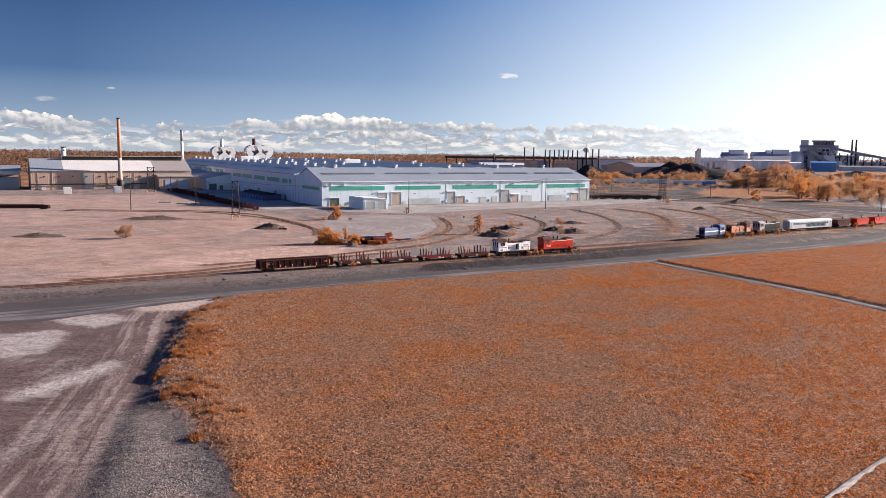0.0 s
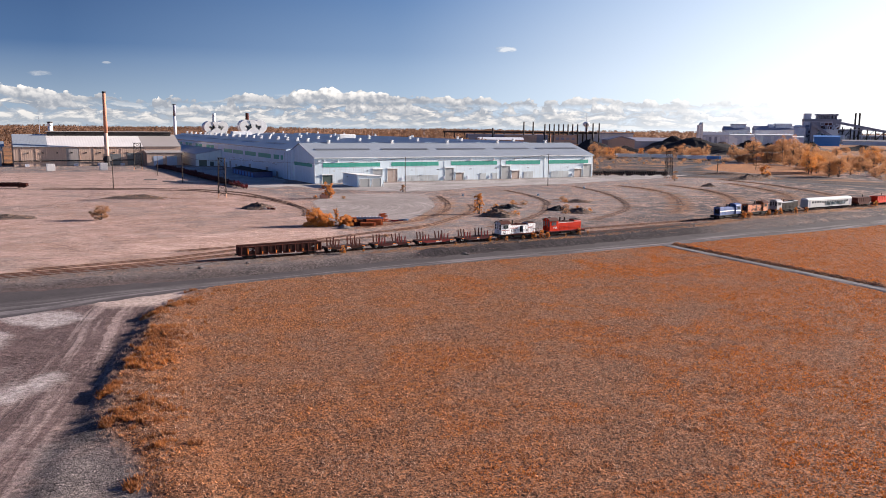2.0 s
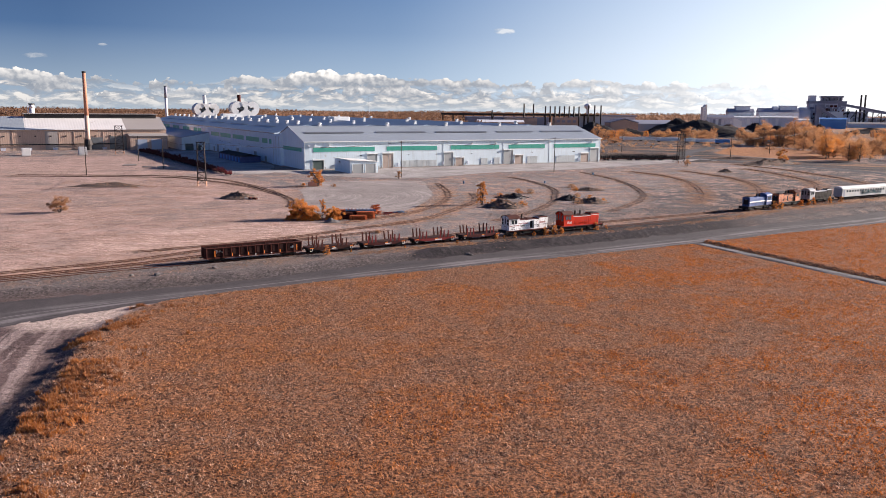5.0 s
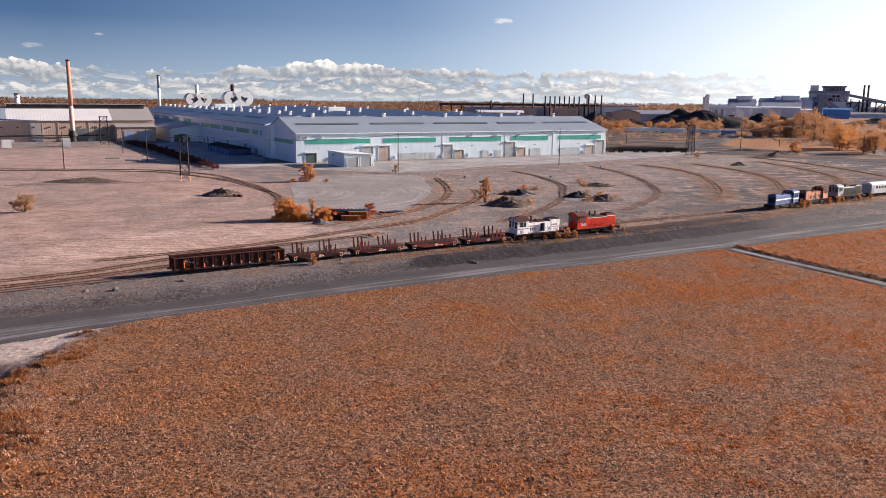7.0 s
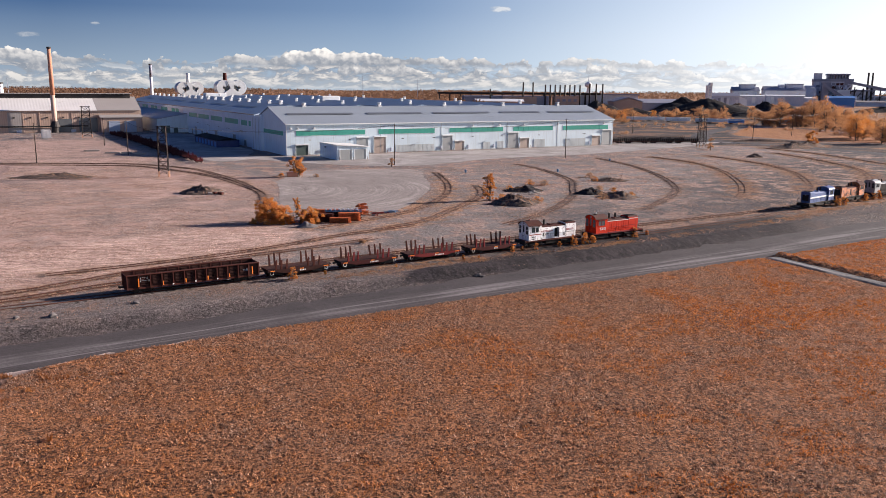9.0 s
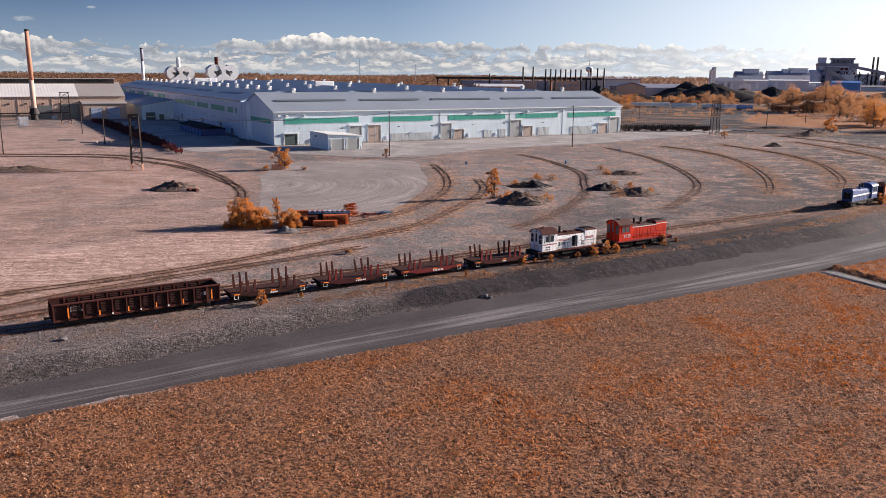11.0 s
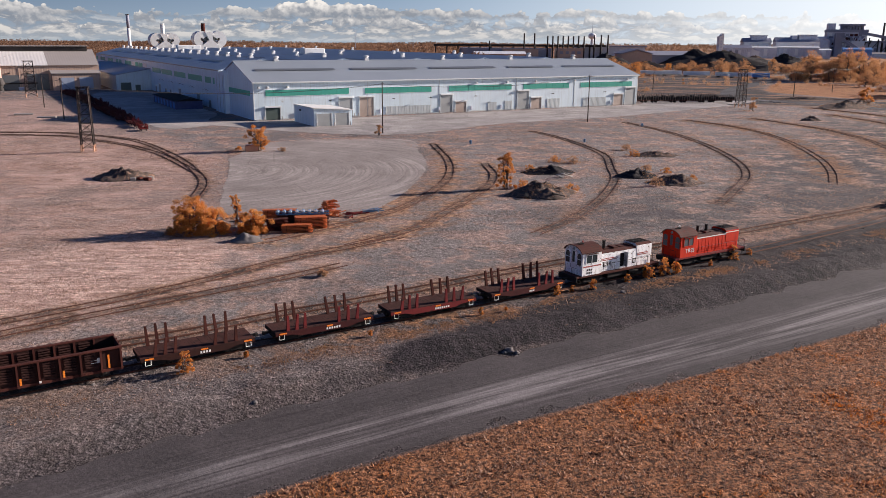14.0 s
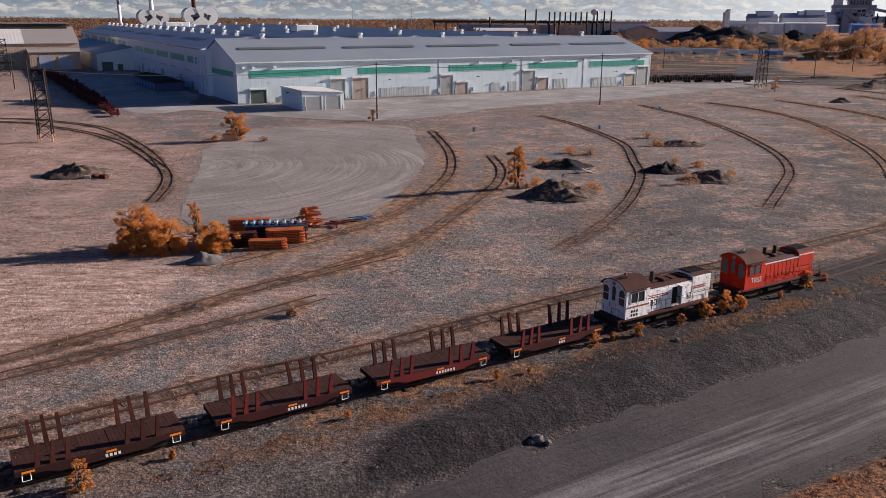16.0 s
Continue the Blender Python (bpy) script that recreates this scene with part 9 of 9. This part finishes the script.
for x, z in ((-110, 25), (-60, 35.5), (-45, 35.5), (-26, 32), (-18.5, 32), (-11, 32), (-3.5, 32), (4, 32), (11.5, 32), (19, 32), (27, 32), (42, 34), (52, 34), (62, 34)):
    bm_ = bmesh.new()
    cyl(bm_, (x, 0, 0), (x, 0, z), 1.25, 1.1, 10)
    part("flue", bm_, DARKM, plant)
wt = empty("water_tower", pose(330, 1500, 0), "white bulb water tower with a thin mast", "water tower")
bm_ = bmesh.new()
cyl(bm_, (0, 0, 0), (0, 0, 30), 3.0, 2.0, 14)
part("stem", bm_, GREYL, wt)
bm_ = bmesh.new()
bmesh.ops.create_uvsphere(bm_, u_segments=16, v_segments=10, radius=6.5, matrix=Matrix.Translation((0, 0, 33)) @ Matrix.Diagonal((1, 1, 0.75, 1)))
part("tank", bm_, GREYL, wt, smooth=True)
bm_ = bmesh.new()
cyl(bm_, (0, 0, 37), (0, 0, 52), 0.5, 0.3, 6)
part("mast", bm_, GREYM, wt)
gabled("storage_shed", 285, 1100, 36, 30, 11, 16, TANW, GREYD, "tan gabled storage shed", False)
gabled("storage_shed", 330, 1120, 60, 30, 10, 13, GREYD, GREYD, "low dark storage shed")
gabled("storage_shed", 345, 1180, 90, 30, 11, 14, RUST, GREYD, "low rusty storage shed")
gabled("storage_shed", 130, 1130, 60, 24, 10, 13, TANW, GREYL, "low tan storage shed")
chimney(-327, 1200, 53, 2.0, 1.9, "tall pale steel chimney with a dark top", 0.7, "chimney", GREYL, GREYD)
chimney(-290, 705, 27, 2.2, 1.9, "short pale chimney behind the low shed", 0.9, "chimney", GREYL, GREYL)
for x, y, z in ((-60, 1500, 46), (40, 1800, 42), (-560, 1300, 36)):
    bm_ = bmesh.new()
    cyl(bm_, (0, 0, 0), (0, 0, z), 0.6, 0.25, 6)
    ob_ = link("radio_mast", bm_, GREYD)
    ob_.matrix_world = pose(x, y, 0)
    tagged(ob_, "thin grey radio mast above the woods", "mast")

# ---------------------------------------------------------------- grass, weeds, stones


def tufts(name, x, y, z, h, blades, mat_, label, seed, lean=0.5, wide=0.2):
    """Tufts of single blades as one mesh."""
    rng = np.random.default_rng(seed)
    n = len(x)
    p = np.repeat(np.stack([x, y, z], 1), blades, 0)
    hh = np.repeat(h, blades) * rng.uniform(0.55, 1.15, n * blades)
    p[:, :2] += rng.normal(0, 0.10, (n * blades, 2)) * (1 + hh[:, None])
    a = rng.uniform(0, 2 * np.pi, n * blades)
    d = np.stack([np.cos(a), np.sin(a), np.zeros_like(a)], 1)
    side = np.stack([-np.sin(a), np.cos(a), np.zeros_like(a)], 1) * (hh * wide)[:, None]
    tip = p + d * (hh * lean * rng.uniform(0.2, 1.3, len(hh)))[:, None] + np.stack([0 * hh, 0 * hh, hh], 1)
    v = np.stack([p - side, p + side, tip], 1).reshape(-1, 3)
    ob = raw(name, v, np.arange(len(v)).reshape(-1, 3), mat_)
    return tagged(ob, label, "grass", kind="stuff")


def scatter(n, box_, poly, seed, margin=0.0):
    rng = np.random.default_rng(seed)
    x, y = rng.uniform(box_[0], box_[1], n), rng.uniform(box_[2], box_[3], n)
    k = outside(x, y, poly) < -margin
    return x[k], y[k]


def meadow_grass():
    x, y = scatter(640000, (-38, 170, 58, 275), MEADOW, 1, 0.2)
    d_lane = apart(x, y, LANE[::4])
    # thin out where the camera is never near, and right of the view
    rng = np.random.default_rng(2)
    seen = (x < 20 + 0.62 * y) & (d_lane > 1.9) & (rng.random(len(x)) < np.clip(1.25 - (x - 20) / 150, 0.35, 1))
    x, y = x[seen], y[seen]
    patch_ = np.array([noise.noise((a * 0.12, b * 0.12, 0.3)) + 0.7 * noise.noise((a * 0.7, b * 0.7, 3.3)) for a, b in zip(x, y)])
    clump = np.array([noise.noise((a * 3.6, b * 3.6, 6.3)) for a, b in zip(x, y)])
    h = np.maximum(0.12 + 0.03 * patch_ + 0.11 * np.clip(clump + 0.1, 0, 1) + 0.06 * rng.random(len(x)) ** 2, 0.06)
    tufts("meadow_grass", x, y, lift(x, y) - 0.03, h, 3, GRASS, "thick rusty orange meadow grass", 3, 1.2, 0.36)


meadow_grass()


WEED = foliage("rim_weed_leaves", (0.22, 0.085, 0.035), (0.58, 0.21, 0.045), (0.40, 0.22, 0.12))


def rim_weeds():
    """Orange weeds and dark stalks hanging over the meadow's western edge."""
    rng = np.random.default_rng(5)
    edge = spline(MEADOW_W[3:], 0.25)
    n = 5200
    p = edge[rng.integers(0, len(edge), n)]
    x, y = p[:, 0] + rng.gamma(2.0, 1.5, n) - 1.6, p[:, 1] + rng.normal(0, 0.4, n)
    dens = np.array([noise.noise((a * 0.16, b * 0.16, 4.0)) + 0.5 * noise.noise((a * 0.6, b * 0.6, 2.0)) for a, b in zip(x, y)])
    k = dens > 0.12
    tufts("rim_weeds", x[k], y[k], lift(x[k], y[k]) - 0.03, 0.18 + 0.42 * rng.random(k.sum()) ** 2, 16, WEED, "tangled bright orange weeds on the meadow's edge", 6, 0.8, 0.13)
    k = (dens < 0.05) & (rng.random(n) < 0.35)
    tufts("dry_stalks", x[k], y[k], lift(x[k], y[k]) - 0.03, 0.12 + 0.28 * rng.random(k.sum()), 9, DRYG, "dead grey-tan stalks on the meadow's edge", 7, 0.9, 0.05)


rim_weeds()


def yard_grass():
    rng = np.random.default_rng(11)
    xs, ys = [], []
    for pts in TRACKS:
        line = spline(pts, 0.35)
        line = line[rng.random(len(line)) < 0.7]
        xs.append(line[:, 0] + rng.normal(0, 1.6, len(line)))
        ys.append(line[:, 1] + rng.normal(0, 1.6, len(line)))
    line = T1[(T1[:, 0] > -60) & (T1[:, 0] < 200)]
    for k in range(60):
        keep = line[rng.random(len(line)) < 0.8]
        side = rng.choice((-1.0, 1.0, 1.0, 1.0), len(keep)) * rng.gamma(4.0, 1.15, len(keep))
        xs.append(keep[:, 0] - 0.5 * side + rng.normal(0, 0.4, len(keep)))
        ys.append(keep[:, 1] + 0.87 * side + rng.normal(0, 0.4, len(keep)))
    # ragged grass round the tarmac yard
    rim_ = spline([*PADP, PADP[0]], 0.12)
    d_ = directions(rim_)
    off = rng.gamma(1.6, 1.3, len(rim_))
    sgn = np.where(outside(rim_[:, 0] - d_[:, 1], rim_[:, 1] + d_[:, 0], PADP) > 0, 1.0, -1.0)
    xs.append(rim_[:, 0] - d_[:, 1] * off * sgn)
    ys.append(rim_[:, 1] + d_[:, 0] * off * sgn)
    x, y = rng.uniform(-20, 180, 90000), rng.uniform(215, 430, 90000)
    dens = np.array([noise.noise((a * 0.06, b * 0.06, 7.0)) + 0.5 * noise.noise((a * 0.3, b * 0.3, 5.0)) for a, b in zip(x, y)])
    k = (dens > 0.12) & (outside(x, y, PADP) > 0.5) & (outside(x, y, APRONP) > 0.5)
    xs.append(x[k])
    ys.append(y[k])
    x, y = np.concatenate(xs), np.concatenate(ys)
    k = outside(x, y, ROADP) > 1.0
    x, y = x[k], y[k]
    tufts("yard_grass", x, y, lift(x, y) - 0.02, rng.uniform(0.05, 0.22, len(x)), 4, DRYG, "sparse dry tan grass between the tracks", 12)
    x, y = rng.uniform(-120, -12, 110000), rng.uniform(185, 360, 110000)
    k = (outside(x, y, FIELD) < 0) & (apart(x, y, T1[::6]) > 2)
    dens = np.array([noise.noise((a * 0.05, b * 0.09, 1.0)) + 0.5 * noise.noise((a * 0.3, b * 0.3, 9.0)) for a, b in zip(x, y)])
    k &= dens > -0.05
    x, y = x[k], y[k]
    tufts("field_grass", x, y, lift(x, y) - 0.02, rng.uniform(0.06, 0.19, len(x)), 3, DRYG, "short dry pinkish grass on the old field", 14)


yard_grass()


def orange_tufts():
    """Patches of rusty weeds along the train and over the heaps."""
    rng = np.random.default_rng(31)
    line = T1[(T1[:, 0] > -40) & (T1[:, 0] < 200)]
    xs, ys = [], []
    for k in range(60):
        keep = line[rng.random(len(line)) < 0.9]
        side = -1.9 - rng.gamma(2.0, 0.75, len(keep))
        xs.append(keep[:, 0] - 0.5 * side + rng.normal(0, 0.4, len(keep)))
        ys.append(keep[:, 1] + 0.87 * side + rng.normal(0, 0.4, len(keep)))
    for x0, y0, r in ((31, 274, 8), (37, 298, 6), (54, 293, 5), (60, 286, 6.5), (66, 324, 6), (34, 303, 4), (43, 312, 4), (62, 333, 4), (-27.5, 333, 4), (0.6, 365, 3), (146, 449, 5), (-22, 246, 6), (-90, 327, 8), (205, 474, 12), (194, 466, 12)):
        m = int(14 * r * r)
        a, q = rng.uniform(0, 6.28, m), r * rng.random(m) ** 0.6
        xs.append(x0 + q * np.cos(a))
        ys.append(y0 + 0.7 * q * np.sin(a))
    x, y = np.concatenate(xs), np.concatenate(ys)
    dens = np.array([noise.noise((a * 0.22, b * 0.22, 2.0)) + 0.5 * noise.noise((a * 0.9, b * 0.9, 5.0)) for a, b in zip(x, y)])
    k = (dens > 0.02) & (outside(x, y, ROADP) > 2.5) & ((x > -8) | (y > 215) | (rng.random(len(x)) < 0.12))
    x, y = x[k], y[k]
    z = lift(x, y)
    for hx, hy, rx, ry, hh in HEAPS:
        f = np.minimum(np.hypot((x - hx) / rx, (y - hy) / ry), 1.0)
        z = z + hh * (1 - f ** 1.5) * (1 - 0.25 * f) * 0.88
    tufts("orange_tufts", x, y, z, rng.uniform(0.05, 0.19, len(x)), 6, TUFTO, "low rusty weeds beside the track and heaps", 33, 1.3, 0.2)


TUFTO = foliage("rusty_tufts", (0.25, 0.14, 0.085), (0.46, 0.22, 0.09), (0.44, 0.30, 0.21))
orange_tufts()


def stones():
    """Loose stones on the gravel bank and yard edge."""
    rng = np.random.default_rng(21)
    x, y = scatter(80000, (-110, 160, 135, 300), BANK, 22, 0.0)
    k = rng.random(len(x)) < 0.75
    x, y = x[k], y[k]
    k = (apart(x, y, T1[::4]) > 1.9) & ((outside(x, y, CINDER_SHADE) > 0) | (rng.random(len(x)) < 0.25))
    x, y = x[k], y[k]
    s = 0.04 + 0.10 * rng.random(len(x)) ** 3 + 0.14 * (rng.random(len(x)) < 0.02)
    base = np.array([(1, 0, 0), (0, 1, 0), (-1, 0, 0), (0, -1, 0), (0.15, 0.1, 0.5)], float)
    tri = np.array([(0, 1, 4), (1, 2, 4), (2, 3, 4), (3, 0, 4)])
    a = rng.uniform(0, 6.28, len(x))
    wob = rng.uniform(0.6, 1.3, (len(x), 5, 1))
    v = base[None] * wob * s[:, None, None]
    vx = v[..., 0] * np.cos(a)[:, None] - v[..., 1] * np.sin(a)[:, None]
    vy = v[..., 0] * np.sin(a)[:, None] + v[..., 1] * np.cos(a)[:, None]
    z = lift(x, y) + 0.12 * np.exp(-((outside(x, y, BANK) + 2.5) / 2.0) ** 2) + 0.28 * np.exp(-(apart(x, y, T1[::4]) / 2.2) ** 2)
    pts = np.stack([vx + x[:, None], vy + y[:, None], v[..., 2] + z[:, None]], -1).reshape(-1, 3)
    faces = (tri[None] + 5 * np.arange(len(x))[:, None, None]).reshape(-1, 3)
    ob = raw("bank_stones", pts, faces, ROCK)
    tagged(ob, "loose grey stones on the gravel bank", "gravel", kind="stuff")


stones()


def boulder(x, y, r, seed):
    bm = bmesh.new()
    bmesh.ops.create_icosphere(bm, subdivisions=2, radius=r)
    for v in bm.verts:
        v.co *= 1 + 0.35 * noise.noise(v.co * 1.7 / r + Vector((seed, 0, 0)))
        v.co.z *= 0.65
    ob = link("boulder", bm, ROCK)
    ob.matrix_world = pose(x, y, float(lift(x, y)) + r * 0.3)
    tagged(ob, "grey broken boulder on the gravel bank", "stone", "boulders on the bank")


for k, (x, y, r) in enumerate([(15.6, 201.9, 0.45), (16.2, 201.5, 0.3), (15.1, 201.6, 0.25), (-5.4, 191.2, 0.22), (-18.4, 194.0, 0.25), (30, 216.5, 0.3), (6, 200.5, 0.2), (-30, 184, 0.4), (-38, 178, 0.5), (-42, 177.5, 0.35), (25, 211, 0.2)]):
    boulder(x, y, r, k)
